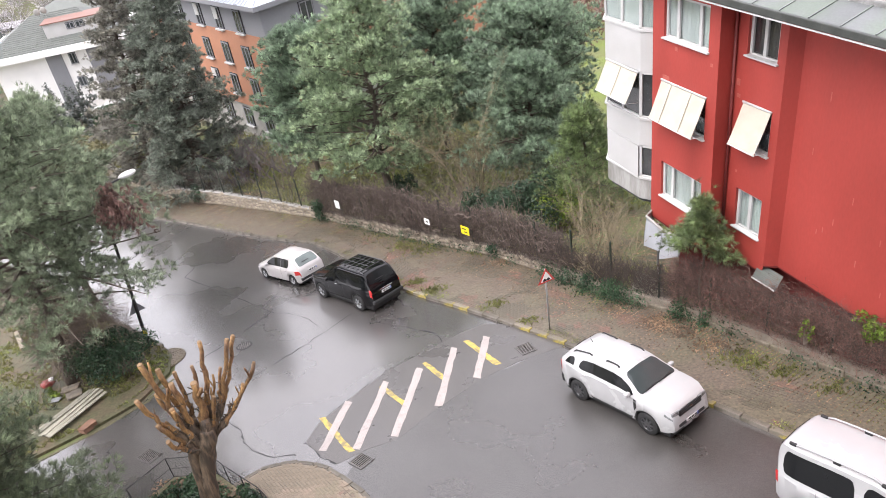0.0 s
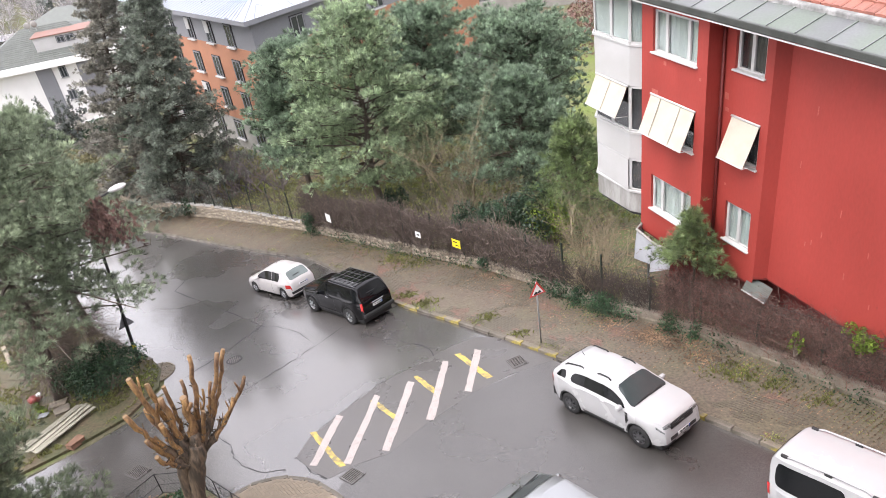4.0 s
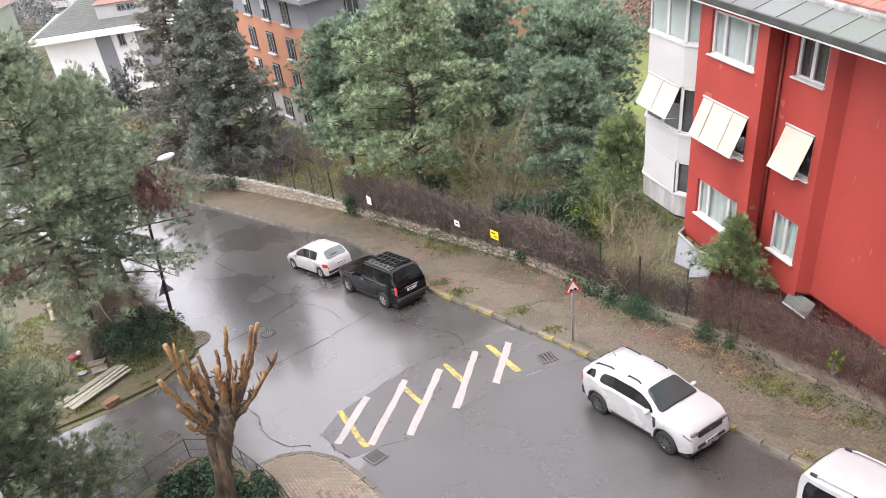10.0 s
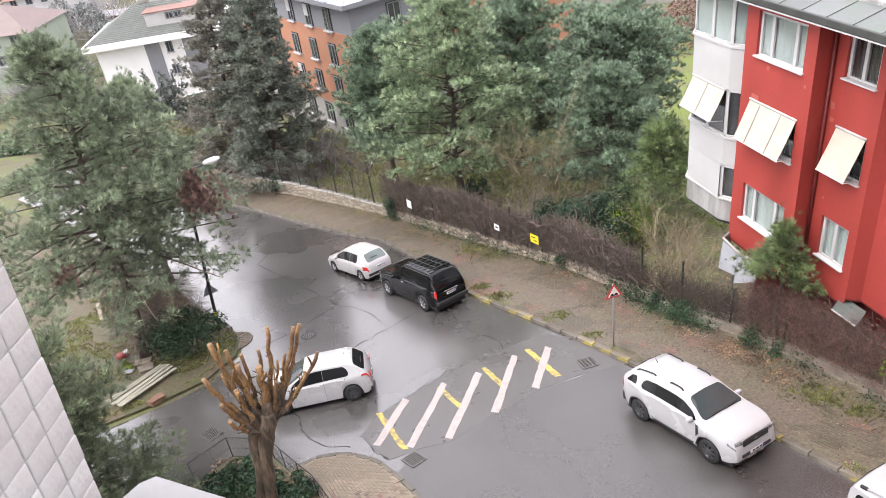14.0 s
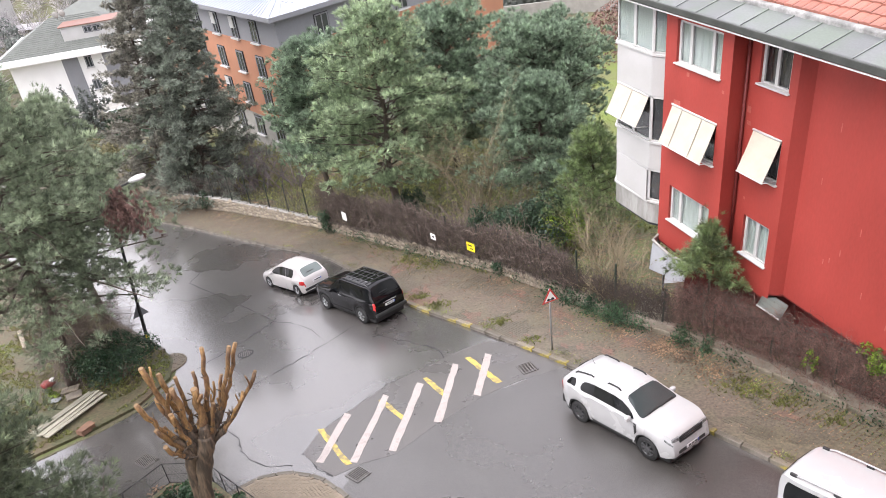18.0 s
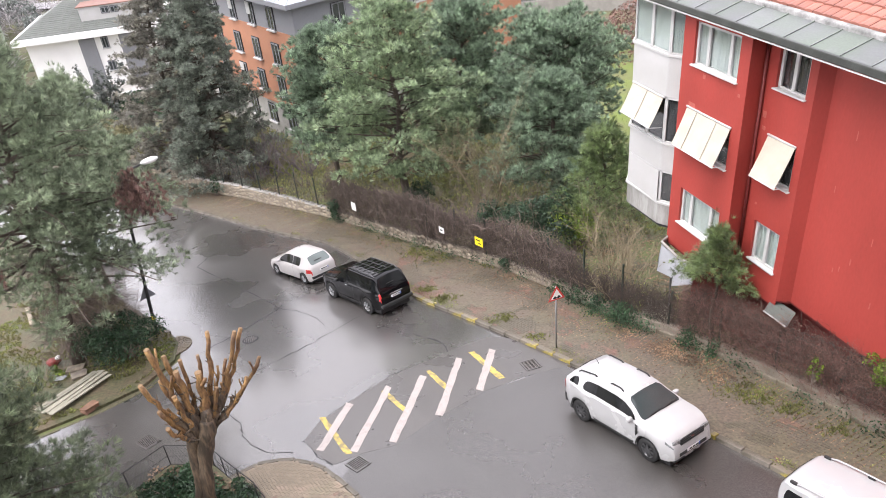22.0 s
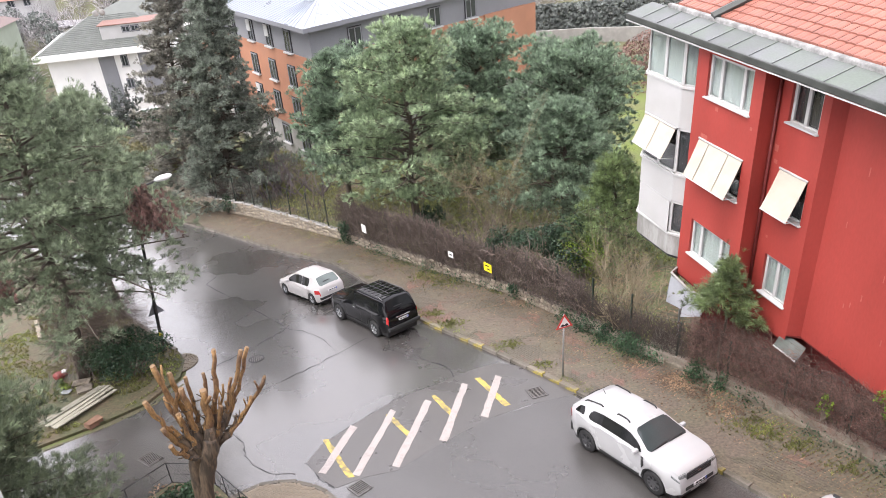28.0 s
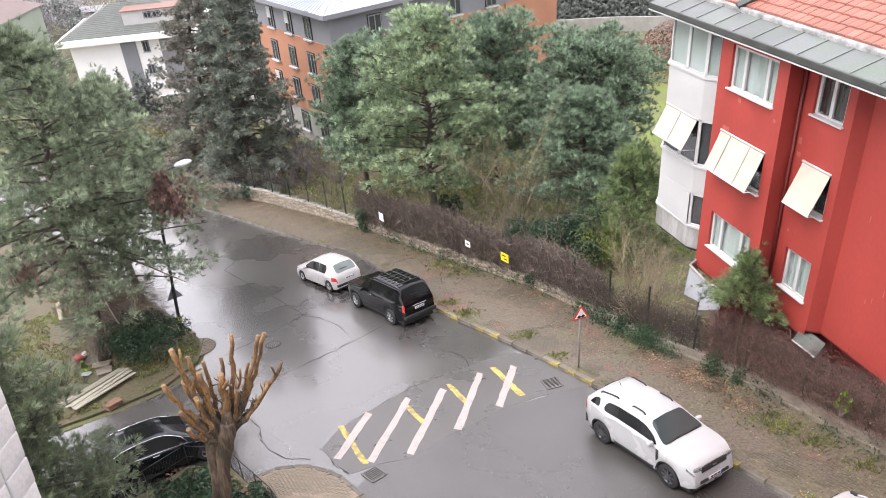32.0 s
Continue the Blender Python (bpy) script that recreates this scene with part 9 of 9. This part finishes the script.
def garden_clutter():
    # weathered boards lying on the bank
    rnd = random.Random(14)
    base = thing("plank_stack", "stack of weathered grey-green boards lying on the bank", "planks", on_slope(-16.55, 21.1, 70, 0.1))
    plank = box_mesh("plank", 2.9, 0.17, 0.045, M_PLANK, 0.006)
    for i in range(6):
        part("plank", plank, base, m=pose(rnd.uniform(-0.12, 0.12), -0.5 + 0.18 * i, 0.08 + rnd.uniform(0, 0.06) + 0.03 * (i % 3), rnd.uniform(-4, 4), rnd.uniform(-1, 1), rnd.uniform(-2, 2)))
    for x, y, z, sx, sy, sz, mat, nm, lab in ((-15.35, 19.95, 0.12, 0.6, 0.35, 0.22, M_RUST, "stone_block", "rust-brown stone block at the roadside"),
                                              (-17.6, 23.1, 0.14, 0.7, 0.5, 0.12, M_STONE, "concrete_slab", "broken grey concrete slab on the ground"),
                                              (-17.2, 22.6, 0.12, 0.6, 0.6, 0.08, M_MORTAR, "concrete_slab", "broken pale concrete slab on the ground"),
                                              (-17.9, 22.4, 0.12, 0.35, 0.3, 0.06, M_PLASTIC_SHEET, "plastic_sheet", "crumpled pale plastic sheet on the ground")):
        bm = box_bm(sx, sy, sz, 0.02)
        for v in bm.verts:
            v.co += Vector((rnd.uniform(-0.04, 0.04), rnd.uniform(-0.04, 0.04), rnd.uniform(-0.015, 0.015)))
        thing(nm, lab, "rubble", on_slope(x, y, rnd.uniform(0, 90), z), me=bm_mesh(nm, bm, mat))
    bag = bmesh.new()
    bmesh.ops.create_icosphere(bag, subdivisions=2, radius=0.3)
    for v in bag.verts:
        v.co = Vector((v.co.x * rnd.uniform(0.8, 1.15), v.co.y * rnd.uniform(0.6, 0.85), v.co.z * rnd.uniform(0.45, 0.7)))
    b = thing("plastic_bag", "red and white plastic bag lying in the garden", "bag", on_slope(-18.9, 23.7, 30, 0.25), me=bm_mesh("plastic_bag", bag, M_BAGRED, True))
    part("white_fold", box_mesh("white_fold", 0.22, 0.3, 0.1, M_SIGNWHITE, 0.04, (0.2, 0.02, 0.12)), b, "white part of the bag")
    # low plot edging
    edge = thing("plot_edging", "low pale stone edging of a garden plot", "edging")
    pts = [(-23.8, 29.8), (-22.2, 27.6), (-20.6, 28.2), (-20.0, 27.0)]
    for (x0, y0), (x1, y1) in zip(pts, pts[1:]):
        ln = math.hypot(x1 - x0, y1 - y0)
        part("edging_stone", box_mesh("edging_stone", ln, 0.2, 0.3, M_STONE, 0.02, (0, 0, 0.1)), edge, m=on_slope((x0 + x1) / 2, (y0 + y1) / 2, math.degrees(math.atan2(y1 - y0, x1 - x0)), 0.08))
    leafy_mass("grass_clump", "fresh yellow-green weeds by the rubble", -18.2, 23.0, 0.4, 0.4, 0.5, 260, 61, M_FRESH, 0.06, "weeds", 5)
    # pale sheet and low canopy by the red house
    FP = lambda q, o, z: tuple(fpt(q, o, z))
    sh = thing("metal_apron", "folded pale metal apron under the white bay", "sheet")
    ring = [(1.3, 0.95), (2.2, 1.1), (3.25, 1.0), (3.6, 0.4)]
    for k, ((s0, o0), (s1, o1)) in enumerate(zip(ring, ring[1:])):
        v = []
        for d in (0, -0.03):
            v += [FP(s0, o0 + 0.12 + d, -0.95 - 0.2 * min(k, 1)), FP(s1, o1 + 0.12 + d, -1.5 if k < 2 else -1.35), FP(s1, o1 + d, -0.4), FP(s0, o0 + d, -0.2 - 0.1 * min(k, 1))]
        part("panel", mesh_of("panel", v, [(0, 1, 2, 3), (7, 6, 5, 4), (0, 4, 5, 1), (1, 5, 6, 2), (2, 6, 7, 3), (3, 7, 4, 0)], M_PLASTIC_SHEET), sh)
    v, f = [], []
    tube(v, f, [FP(a, b, -0.27) for a, b in ring], [0.05] * 4, 6)
    part("top_rim", mesh_of("top_rim", v, f, M_CONCRETE), sh, "grey rim")
    v, f = [], []
    tube(v, f, [FP(2.9, 0.7, -4.2), FP(2.9, 0.75, -0.5)], [0.04, 0.04], 6)
    part("prop", mesh_of("prop", v, f, M_STEEL), sh)
    cp = thing("small_canopy", "small corrugated metal canopy below the red wall", "canopy")
    v = []
    for d in (0, -0.02):
        v += [FP(-1.05, -0.25, -0.36 + d), FP(-2.05, -0.25, -0.32 + d), FP(-2.4, 0.38, -0.4 + d), FP(-1.42, 0.38, -0.44 + d)]
    part("sheet_panel", mesh_of("sheet_panel", v, [(0, 1, 2, 3), (7, 6, 5, 4), (0, 4, 5, 1), (1, 5, 6, 2), (2, 6, 7, 3), (3, 7, 4, 0)], M_METALROOF), cp)
    for i in range(9):
        q = (i + 0.5) / 9
        v, f = [], []
        tube(v, f, [FP(-1.05 - 0.37 * q, -0.25 + 0.63 * q, -0.35 - 0.08 * q), FP(-2.05 - 0.35 * q, -0.25 + 0.63 * q, -0.31 - 0.08 * q)], [0.016, 0.016], 5)
        part("corrugation", mesh_of("corrugation", v, f, M_METALROOF, True), cp)
    v, f = [], []
    tube(v, f, [FP(-1.42, 0.4, -0.45), FP(-2.4, 0.4, -0.41)], [0.025, 0.025], 6)
    part("edge_bar", mesh_of("edge_bar", v, f, M_UPVC), cp, "white edge bar")
    bd = thing("leaning_board", "pale weathered board leaning behind the fence", "board", pose(6.1, 21.9, gz(6.1, 21.9) + 0.75, 62, 0, -50))
    part("panel", box_mesh("panel", 1.2, 0.8, 0.03, M_PLANK, 0.005), bd)


def lamp_apron():
    """A round apron of bricks where the kerb turns at the lamp."""
    ap = tagged(new("pavement_lamp"), "round apron of worn pinkish bricks beside the lamp post", "pavement", kind="structure")
    bm = box_bm(0.19, 0.085, 0.06, 0.006, (0, 0, 0))
    brick = bm_mesh("brick", bm, M_PAVER_CORNER)
    cx, cy = -14.0, 24.35
    for k in range(7):
        r = 0.28 + 0.1 * k
        n = int(2 * math.pi * r * 0.62 / 0.205)
        for i in range(n):
            a = radians(-120) + radians(223) * i / n
            x, y = cx + math.cos(a) * r, cy + math.sin(a) * r
            part("brick", brick, ap, m=on_slope(x, y, math.degrees(a) + 90, 0.015))


lamp_apron()
lopped_tree()
warning_sign()
street_lamp()
fence_board("fence_sign", "square yellow notice board on the fence", -0.42, 28.62, 1.72, 0.5, 0.44, M_SIGNYELLOW, ((-0.05, 0.08, 0.25, 0.06), (0.05, -0.08, 0.18, 0.05)))
fence_board("fence_sign", "white notice board on the creeper-covered fence", -7.35, 35.75, 1.85, 0.42, 0.5, M_SIGNWHITE)
fence_board("fence_sign", "small white notice on the creeper-covered fence", -2.2, 30.4, 1.85, 0.35, 0.32, M_SIGNWHITE, ((0, 0, 0.15, 0.08),))
railing()
window_reveal()
garden_clutter()


def offset(x, y, heading, shift, side):
    a = radians(heading)
    return x + math.sin(a) * shift * side, y - math.cos(a) * shift * side


def drive(car, rows, shift, side):
    """Rows: seconds, the axle middle of the seen side, heading."""
    out = []
    for t, x, y, h in rows:
        cx, cy = offset(x, y, h, shift, side)
        out.append((t, on_slope(cx, cy, h)))
    walk(car, out)
    # the wheels roll with the way driven, about their own axles
    way, turned = [], 0.0
    for (t0, x0, y0, _), (t1, x1, y1, _) in zip(rows, rows[1:]):
        way.append((t0, turned))
        turned += math.hypot(x1 - x0, y1 - y0)
    way.append((rows[-1][0], turned))
    wheels = [c for c in car.children if c.name.startswith("wheel")]
    r = wheels[0].location.z
    times, last = [0.0], 0.0
    for i in range(1, FPS * 32):
        a = math.degrees(interp(way, (i + 1) / FPS) / r)
        if a - last > 78:
            times.append(i / FPS)
            last = math.degrees(interp(way, i / FPS) / r)
    times.append(32.0)
    for wh in wheels:
        x, y, z = wh.location
        walk(wh, [(t, pose(x, y, z, 0, math.degrees(interp(way, t) / r), 0)) for t in times])


def motions():
    drive(silver, [(0, 14.0, -6.6, 127), (3.6, 2.4, 8.9, 127), (4.5, -1.6, 14.1, 127.5), (5.0, -4.0, 17.08, 128), (5.5, -6.8, 20.5, 129), (6.0, -9.5, 23.8, 130), (6.5, -12.3, 26.9, 132), (7.0, -15.1, 29.9, 134), (7.5, -18.0, 32.8, 136), (8.5, -24.2, 38.8, 137), (12, -46, 58, 138), (32, -46.5, 58.5, 138)], 0.72, 1)
    drive(white_hatch, [(0, 30, -22, 127), (8.0, 14.6, -3.3, 127), (10.0, 4.85, 9.15, 127.5), (10.25, 3.25, 11.22, 128), (10.5, 1.9, 12.95, 128), (11.0, 0.57, 14.57, 128.8), (11.5, -0.9, 16.35, 131), (12.0, -2.4, 17.95, 136), (12.5, -3.8, 18.9, 148), (13.0, -5.18, 19.34, 163), (13.5, -6.67, 19.25, 180), (14.2, -9.0, 18.3, 198), (15.0, -11.3, 16.0, 211), (15.5, -12.75, 14.65, 218), (17, -20.3, 9.7, 216), (21, -38, -3.2, 216), (32, -38.3, -3.4, 216)], 0.77, 1)
    drive(sedan, [(0, -44, 56.5, -42), (20, -36, 48.5, -42), (22.5, -20.6, 33.5, -42.5), (23.0, -18.6, 31.6, -42.5), (24.0, -14.68, 27.86, -43), (25.0, -10.72, 23.99, -45), (26.0, -6.88, 19.82, -47.3), (26.5, -4.8, 17.48, -48.5), (27.5, -0.2, 11.9, -51), (29.0, 7.5, 2.2, -52), (32, 24, -19, -52)], 0.78, -1)
    drive(dark_sedan, [(0, -40, -3.0, 37), (28, -23.5, 6.9, 37.5), (30.5, -14.4, 14.0, 38), (31.0, -13.3, 14.9, 38), (31.5, -12.42, 15.6, 37), (32.0, -11.75, 16.32, 36.5)], 0, -1)


motions()
